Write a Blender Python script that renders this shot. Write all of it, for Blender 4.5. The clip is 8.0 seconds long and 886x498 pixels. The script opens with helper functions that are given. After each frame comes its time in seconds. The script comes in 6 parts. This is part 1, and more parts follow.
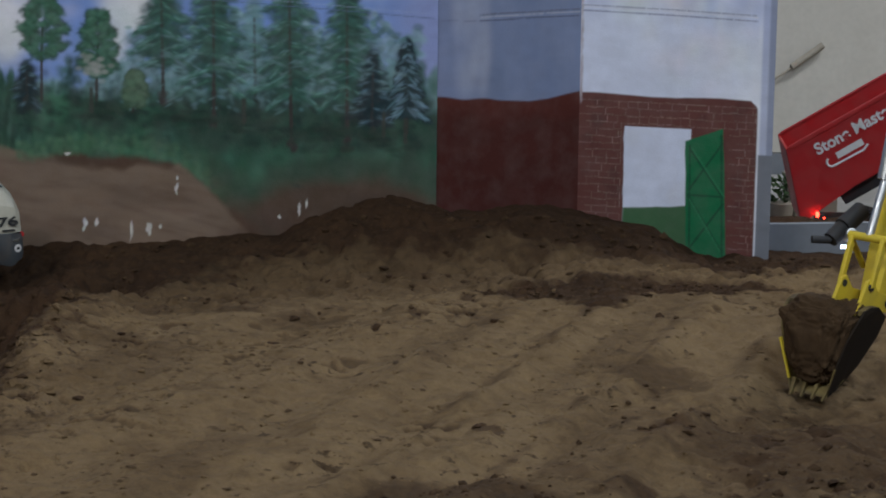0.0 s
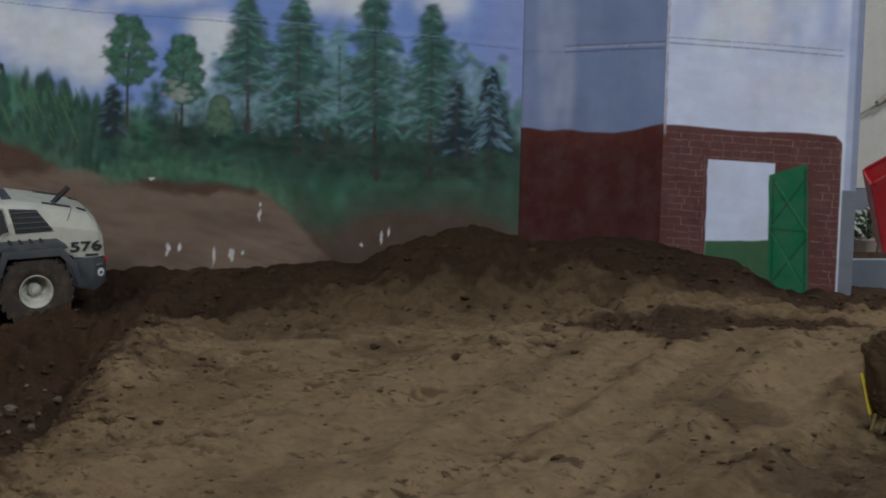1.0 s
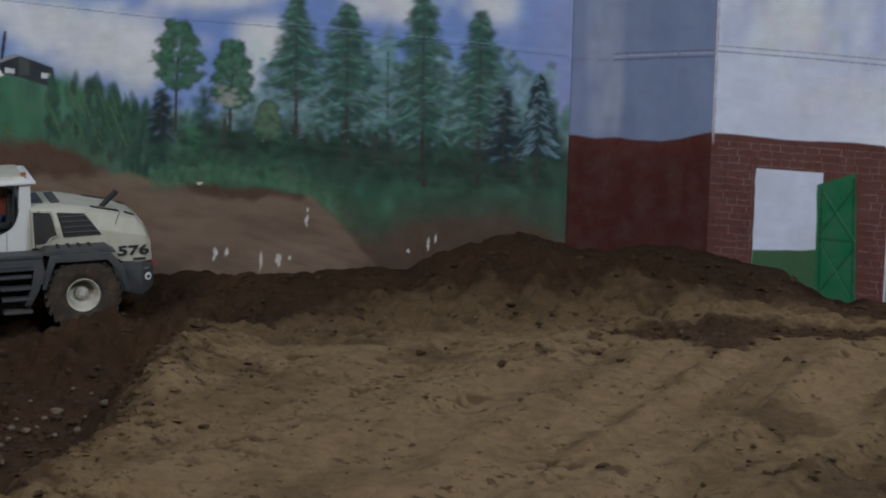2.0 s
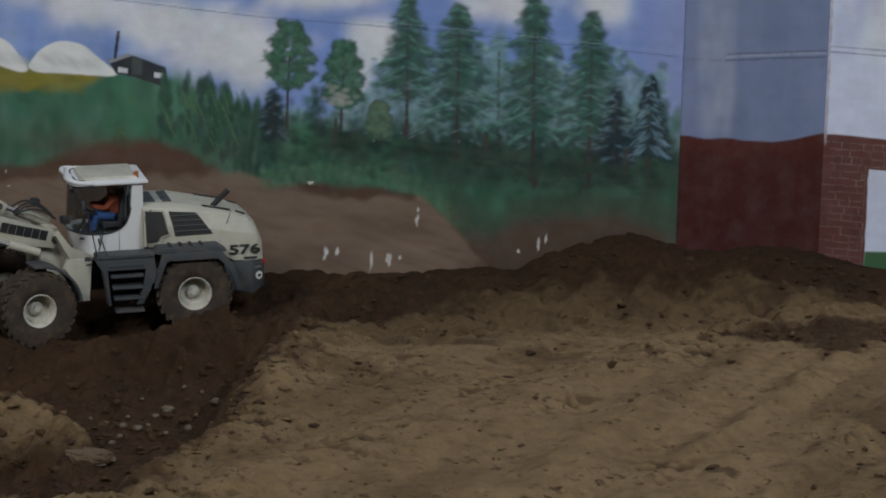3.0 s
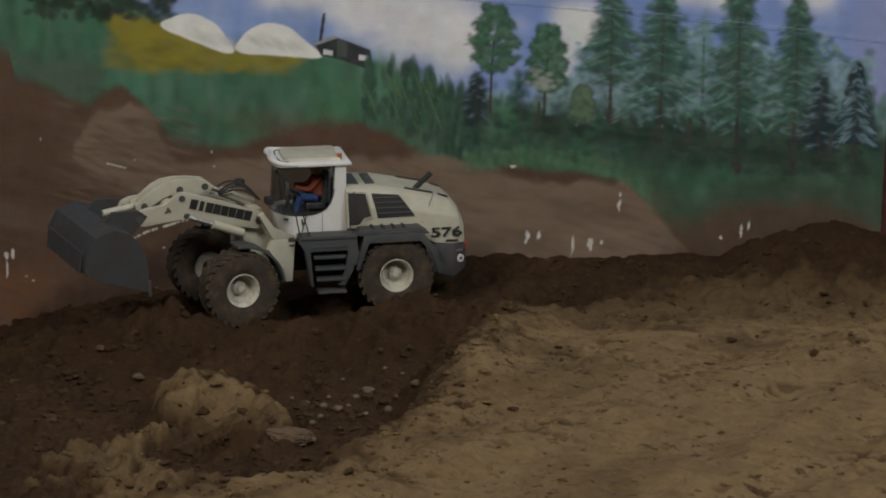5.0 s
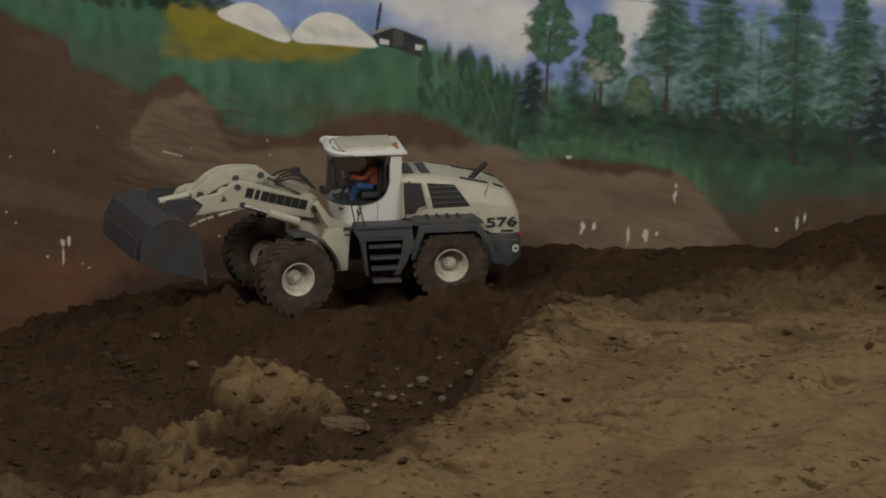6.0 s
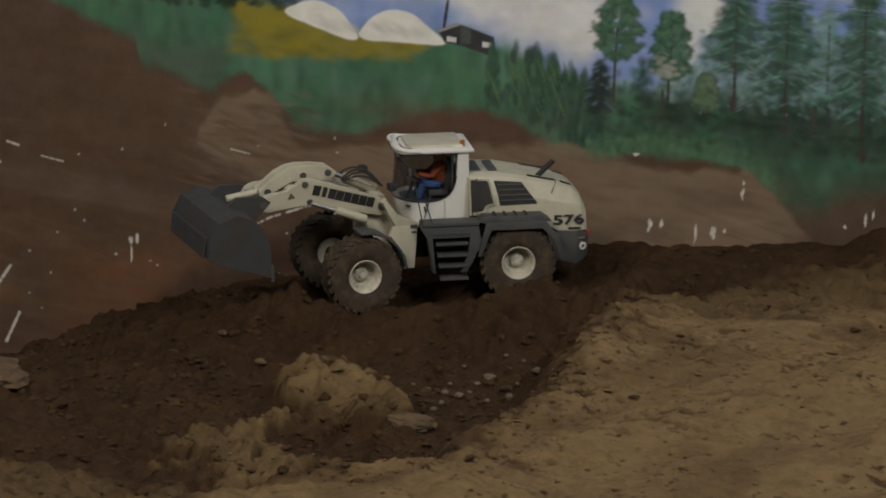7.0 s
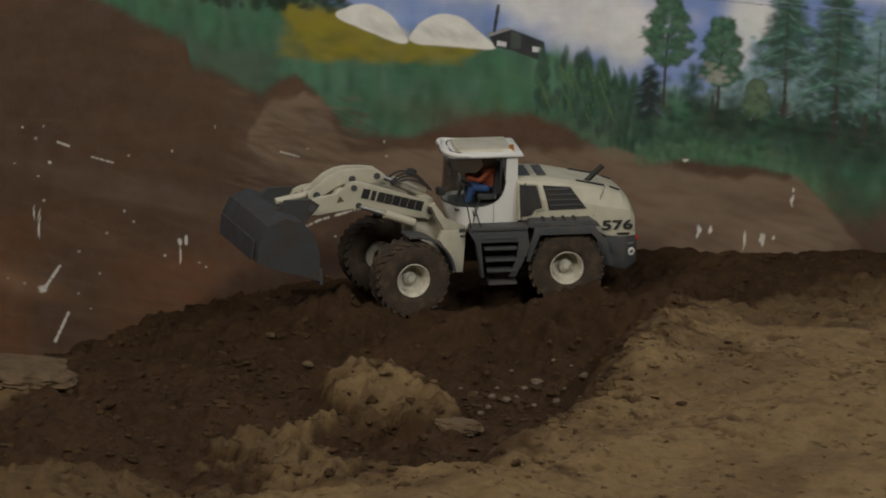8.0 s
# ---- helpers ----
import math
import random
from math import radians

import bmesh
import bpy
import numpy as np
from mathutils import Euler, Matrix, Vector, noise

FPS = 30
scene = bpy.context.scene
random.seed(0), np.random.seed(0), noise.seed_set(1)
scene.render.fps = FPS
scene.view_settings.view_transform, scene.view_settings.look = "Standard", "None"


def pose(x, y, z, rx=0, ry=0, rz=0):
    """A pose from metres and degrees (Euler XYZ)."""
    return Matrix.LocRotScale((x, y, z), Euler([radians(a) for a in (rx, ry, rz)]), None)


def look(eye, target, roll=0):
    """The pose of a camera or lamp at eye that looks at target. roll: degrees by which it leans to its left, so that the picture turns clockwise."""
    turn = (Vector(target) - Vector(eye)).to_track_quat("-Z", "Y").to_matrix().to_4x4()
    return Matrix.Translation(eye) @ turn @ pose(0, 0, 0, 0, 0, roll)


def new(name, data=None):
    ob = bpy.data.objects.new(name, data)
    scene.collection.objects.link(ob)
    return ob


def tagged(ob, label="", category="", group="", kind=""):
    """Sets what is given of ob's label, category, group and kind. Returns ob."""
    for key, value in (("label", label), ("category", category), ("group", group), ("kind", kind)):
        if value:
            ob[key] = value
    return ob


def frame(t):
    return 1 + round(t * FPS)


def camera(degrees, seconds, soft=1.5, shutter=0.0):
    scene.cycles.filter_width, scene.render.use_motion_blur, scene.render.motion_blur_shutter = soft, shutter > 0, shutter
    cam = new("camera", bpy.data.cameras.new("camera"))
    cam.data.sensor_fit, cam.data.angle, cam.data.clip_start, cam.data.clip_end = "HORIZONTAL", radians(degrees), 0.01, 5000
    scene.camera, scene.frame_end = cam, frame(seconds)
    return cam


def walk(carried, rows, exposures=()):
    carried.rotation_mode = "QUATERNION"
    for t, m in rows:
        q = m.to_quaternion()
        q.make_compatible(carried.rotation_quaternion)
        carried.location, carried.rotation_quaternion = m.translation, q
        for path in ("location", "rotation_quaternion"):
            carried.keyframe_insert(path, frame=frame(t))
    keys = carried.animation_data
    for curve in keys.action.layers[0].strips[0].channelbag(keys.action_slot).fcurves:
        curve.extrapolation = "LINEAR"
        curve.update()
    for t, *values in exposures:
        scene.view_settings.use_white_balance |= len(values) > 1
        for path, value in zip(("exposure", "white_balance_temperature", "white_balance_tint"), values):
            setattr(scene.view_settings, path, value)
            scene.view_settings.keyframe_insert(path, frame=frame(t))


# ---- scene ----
# The camera turns on the spot, zoomed in, and looks down on a model building site.
cam = camera(18.68, 8.0, soft=1.9)
EYE = 0.86
ROWS = [
    (0.0, 78.453, -0.656, -7.409),
    (0.5, 78.825, -0.803, -6.562),
    (1.0, 79.059, -1.199, -5.533),
    (1.2, 79.113, -1.347, -5.486),
    (2.3, 79.177, -1.509, -3.903),
    (2.5, 79.144, -1.506, -3.507),
    (3.0, 79.122, -1.292, -2.114),
    (3.5, 79.090, -1.304, -0.843),
    (4.0, 78.998, -0.982, 0.191),
    (4.5, 78.870, -1.082, 1.204),
    (5.0, 78.688, -1.208, 2.236),
    (5.2, 78.620, -1.360, 2.652),
    (6.3, 78.395, -1.270, 3.823),
    (6.5, 78.363, -1.239, 4.181),
    (7.0, 78.363, -1.089, 4.861),
    (7.5, 78.379, -1.065, 5.438),
    (8.0, 78.428, -1.356, 5.967),
]
walk(cam, [(t, pose(0, 0, EYE, rx, ry, rz)) for t, rx, ry, rz in ROWS],
     exposures=[(0.0, 0.0, 5640, 10), (2.5, 0.0, 5740, 10), (4.5, 0.0, 6350, 10), (6.5, 0.0, 7000, 10), (8.0, 0.0, 7000, 10)])

# ---- light: daylight-white hall lamps under a pale ceiling ----
world = bpy.data.worlds.new("hall_air")
scene.world = world
world.use_nodes = True
world.node_tree.nodes["Background"].inputs[0].default_value = (0.75, 0.85, 1.0, 1)
world.node_tree.nodes["Background"].inputs[1].default_value = 0.10


def area(name, at, target, size_x, size_y, watts, color):
    data = bpy.data.lights.new(name, "AREA")
    data.shape, data.size, data.size_y, data.energy, data.color = "RECTANGLE", size_x, size_y, watts, color
    ob = new(name, data)
    ob.matrix_world = look(at, target)
    return ob


area("hall_lamp", (-1.9, 0.9, 2.7), (-0.2, 4.4, 0.1), 1.4, 0.6, 62, (1.0, 0.95, 0.87))
area("hall_lamp", (1.5, 0.7, 2.7), (0.4, 4.4, 0.1), 1.4, 0.6, 62, (0.93, 0.98, 1.0))
area("hall_lamp", (2.6, 4.6, 2.6), (2.0, 5.6, 0), 1.0, 0.4, 50, (1.0, 0.98, 0.94))


# ---- noise on arrays, for relief and brushwork ----
def lattice(ix, iy, seed):
    h = (ix.astype(np.int64) * 374761393 + iy.astype(np.int64) * 668265263 + seed * 2147483647) & 0xFFFFFFFF
    h = ((h ^ (h >> 13)) * 1274126177) & 0xFFFFFFFF
    return ((h ^ (h >> 16)) & 0xFFFF) / 65535.0


def grain(x, y, size, seed):
    """Smooth noise in -1..1 with cells of that size."""
    x, y = np.asarray(x) / size, np.asarray(y) / size
    ix, iy = np.floor(x), np.floor(y)
    fx, fy = x - ix, y - iy
    fx, fy = fx * fx * (3 - 2 * fx), fy * fy * (3 - 2 * fy)
    a, b = lattice(ix, iy, seed), lattice(ix + 1, iy, seed)
    c, d = lattice(ix, iy + 1, seed), lattice(ix + 1, iy + 1, seed)
    return 2 * ((a * (1 - fx) + b * fx) * (1 - fy) + (c * (1 - fx) + d * fx) * fy) - 1


def fbm(x, y, size, seed, octaves=4, gain=0.5):
    total, amp, norm = 0, 1.0, 0
    for k in range(octaves):
        total = total + amp * grain(x, y, size / 2 ** k, seed + 17 * k)
        norm += amp
        amp *= gain
    return total / norm


def smooth(a, b, v):
    w = np.clip((v - a) / (b - a), 0, 1)
    return w * w * (3 - 2 * w)


def bump(x, y, cx, cy, rx, ry, turn=0.0):
    c, s = math.cos(radians(turn)), math.sin(radians(turn))
    dx, dy = x - cx, y - cy
    return np.exp(-((dx * c + dy * s) / rx) ** 2 - ((dy * c - dx * s) / ry) ** 2)


# ---- materials ----
def nodes_of(name):
    m = bpy.data.materials.new(name)
    m.use_nodes = True
    return m, m.node_tree, m.node_tree.nodes["Principled BSDF"]


def node(tree, kind, **values):
    n = tree.nodes.new(kind)
    for key, value in values.items():
        n.inputs[key].default_value = value
    return n


def noise_tex(tree, scale, detail=6.0, rough=0.6, coords="Object"):
    c = tree.nodes.new("ShaderNodeTexCoord")
    n = node(tree, "ShaderNodeTexNoise", Scale=scale, Detail=detail, Roughness=rough)
    tree.links.new(c.outputs[coords], n.inputs["Vector"])
    return n


def ramp(tree, source, a, b, lo, hi):
    r = tree.nodes.new("ShaderNodeMapRange")
    r.inputs["From Min"].default_value, r.inputs["From Max"].default_value = a, b
    r.inputs["To Min"].default_value, r.inputs["To Max"].default_value = lo, hi
    tree.links.new(source, r.inputs["Value"])
    return r.outputs[0]


def mixed(tree, factor, a, b):
    m = tree.nodes.new("ShaderNodeMix")
    m.data_type = "RGBA"
    for socket, value in ((m.inputs[0], factor), (m.inputs[6], a), (m.inputs[7], b)):
        if isinstance(value, (tuple, float, int)):
            socket.default_value = (*value, 1) if isinstance(value, tuple) else value
        else:
            tree.links.new(value, socket)
    return m.outputs[2]


def bumped(tree, shader, height, strength, distance):
    b = node(tree, "ShaderNodeBump", Strength=strength, Distance=distance)
    tree.links.new(height, b.inputs["Height"])
    tree.links.new(b.outputs[0], shader.inputs["Normal"])


def paint(name, color, rough=0.45, dirt=(0.16, 0.11, 0.07), much=0.35, scale=40.0, metal=0.0, grit=0.0002):
    """Paint or plastic with dusty blotches and fine grain."""
    m, tree, sh = nodes_of(name)
    n = noise_tex(tree, scale)
    fine = noise_tex(tree, scale * 12, 3.0)
    f = ramp(tree, n.outputs["Fac"], 0.45, 0.75, 0.0, much)
    c = mixed(tree, f, color, dirt)
    c = mixed(tree, ramp(tree, fine.outputs["Fac"], 0.35, 0.7, 0.0, 0.18), c, tuple(v * 0.6 for v in color))
    tree.links.new(c, sh.inputs["Base Color"])
    tree.links.new(ramp(tree, n.outputs["Fac"], 0.3, 0.8, rough, min(1, rough + 0.35)), sh.inputs["Roughness"])
    sh.inputs["Metallic"].default_value = metal
    if rough >= 0.85:
        sh.inputs["Specular IOR Level"].default_value = 0.15
    bumped(tree, sh, fine.outputs["Fac"], 0.3, grit)
    return m


def earth(name):
    """Soil: the mesh says how dark and moist, the nodes give the crumb."""
    m, tree, sh = nodes_of(name)
    at = tree.nodes.new("ShaderNodeAttribute")
    at.attribute_name = "soil"
    big, mid, fine = noise_tex(tree, 9.0), noise_tex(tree, 55.0, 8.0, 0.65), noise_tex(tree, 320.0, 4.0, 0.7)
    sand = mixed(tree, ramp(tree, mid.outputs["Fac"], 0.35, 0.68, 0, 1), (0.228, 0.152, 0.073), (0.158, 0.103, 0.049))
    sand = mixed(tree, ramp(tree, big.outputs["Fac"], 0.4, 0.7, 0, 0.6), sand, (0.262, 0.181, 0.093))
    dark = mixed(tree, ramp(tree, mid.outputs["Fac"], 0.35, 0.7, 0, 1), (0.055, 0.0295, 0.0140), (0.028, 0.0156, 0.0080))
    dark = mixed(tree, ramp(tree, big.outputs["Fac"], 0.45, 0.75, 0, 0.6), dark, (0.082, 0.043, 0.0195))
    spots = noise_tex(tree, 150.0, 5.0, 0.75)
    dark = mixed(tree, ramp(tree, spots.outputs["Fac"], 0.56, 0.70, 0, 0.75), dark, (0.104, 0.059, 0.027))
    flecks = noise_tex(tree, 52.0, 4.0, 0.6)
    gate = tree.nodes.new("ShaderNodeMath")
    gate.operation = "MULTIPLY"
    tree.links.new(ramp(tree, flecks.outputs["Fac"], 0.575, 0.63, 0, 1), gate.inputs[0])
    tree.links.new(ramp(tree, noise_tex(tree, 9.0, 4.0, 0.6).outputs["Fac"], 0.47, 0.62, 0.0, 0.9), gate.inputs[1])
    sand = mixed(tree, gate.outputs[0], sand, (0.060, 0.038, 0.019))
    c = mixed(tree, at.outputs["Fac"], sand, dark)
    c = mixed(tree, ramp(tree, fine.outputs["Fac"], 0.50, 0.72, 0, 0.3), c, (0.036, 0.024, 0.016))
    tree.links.new(c, sh.inputs["Base Color"])
    sh.inputs["Roughness"].default_value = 0.95
    sh.inputs["Specular IOR Level"].default_value = 0.15
    add = tree.nodes.new("ShaderNodeMath")
    add.operation = "ADD"
    tree.links.new(mid.outputs["Fac"], add.inputs[0])
    tree.links.new(fine.outputs["Fac"], add.inputs[1])
    bumped(tree, sh, add.outputs[0], 0.8, 0.006)
    return m


def mural_paint(name):
    """Wall paint laid on by hand: colour from the brushwork on the mesh, relief from plaster and bristles."""
    m, tree, sh = nodes_of(name)
    at = tree.nodes.new("ShaderNodeAttribute")
    at.attribute_name = "brushwork"
    n, fine = noise_tex(tree, 30.0), noise_tex(tree, 260.0, 4.0)
    c = mixed(tree, ramp(tree, n.outputs["Fac"], 0.4, 0.75, 0, 0.12), at.outputs["Color"], (0.25, 0.22, 0.2))
    tree.links.new(c, sh.inputs["Base Color"])
    sh.inputs["Roughness"].default_value = 0.55
    sh.inputs["Specular IOR Level"].default_value = 0.3
    bumped(tree, sh, fine.outputs["Fac"], 0.35, 0.0012)
    return m


MURAL = mural_paint("mural_paint")
EARTH = earth("earth")
CREAM = paint("machine_cream", (0.50, 0.472, 0.372), 0.35, much=0.22)
WHITE = paint("machine_white", (0.74, 0.73, 0.70), 0.3, much=0.10)
RIM = paint("rim_cream", (0.57, 0.54, 0.45), 0.5, much=0.55, scale=90)
GREY = paint("machine_grey", (0.056, 0.061, 0.065), 0.45, much=0.35)
BUCKET_GREY = paint("bucket_steel_grey", (0.041, 0.044, 0.047), 0.6, much=0.85, dirt=(0.052, 0.034, 0.022), scale=22)
BLACK = paint("matt_black", (0.018, 0.018, 0.019), 0.6, much=0.2)
RUBBER = paint("dusty_rubber", (0.054, 0.043, 0.034), 0.85, much=0.85, dirt=(0.13, 0.088, 0.055), scale=60)
CHROME = paint("chrome_rod", (0.60, 0.60, 0.58), 0.32, much=0.05, metal=1.0)
INK = paint("black_lettering", (0.012, 0.012, 0.013), 0.5, much=0.1)
PALE = paint("white_lettering", (0.75, 0.72, 0.68), 0.5, much=0.15)
YELLOW = paint("machine_yellow", (0.62, 0.46, 0.02), 0.4, much=0.3)
RED = paint("trailer_red", (0.42, 0.012, 0.012), 0.35, much=0.12)
BEIGE = paint("hall_wall_paint", (0.56, 0.52, 0.44), 0.8, much=0.15, scale=6)
DADO = paint("hall_dado_paint", (0.19, 0.20, 0.215), 0.7, much=0.2, scale=6)
CONCRETE = paint("hall_concrete", (0.32, 0.31, 0.29), 0.85, much=0.4, scale=5)
STONE = paint("pale_stone", (0.130, 0.100, 0.070), 0.9, dirt=(0.06, 0.04, 0.026), much=0.8, scale=70, grit=0.001)
FABRIC_BLUE = paint("doll_blue", (0.028, 0.075, 0.20), 0.8, much=0.1)
FABRIC_ORANGE = paint("doll_orange", (0.34, 0.065, 0.022), 0.8, much=0.1)
DOLL_TAN = paint("doll_tan", (0.42, 0.24, 0.15), 0.7, much=0.05)
GREEN_LEAF = paint("plant_green", (0.05, 0.10, 0.03), 0.7, much=0.2)


def glass_of(name, tint, rough=0.03):
    m, tree, sh = nodes_of(name)
    sh.inputs["Base Color"].default_value = (*tint, 1)
    sh.inputs["Transmission Weight"].default_value = 1.0
    sh.inputs["Roughness"].default_value = rough
    sh.inputs["IOR"].default_value = 1.25
    return m


def glow_of(name, color, power):
    m, tree, sh = nodes_of(name)
    sh.inputs["Base Color"].default_value = (*color, 1)
    sh.inputs["Emission Color"].default_value = (*color, 1)
    sh.inputs["Emission Strength"].default_value = power
    return m


GLASS = glass_of("cab_glass", (0.52, 0.54, 0.55), 0.06)
AMBER = paint("amber_lens", (0.38, 0.13, 0.025), 0.25, much=0.05)
LAMP_RED = glow_of("lit_red_lamp", (1.0, 0.03, 0.01), 14.0)
LAMP_WHITE = glow_of("lit_white_lamp", (0.75, 0.85, 1.0), 5.0)
LENS_RED = paint("red_lens", (0.5, 0.02, 0.02), 0.2, much=0.05)


# ---- mesh helpers ----
def finish(bm, name, material, parent=None, label="", smooth_by=None):
    bmesh.ops.recalc_face_normals(bm, faces=bm.faces)
    me = bpy.data.meshes.new(name)
    bm.to_mesh(me)
    bm.free()
    for m in material if isinstance(material, (list, tuple)) else [material]:
        me.materials.append(m)
    ob = new(name, me)
    if smooth_by:
        me.shade_smooth()
        me.set_sharp_from_angle(angle=radians(smooth_by))
    if parent:
        ob.parent = parent
    if label:
        ob["label"] = label
    return ob


def part(name, bm, material, parent, label="", at=None, smooth_by=35):
    if at is not None:
        bmesh.ops.transform(bm, matrix=at, verts=bm.verts)
    return finish(bm, name, material, parent, label, smooth_by)


def box(sx, sy, sz, m=Matrix(), bevel=0.0, bm=None):
    bm = bm or bmesh.new()
    made = bmesh.ops.create_cube(bm, size=1, matrix=m @ Matrix.Diagonal((sx, sy, sz, 1)))
    if bevel:
        edges = list({e for v in made["verts"] for e in v.link_edges})
        bmesh.ops.bevel(bm, geom=edges, offset=bevel, segments=2, affect="EDGES", profile=0.6)
    return bm


def tube(r1, r2, length, m=Matrix(), segments=24, bm=None):
    bm = bm or bmesh.new()
    bmesh.ops.create_cone(bm, cap_ends=True, segments=segments, radius1=r1, radius2=r2, depth=length, matrix=m)
    return bm


def rod(a, b, r, segments=12, bm=None):
    a, b = Vector(a), Vector(b)
    m = Matrix.Translation((a + b) / 2) @ (b - a).to_track_quat("Z", "Y").to_matrix().to_4x4()
    return tube(r, r, (b - a).length, m, segments, bm)


def slab(outline, thick, m=Matrix(), bevel=0.0, bm=None):
    """A plate: the outline (x, z) in the plane y = 0, thick along y."""
    bm = bm or bmesh.new()
    vs = [bm.verts.new(m @ Vector((x, -thick / 2, z))) for x, z in outline]
    ws = [bm.verts.new(m @ Vector((x, thick / 2, z))) for x, z in outline]
    n = len(outline)
    faces = [bm.faces.new(vs), bm.faces.new(ws[::-1])]
    faces += [bm.faces.new((vs[i], ws[i], ws[(i + 1) % n], vs[(i + 1) % n])) for i in range(n)]
    if bevel:
        edges = list({e for f in faces[:2] for e in f.edges})
        bmesh.ops.bevel(bm, geom=edges, offset=bevel, segments=2, affect="EDGES", profile=0.6)
    return bm


def spun(profile, segments=48, m=Matrix(), bm=None, closed=False):
    """A turned body round the y axis: profile of (radius, y)."""
    bm = bm or bmesh.new()
    rings = []
    for r, y in profile:
        rings.append([bm.verts.new(m @ Vector((r * math.cos(2 * math.pi * k / segments), y, r * math.sin(2 * math.pi * k / segments)))) for k in range(segments)])
    for a, b in zip(rings, rings[1:]):
        for k in range(segments):
            bm.faces.new((a[k], a[(k + 1) % segments], b[(k + 1) % segments], b[k]))
    if not closed:
        bm.faces.new(rings[0])
        bm.faces.new(rings[-1][::-1])
    bmesh.ops.remove_doubles(bm, verts=bm.verts, dist=1e-6)
    return bm


def text_part(words, size, m, material, parent, name="lettering", extrude=0.0004, stretch=1.0, bold=0.0, align=("CENTER", "CENTER")):
    cu = bpy.data.curves.new(name, "FONT")
    cu.body, cu.size, cu.extrude, cu.align_x, cu.align_y, cu.offset = words, size, extrude, *align, bold
    tmp = new(name, cu)
    me = bpy.data.meshes.new_from_object(tmp)
    bpy.data.objects.remove(tmp)
    me.transform(m @ Matrix.Diagonal((stretch, 1, 1, 1)))
    me.materials.clear()
    me.materials.append(material)
    ob = new(name, me)
    ob.parent = parent
    return ob


def grid_mesh(name, P, material, colors=None, soil=None, keep=None):
    """A sheet from an array of places P[i, j]; keep: the cells that belong to it."""
    ni, nj = P.shape[:2]
    idx = np.arange(ni * nj).reshape(ni, nj)
    quads = np.stack([idx[:-1, :-1], idx[1:, :-1], idx[1:, 1:], idx[:-1, 1:]], -1).reshape(-1, 4)
    P = P.reshape(-1, 3)
    if keep is not None:
        used, quads = np.unique(quads[keep.reshape(-1)], return_inverse=True)
        quads, P, ni, nj = quads.reshape(-1, 4), P[used], len(used), 1
        colors = colors.reshape(-1, 3)[used]
    me = bpy.data.meshes.new(name)
    me.vertices.add(ni * nj)
    me.vertices.foreach_set("co", P.reshape(-1).astype(np.float32))
    me.loops.add(quads.size)
    me.loops.foreach_set("vertex_index", quads.reshape(-1).astype(np.int32))
    me.polygons.add(len(quads))
    me.polygons.foreach_set("loop_start", np.arange(0, quads.size, 4, dtype=np.int32))
    me.update(calc_edges=True)
    me.validate()
    if colors is not None:
        a = me.attributes.new("brushwork", "FLOAT_COLOR", "POINT")
        rgba = np.ones((ni * nj, 4), np.float32)
        rgba[:, :3] = colors.reshape(-1, 3)
        a.data.foreach_set("color", rgba.reshape(-1))
    if soil is not None:
        a = me.attributes.new("soil", "FLOAT", "POINT")
        a.data.foreach_set("value", soil.reshape(-1).astype(np.float32))
    me.shade_smooth()
    me.materials.append(material)
    return new(name, me)


# ---- the ground: a heap-strewn bed of sand and dark soil ----
TRACK_X = [-1.6, -1.1, -1.0, -0.88, -0.74, -0.6, -0.45, -0.2, 0.0, 0.3, 0.6, 1.1, 1.7]
TRACK_Z = [-0.30, -0.24, -0.205, -0.155, -0.105, -0.088, -0.087, -0.064, -0.045, -0.025, -0.02, -0.03, -0.05]
WALL_X = [-1.6, -1.0, -0.77, -0.72, -0.57, -0.43, -0.28, -0.17, -0.07, 0.1, 0.22, 0.30, 0.345, 0.40, 0.475, 0.53, 0.58, 0.62, 0.70, 0.75, 0.80, 0.86, 0.92, 0.95, 0.99, 1.1, 1.7]
WALL_Z = [-0.36, -0.31, -0.19, -0.145, -0.107, -0.077, -0.047, -0.036, -0.027, -0.018, -0.006, -0.008, 0.022, 0.044, 0.064, 0.053, 0.036, 0.034, 0.040, 0.034, 0.022, 0.010, 0.005, -0.012, -0.034, -0.04, -0.06]
BANK_Y = [2.2, 2.8, 2.92, 2.97, 3.08, 3.33, 3.59, 3.85, 4.0]
BANK_X = [-1.2, -0.49, -0.31, -0.24, -0.20, -0.11, -0.08, -0.02, 0.05]


def wall_y(x):
    return 4.28 + (0.65 - x) * 0.12766


def heaps(x, y):
    """The crumbling sand left standing in the dug pit: a crusted main heap with a spur, and a lobe beside it."""
    a, b = x + 0.05 * fbm(x, y, 0.07, 83, 4, 0.6), y + 0.07 * fbm(x, y, 0.08, 87, 4, 0.6)
    ragged = 0.30 * fbm(x, y, 0.05, 89, 4, 0.6)
    main = np.maximum(bump(a, b, -0.452, 3.57, 0.075, 0.13, 0), 1.05 * bump(a, b, -0.365, 3.50, 0.050, 0.085, -20))
    main = smooth(0.24, 0.72, main + ragged - 0.55 * bump(x, y, -0.405, 3.375, 0.05, 0.05))
    lobe = np.maximum(bump(a, b, -0.545, 3.33, 0.075, 0.16, -6), 0.85 * bump(a, b, -0.44, 3.24, 0.12, 0.07))
    lobe = smooth(0.38, 0.62, lobe + 0.36 * fbm(x, y, 0.05, 93, 4, 0.6))
    return main, lobe


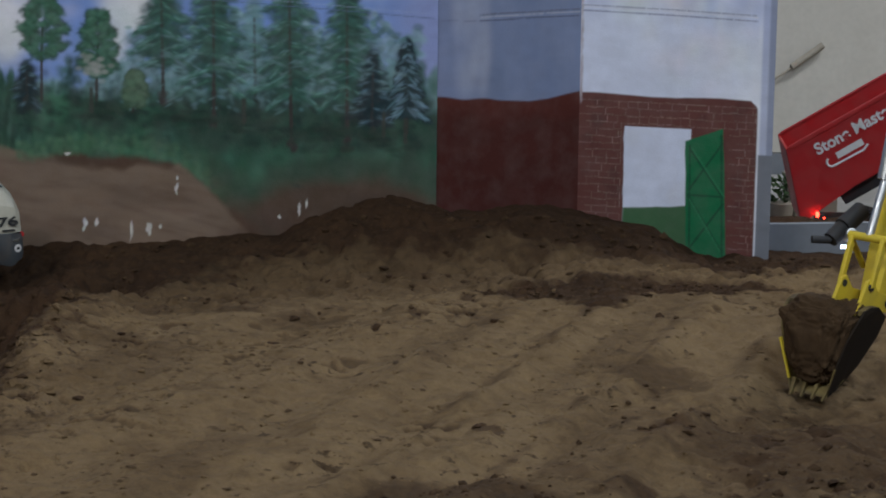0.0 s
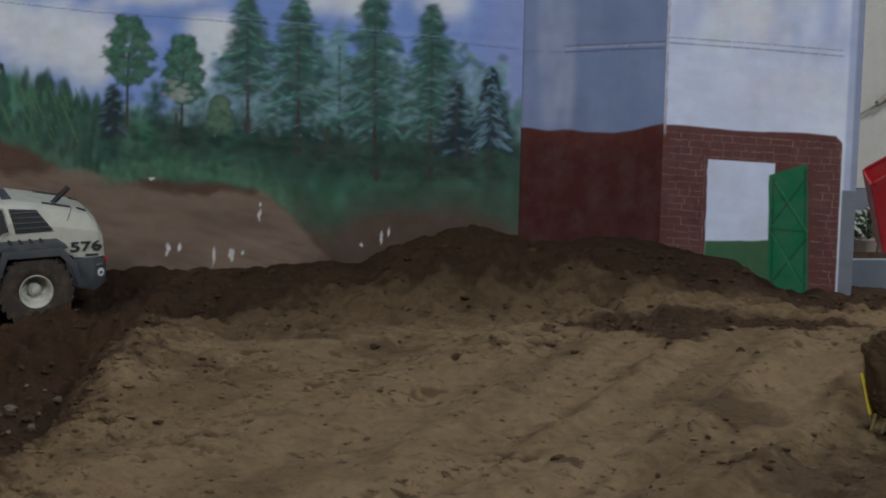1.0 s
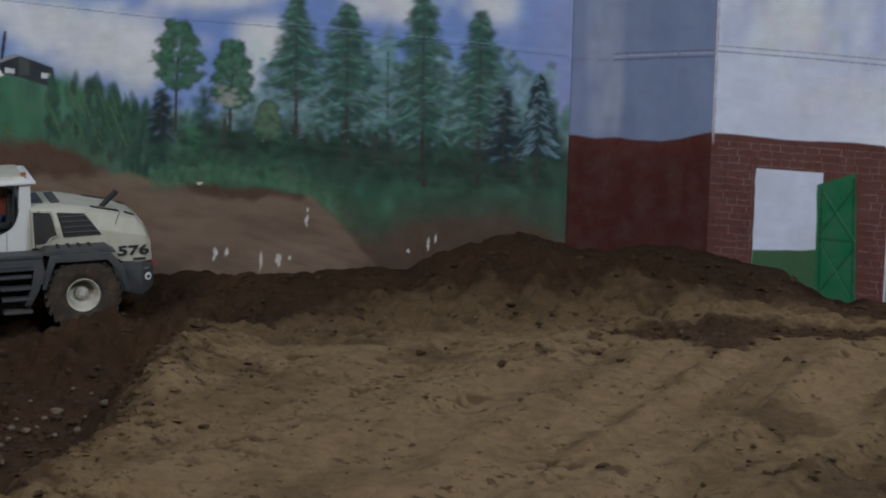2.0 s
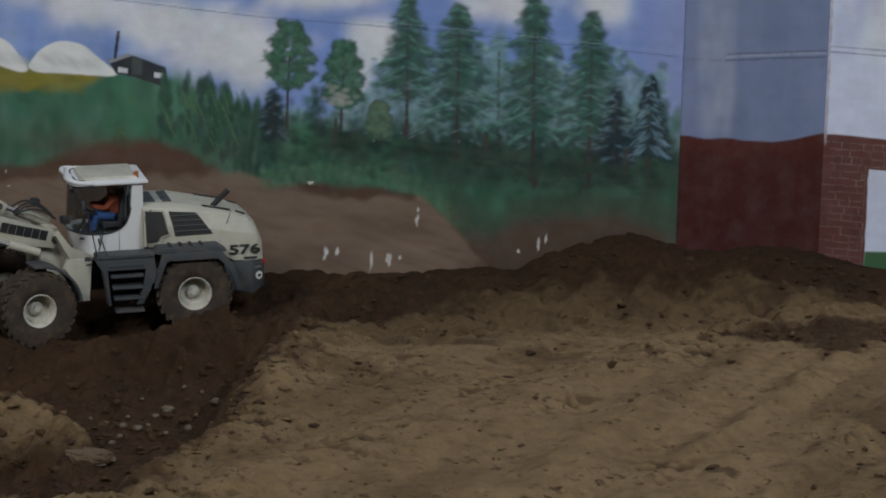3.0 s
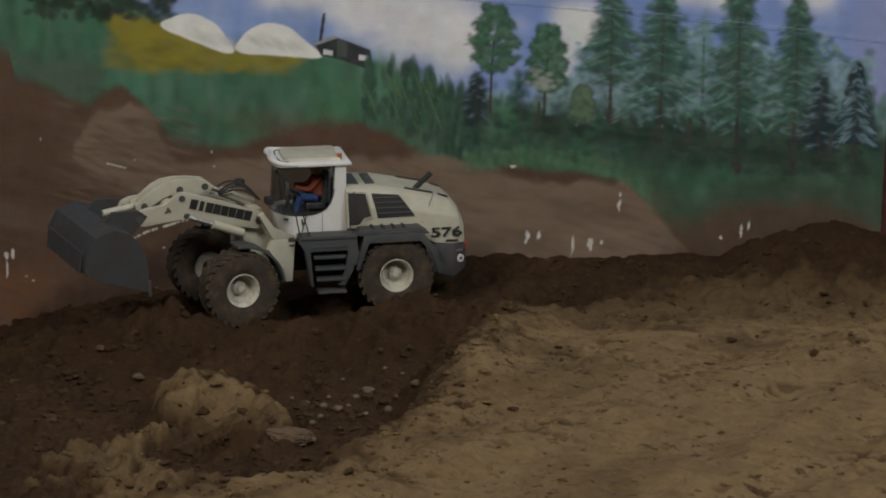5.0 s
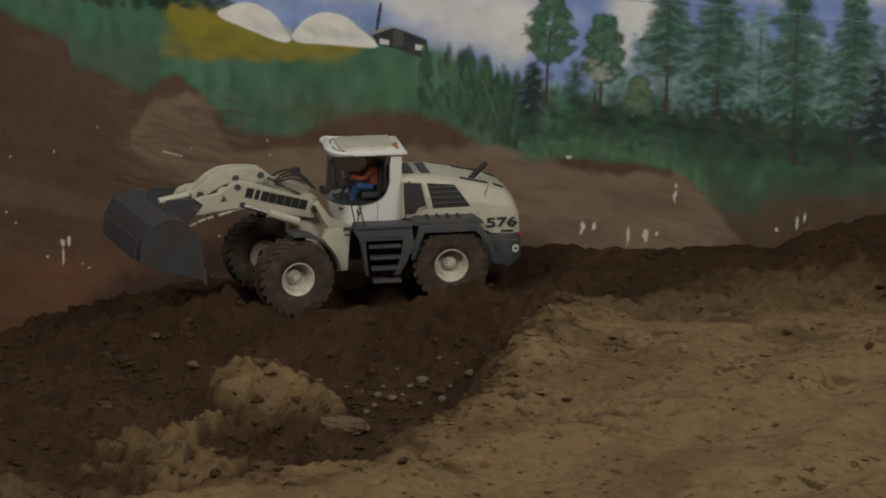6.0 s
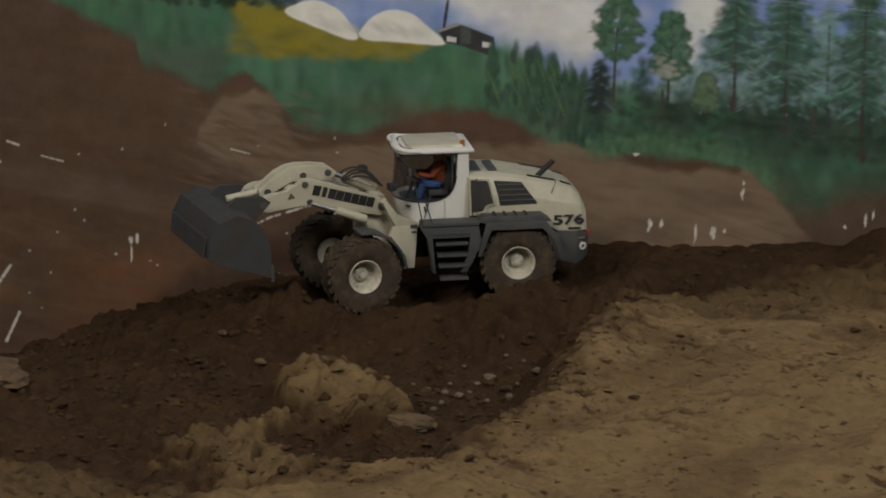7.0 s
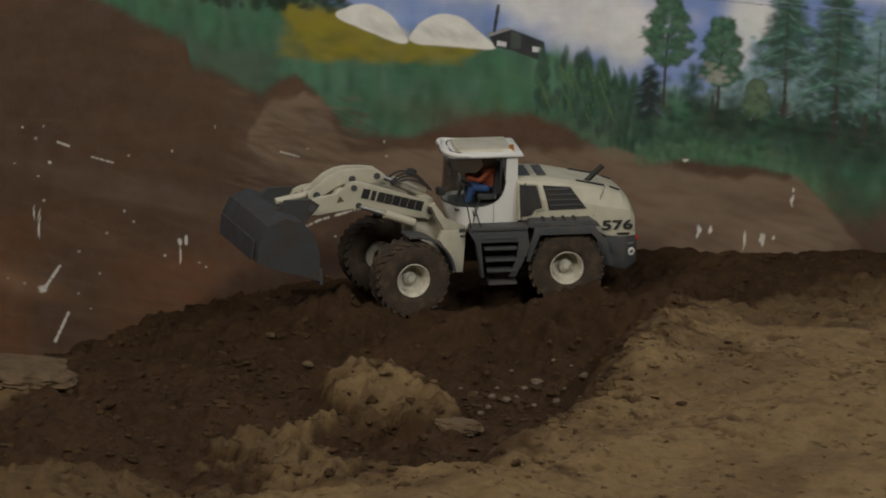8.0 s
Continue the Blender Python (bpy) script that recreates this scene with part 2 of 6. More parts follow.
def swept(x, y):
    """Place across the wheel tracks that run slantwise over the sand."""
    return x * 0.886 - y * 0.463 + 0.012 * fbm(x, y, 0.2, 441, 2)


def dents(x, y):
    """Scuffs and hoof-sized hollows trodden into the sand, in loose clusters."""
    spread = smooth(-0.35, 0.35, fbm(x, y, 0.30, 421, 3))
    small = smooth(0.24, 0.42, fbm(x, y * 1.1, 0.032, 423, 3, 0.55)) * spread
    large = smooth(0.34, 0.50, fbm(x, y * 1.1, 0.055, 427, 4, 0.6)) * smooth(-0.1, 0.45, fbm(x, y, 0.25, 429, 3))
    band = swept(x, y)
    return np.maximum(small, large) * (1 - 0.75 * smooth(0.0, 0.015, band + 1.064) * smooth(-0.93, -0.96, band))


def ground_z(x, y):
    x, y = np.asarray(x, float), np.asarray(y, float)
    wob = 0.03 * fbm(x, y, 0.16, 5, 3)
    d = np.interp(y, BANK_Y, BANK_X) - x + wob
    rough = 0.5 + 0.5 * smooth(-0.05, 0.1, d) + 0.5 * smooth(3.8, 3.95, y) * smooth(4.36, 4.12, y) - 0.25 * smooth(4.12, 4.36, y) + 0.4 * smooth(0.5, 0.9, x) * smooth(3.5, 3.1, y)
    z = 0.012 * fbm(x, y * 0.8, 0.5, 1, 2) + (0.020 + 0.012 * grain(x, y, 0.06, 8)) * np.exp(-((d + 0.015) / 0.045) ** 2) * smooth(3.2, 3.45, y)
    z = z - 0.115 * smooth(-0.015, 0.15, d)
    z = z + (0.030 + 0.014 * fbm(x, y, 0.06, 12, 4, 0.6) - 0.005 * np.abs(fbm(x, y, 0.028, 13, 3, 0.6))) * heaps(x, y)[0] + 0.026 * bump(x, y, -0.455, 3.60, 0.06, 0.09) + (0.018 + 0.012 * fbm(x, y, 0.05, 14, 4, 0.6)) * heaps(x, y)[1]
    z = z + 0.05 * bump(x, y, -0.85, 2.95, 0.25, 0.18) - 0.045 * bump(x, y, 0.98, 3.22, 0.22, 0.22)
    # ploughed ridges across the sand
    z = z + 0.008 * np.sin((x * 0.82 - y * 0.57) * 34 + 5 * fbm(x, y, 0.4, 9, 2)) * smooth(0.05, -0.1, d) * (0.5 + 0.5 * grain(x, y, 0.3, 4))
    t = smooth(3.72, 3.98, y)
    z = z * (1 - t) + np.interp(x, TRACK_X, TRACK_Z) * t
    w = smooth(4.16, 4.36, y - (wall_y(x) - 4.4) * 0.6)
    z = z * (1 - w) + np.interp(x, WALL_X, WALL_Z) * w
    z = z + (0.036 + 0.015 * grain(x, y, 0.08, 77)) * np.exp(-((y - 3.935 + wob) / 0.055) ** 2) * smooth(-0.85, -0.6, x) * smooth(0.12, -0.05, x)
    z = z + 0.012 * bump(x, y, 0.70, 4.20, 0.13, 0.07) * smooth(0.98, 0.8, x)
    z = z + rough * (0.018 * fbm(x, y, 0.11, 21, 3) + 0.014 * np.abs(fbm(x, y, 0.05, 31, 3)) + 0.007 * fbm(x, y, 0.02, 41, 2) + 0.012 * np.abs(fbm(x, y, 0.032, 47, 2)) * (0.35 + 0.65 * smooth(-0.02, 0.08, d + 0.3 * smooth(3.8, 3.95, y))))
    z = z - 0.0055 * dents(x, y) * smooth(0.08, -0.05, d)
    # banks pushed up beside the wheel tracks
    band = swept(x, y)
    for edge, high in ((-1.075, 0.013), (-0.935, 0.010), (-0.80, 0.011), (-1.20, 0.007)):
        z = z + high * np.exp(-((band - edge) / 0.018) ** 2) * smooth(0.0, -0.1, d) * smooth(3.85, 3.6, y) * (0.7 + 0.4 * grain(x, y, 0.12, 443))
    # crumbs: sharp where the soil is freshly broken, faint on the trodden sand
    main, lobe = heaps(x, y)
    fresh = np.clip(0.22 + 0.4 * smooth(0.05, 0.5, fbm(x, y, 0.22, 33, 3)) + smooth(-0.17, -0.02, d + 0.06 * fbm(x, y, 0.08, 35, 3)) + 0.6 * main + 0.7 * lobe + smooth(3.8, 3.95, y), 0, 1)
    fresh = fresh * (1 - 0.6 * smooth(3.86, 3.98, y))
    z = z + fresh * (0.0085 * fbm(x, y, 0.034, 201, 4, 0.62) - 0.006 * np.abs(fbm(x, y, 0.02, 211, 3)) + 0.002)
    return z


def soil_at(x, y):
    x, y = np.asarray(x, float), np.asarray(y, float)
    wob = 0.07 * fbm(x, y, 0.14, 51, 5, 0.65) + 0.035 * fbm(x, y, 0.04, 57, 3, 0.6)
    fleck = fbm(x, y, 0.030, 431, 4, 0.65)
    d = np.interp(y, BANK_Y, BANK_X) - x
    dark = smooth(-0.06, 0.06, d + 1.3 * wob + 0.02 * fleck)
    main, lobe = heaps(x, y)
    dark = dark * (1 - (0.86 + 0.25 * fbm(x, y, 0.05, 17, 3)) * smooth(0.3, 0.75, main) * (0.22 + 0.78 * smooth(3.45, 3.55, y + 0.8 * wob))) * (1 - (0.50 + 0.45 * fbm(x, y, 0.05, 19, 3)) * lobe)
    dark = dark * (1 - 0.40 * smooth(0.3, 0.6, bump(x, y, -0.70, 2.99, 0.36, 0.20) + 1.5 * wob))
    dark = dark * (1 - 0.55 * smooth(0.35, 0.6, bump(x, y, -1.02, 3.55, 0.10, 0.16) + 2.0 * wob))
    # dark soil behind the sand, thinning out toward it
    far = np.interp(x, [-0.2, -0.03, 0.11, 0.22, 0.37, 0.52, 0.7, 0.9, 1.1], [3.7, 3.86, 3.93, 3.92, 3.93, 3.96, 4.00, 4.02, 4.05])
    reach = y - far + 1.7 * wob
    heap_edge = y - np.interp(x, [-0.2, -0.03, 0.11, 0.2, 0.3, 0.5, 0.65, 0.8, 0.9, 1.1], [3.75, 3.90, 4.05, 4.14, 4.17, 4.17, 4.16, 4.13, 4.10, 4.06]) + 0.9 * wob
    dark = np.maximum(dark, 0.52 * smooth(-0.20, 0.02, reach + 0.05 * fleck) * smooth(1.1, 0.5, x) + 0.45 * smooth(-0.05, 0.06, heap_edge + 0.05 * fleck) + 0.5 * smooth(-0.07, 0.10, reach) * smooth(0.6, 1.1, x))
    dark = np.maximum(dark, smooth(-0.03, 0.04, heap_edge) * smooth(0.1, 0.3, x))
    # a patch dragged across the sand, broken up into fingers
    patch = bump(x, y, 0.80, 3.94, 0.15, 0.085, 8) + 0.7 * bump(x, y, 0.64, 3.88, 0.08, 0.06) + 0.9 * bump(x, y, 0.74, 3.79, 0.05, 0.075, -15) + 0.8 * bump(x, y, 0.95, 3.90, 0.12, 0.055, -6) + 0.5 * bump(x, y, 0.62, 3.90, 0.07, 0.03)
    dark = np.maximum(dark, 0.95 * smooth(0.22, 0.70, patch + 3.0 * wob + 0.30 * fleck))
    dark = np.maximum(dark, 0.74 * smooth(0.25, 0.7, bump(x, y, 0.98, 3.0, 0.4, 0.32) + 2.0 * wob + 0.25 * fleck))
    dark = np.maximum(dark, 0.80 * smooth(0.35, 0.7, bump(x, y, 0.40, 2.78, 0.16, 0.12) + 2.0 * wob))
    dark = np.maximum(dark, 0.62 * smooth(0.35, 0.8, bump(x, y, 0.72, 3.36, 0.09, 0.10, 20) + 2.4 * wob + 0.3 * fleck))
    dark = np.maximum(dark, 0.75 * smooth(0.45, 0.65, bump(x, y, 0.465, 3.079, 0.024, 0.040) + 1.2 * wob + 0.2 * fleck))
    # scuffed places where darker soil was dragged over the sand
    for cx, cy, rx, ry, turn, much in ((0.19, 3.78, 0.07, 0.06, 0, 0.7), (0.08, 3.84, 0.09, 0.06, 0, 0.7), (0.53, 2.89, 0.03, 0.07, 25, 0.6), (0.757, 3.07, 0.035, 0.10, 25, 0.6), (0.59, 2.83, 0.08, 0.05, 0, 0.7), (0.87, 2.96, 0.07, 0.06, 0, 0.6), (0.83, 3.23, 0.035, 0.07, 20, 0.55), (0.12, 3.30, 0.045, 0.04, 0, 0.35), (0.30, 3.72, 0.08, 0.07, 0, 0.45), (0.02, 3.60, 0.06, 0.10, 0, 0.35)):
        dark = np.maximum(dark, much * smooth(0.40, 0.85, bump(x, y, cx, cy, rx, ry, turn) + 3.0 * wob + 0.35 * fleck))
    dark = np.maximum(dark, 0.80 * dents(x, y))
    band = swept(x, y)
    dark = np.maximum(dark, 0.52 * (np.exp(-((band + 1.093) / 0.016) ** 2) + np.exp(-((band + 0.952) / 0.012) ** 2) + np.exp(-((band + 0.818) / 0.014) ** 2)) * smooth(3.9, 3.6, y) * smooth(-0.3, 0.3, fbm(x, y, 0.08, 445, 3)))
    # wheel tracks swept across the sand
    across, along = x * 0.90 - y * 0.43, x * 0.43 + y * 0.90
    dark = np.maximum(dark, 0.40 * smooth(-0.05, 0.5, fbm(across, along * 0.16, 0.11, 71, 4, 0.6)))
    return np.clip(dark + 0.18 * smooth(0.15, 0.5, fbm(x, y, 0.05, 61, 3)), 0, 1)


def stops(*pieces):
    """Places along one side of the grid: (from, to, step) pieces, close set where the bed is worked."""
    return np.concatenate([np.arange(a, b, s) for a, b, s in pieces])


gx, gy = np.meshgrid(stops((-1.5, -1.15, 0.014), (-1.15, 1.24, 0.0027), (1.24, 1.62, 0.014)), stops((2.3, 2.82, 0.014), (2.82, 4.46, 0.0038), (4.46, 4.64, 0.012)), indexing="ij")
ground = grid_mesh("ground", np.stack([gx, gy, ground_z(gx, gy)], -1), EARTH, soil=soil_at(gx, gy))
tagged(ground, "uneven bed of tan sand and dark moist soil", "ground", kind="structure")


def plain_box(name, x0, x1, y0, y1, z0, z1, material, label, category):
    ob = finish(box(x1 - x0, y1 - y0, z1 - z0, Matrix.Translation(((x0 + x1) / 2, (y0 + y1) / 2, (z0 + z1) / 2))), name, material)
    return tagged(ob, label, category, kind="structure")


# the hall round it
plain_box("floor", -5, 5, -3.5, 7, -0.85, -0.75, CONCRETE, "grey concrete floor of the hall", "floor")
plain_box("wall_south", -5, 5, -3.6, -3.5, -0.75, 3.4, BEIGE, "plain pale hall wall", "wall")
plain_box("wall_west", -5.1, -5, -3.6, 7, -0.75, 3.4, BEIGE, "plain pale hall wall", "wall")
plain_box("wall_east", 5, 5.1, -3.6, 7, -0.75, 3.4, BEIGE, "plain pale hall wall", "wall")
plain_box("ceiling", -5.1, 5.1, -3.6, 7, 3.4, 3.5, BEIGE, "pale hall ceiling", "ceiling")
plain_box("trough_wall", -2.2, 2.2, 2.22, 2.30, -0.75, -0.03, CONCRETE, "low wall that holds the sand bed", "wall")


for name, x in (("trough_wall", -1.54), ("trough_wall", 1.65)):
    plain_box(name, x - 0.04, x + 0.04, 2.30, 4.20, -0.75, -0.005, CONCRETE, "low wall that holds the sand bed", "wall")


# ---- the painted wall ----
class Canvas:
    """Brushwork on a flat wall: u along it, z up."""

    def __init__(self, u0, u1, z0, z1, step, base):
        self.u0, self.z0, self.step = u0, z0, step
        self.U, self.Z = np.meshgrid(np.arange(u0, u1 + step / 2, step), np.arange(z0, z1 + step / 2, step), indexing="ij")
        self.col = np.ones(self.U.shape + (3,)) * np.array(base)
        self.area = np.zeros(self.U.shape, np.int16)
        self.names, self.now = [("painted_sky", "")], None

    def begin(self, name, label=""):
        """What is painted from here on belongs to this area of the picture."""
        self.names.append((name, label))
        self.now = len(self.names) - 1

    def tidy(self, half=6):
        """Each place goes to the area that holds most of its neighbourhood: no stray specks."""
        best, owner = np.zeros(self.area.shape), np.zeros(self.area.shape, np.int16)
        for k in range(len(self.names)):
            share = np.pad((self.area == k).astype(float), half, mode="edge")
            for axis in (0, 1):
                total = np.cumsum(np.insert(share, 0, 0, axis=axis), axis=axis)
                w = 2 * half + 1
                share = total[w:] - total[:-w] if axis == 0 else total[:, w:] - total[:, :-w]
            owner = np.where(share > best, k, owner)
            best = np.maximum(best, share)
        return owner

    def pieces(self, root, P):
        cells = self.tidy()[:-1, :-1]
        for k, (name, label) in enumerate(self.names):
            if (cells == k).sum() > 4:
                ob = grid_mesh(name, P, MURAL, colors=self.col, keep=cells == k)
                ob.parent = root
                if label:
                    ob["label"] = label

    def bristle(self, seed, much=0.14):
        """Uneven paint: broad patches and fine brush marks."""
        v = 1 + much * fbm(self.U, self.Z, 0.05, seed, 3) + much * 0.5 * fbm(self.U, self.Z, 0.014, seed + 7, 3) + much * 0.6 * fbm(self.U * 0.5, self.Z * 1.6, 0.02, seed + 13, 2)
        self.col = np.clip(self.col * v[..., None], 0, 0.9)

    def lay(self, mask, color):
        m = np.clip(mask, 0, 1)[..., None]
        self.col = self.col * (1 - m) + np.array(color) * m

    def poly(self, pts, color, soft=0.006, wob=0.006, size=0.03, seed=3, strength=1.0):
        U = self.U + wob * fbm(self.U, self.Z, size, seed, 3)
        Z = self.Z + wob * fbm(self.U, self.Z, size, seed + 50, 3)
        inside = np.zeros(U.shape, bool)
        dist = np.full(U.shape, 9.0)
        for (ax, az), (bx, bz) in zip(pts, pts[1:] + pts[:1]):
            cross = ((az > Z) != (bz > Z)) & (U < (bx - ax) * (Z - az) / (bz - az + 1e-12) + ax)
            inside ^= cross
            h = np.clip(((U - ax) * (bx - ax) + (Z - az) * (bz - az)) / ((bx - ax) ** 2 + (bz - az) ** 2), 0, 1)
            dist = np.minimum(dist, np.hypot(U - ax - h * (bx - ax), Z - az - h * (bz - az)))
        signed = np.where(inside, dist, -dist)
        self.lay(strength * smooth(-soft / 2, soft / 2, signed), color)
        if self.now is not None:
            self.area[signed > 0] = self.now

    def dab(self, u, z, ru, rz, turn, color, strength=0.8, hard=2.0):
        r = max(ru, rz) * 1.5
        i0, i1 = int((u - r - self.u0) / self.step), int((u + r - self.u0) / self.step) + 2
        j0, j1 = int((z - r - self.z0) / self.step), int((z + r - self.z0) / self.step) + 2
        i0, j0 = max(i0, 0), max(j0, 0)
        if i1 <= i0 or j1 <= j0:
            return
        U, Z = self.U[i0:i1, j0:j1] - u, self.Z[i0:i1, j0:j1] - z
        c, s = math.cos(turn), math.sin(turn)
        q = ((U * c + Z * s) / ru) ** 2 + ((Z * c - U * s) / rz) ** 2
        m = (strength * np.exp(-q ** hard))[..., None]
        if self.now is not None:
            self.area[i0:i1, j0:j1][m[..., 0] > 0.3] = self.now
        self.col[i0:i1, j0:j1] = self.col[i0:i1, j0:j1] * (1 - m) + np.array(color) * m

    def line(self, pts, width, color, strength=0.8, broken=0.0):
        for (au, az), (bu, bz) in zip(pts, pts[1:]):
            n = max(2, int(math.hypot(bu - au, bz - az) / (width * 0.6)))
            for k in range(n):
                if random.random() < broken:
                    continue
                f = k / n
                self.dab(au + f * (bu - au), az + f * (bz - az), width * random.uniform(0.6, 1.1), width * random.uniform(0.6, 1.1), 0, color, strength)


def tone(c, spread=0.25):
    k = 1 + random.uniform(-spread, spread)
    return tuple(max(0.0, v * k * (1 + random.uniform(-0.08, 0.08))) for v in c)


FIR = ((0.021, 0.057, 0.046), (0.050, 0.127, 0.095), (0.14, 0.275, 0.24))
DARK_FIR = ((0.007, 0.018, 0.024), (0.014, 0.034, 0.040), (0.13, 0.21, 0.26))
LEAF = ((0.015, 0.045, 0.028), (0.032, 0.095, 0.054), (0.08, 0.18, 0.12))
BARK = (0.042, 0.035, 0.031)


def spruce(cv, u, top, base, half, foot, hues, dens=1.0, strength=0.8):
    """A conifer in drooping strokes, dark first and light tips last."""
    cv.line([(u, top - 0.02), (u + random.uniform(-0.003, 0.003), foot)], 0.0035, BARK, 0.75)
    height = top - base
    for _ in range(int(150 * dens)):
        f = random.random() ** 0.6
        cv.dab(u + random.gauss(0, 0.45) * half * f, top - f * height, random.uniform(0.006, 0.014), random.uniform(0.004, 0.008), random.choice((-0.5, 0.5)), tone(hues[0], 0.3), 0.45 * strength, 1.0)
    for layer, (hue, number) in enumerate(zip(hues, (420, 480, 230))):
        for _ in range(int(number * dens * max(0.4, height / 0.2))):
            f = random.random() ** 0.7
            w = 1.12 * half * (0.12 + 0.88 * f ** 0.85) * (0.78 + 0.22 * math.sin(f * 38 + u * 90))
            side = random.choice((-1, 1))
            a = random.random() ** (0.7 if layer < 2 else 0.45)
            drop = 0.30 * a * w
            cv.dab(u + side * a * w, top - f * height - drop * 0.6, random.uniform(0.005, 0.012) * (0.5 + f * 0.6), random.uniform(0.0020, 0.0045) * (1 if layer < 2 else 0.6), -side * random.uniform(0.2, 0.95), tone(hue, 0.5), strength * (0.85 if layer < 2 else 0.62), 1.5 if layer < 2 else 2.5)


def fir(cv, u, top, base, half, foot, hues, dens=1.0, strength=0.8):
    """A full conifer: dark body first, then drooping tiers of boughs with pale frosted tips."""
    height = top - base
    lean = random.uniform(-0.004, 0.004)

    def reach_at(f):
        return 1.06 * half * (0.12 + 0.90 * min(1.0, f / 0.62) ** 0.8) * (1 - 0.35 * max(0.0, (f - 0.86) / 0.14))

    for _ in range(int(620 * dens * max(0.5, height / 0.17))):
        f = random.random() ** 0.75
        w = reach_at(f) * (0.62 + 0.22 * math.sin(f * 29 + u * 70))
        cv.dab(u + random.triangular(-1, 1, 0) * w * 1.15, top - f * height + random.gauss(0, 0.004), random.uniform(0.005, 0.011), random.uniform(0.003, 0.007), random.choice((-0.45, 0.45)), tone(hues[random.random() < 0.45], 0.35), 0.5 * strength, 1.2)
    cv.line([(u, top - 0.25 * height), (u + lean * 0.5, base), (u + lean, foot + 0.012)], 0.0030, BARK, 0.42)
    cv.line([(u + lean * 0.5, base + 0.02), (u + lean, foot + 0.010)], 0.0034, BARK, 0.6)
    for k in range(14):
        cv.dab(u + lean + random.gauss(0, 0.0035), foot + random.uniform(-0.004, 0.014), 0.004, 0.005, 0, tone(BARK, 0.3), 0.5)
    tiers = max(6, int(height / 0.0165))
    for k in range(tiers):
        for side in (-1, 1):
            f = (k + random.uniform(0.0, 1.0)) / tiers
            w = reach_at(f) * random.uniform(0.70, 1.22)
            droop = random.uniform(0.15, 0.72) * (0.6 + 0.6 * f)
            for layer, (hue, number, on) in enumerate(zip((hues[0], hues[1], hues[2]), (11, 15, 9), (0.55, 0.62, 0.5))):
                for _ in range(int(number * dens * (0.5 + f))):
                    a = random.random() ** (0.75 if layer < 2 else 0.5)
                    dz = -f * height - droop * a * w + random.gauss(0, 0.0022) + (-0.0045, 0.0, 0.0032)[layer]
                    long = random.uniform(0.004, 0.009) * (1, 1, 0.8)[layer]
                    cv.dab(u + side * a * w + random.gauss(0, 0.0015), top + dz, long, random.uniform(0.0017, 0.0032) * (1.2, 1, 0.7)[layer], -side * math.atan(droop) * random.uniform(0.7, 1.3), tone(hue, 0.45), strength * on * random.uniform(0.35, 1.15), 1.2)


def broadleaf(cv, u, top, base, half, foot, hues, strength=0.8):
    """A leafy crown, an egg of dense dabs on a thin trunk, ragged at its edge."""
    cv.line([(u, (top + base) / 2), (u - 0.003, base), (u - 0.004, foot)], 0.0030, BARK, 0.75)
    height = top - base
    for layer, (hue, number) in enumerate(zip((hues[0], hues[1], hues[2]), (420, 400, 130))):
        for _ in range(number):
            f = random.random()
            w = half * (0.22 + 0.85 * math.sin(math.pi * min(1.0, 0.10 + f * 0.80)) ** 0.8 * (0.55 + 0.55 * f)) * (0.80 + 0.20 * math.sin(f * 23 + u * 60)) * random.uniform(0.85, 1.12)
            du = w * math.copysign(random.random() ** 0.65, random.random() - 0.5)
            cv.dab(u + du, top - f * height + random.gauss(0, 0.003), random.uniform(0.003, 0.0075), random.uniform(0.002, 0.005), random.uniform(-0.7, 0.7), tone(hue, 0.4), strength * (0.75, 0.6, 0.42)[layer], 1.3)


def sky_on(cv, deep, pale, seed):
    v = fbm(cv.U, cv.Z * 0.7, 0.35, seed, 4)
    cv.lay(smooth(-0.35, 0.5, v + 0.4 * fbm(cv.U * 3, cv.Z * 0.6, 0.1, seed + 5, 3)), pale)
    cv.lay(0.5 * smooth(0.0, 0.6, fbm(cv.U, cv.Z * 0.4, 0.05, seed + 9, 3)), deep)


def cloud(cv, u, z, ru, rz, number, strength=0.3):
    for _ in range(number):
        cv.dab(u + random.gauss(0, ru / 2), z + random.gauss(0, rz / 2), random.uniform(0.010, 0.030), random.uniform(0.008, 0.020), random.uniform(0, 3), tone((0.72, 0.72, 0.75), 0.06), strength * random.uniform(0.5, 1.3), 0.9)


def rounded(pts, times=2):
    """The same outline with its corners cut off."""
    for _ in range(times):
        pts = [q for (ax, az), (bx, bz) in zip(pts, pts[1:] + pts[:1]) for q in ((0.75 * ax + 0.25 * bx, 0.75 * az + 0.25 * bz), (0.25 * ax + 0.75 * bx, 0.25 * az + 0.75 * bz))]
    return pts


LOW_U = [-1.4, -1.042, -0.962, -0.892, -0.884, -0.821, -0.762, -0.735, -0.699, -0.656, -0.617, -0.549, -0.482, -0.425, -0.368, -0.292, -0.235, -0.183, -0.108, -0.034, 0.076, 0.131, 0.169, 0.207, 0.316, 0.40, 0.56]
LOW_Z = [0.47, 0.342, 0.302, 0.28, 0.244, 0.223, 0.197, 0.22, 0.234, 0.198, 0.152, 0.134, 0.149, 0.166, 0.183, 0.191, 0.168, 0.13, 0.115, 0.129, 0.13, 0.118, 0.092, 0.054, 0.03, 0.02, 0.02]
TOP_U = [-1.4, -0.72, -0.62, -0.52, -0.37, -0.27, -0.2, -0.13, 0.0, 0.56]
TOP_Z = [0.50, 0.40, 0.335, 0.30, 0.30, 0.295, 0.26, 0.235, 0.215, 0.195]


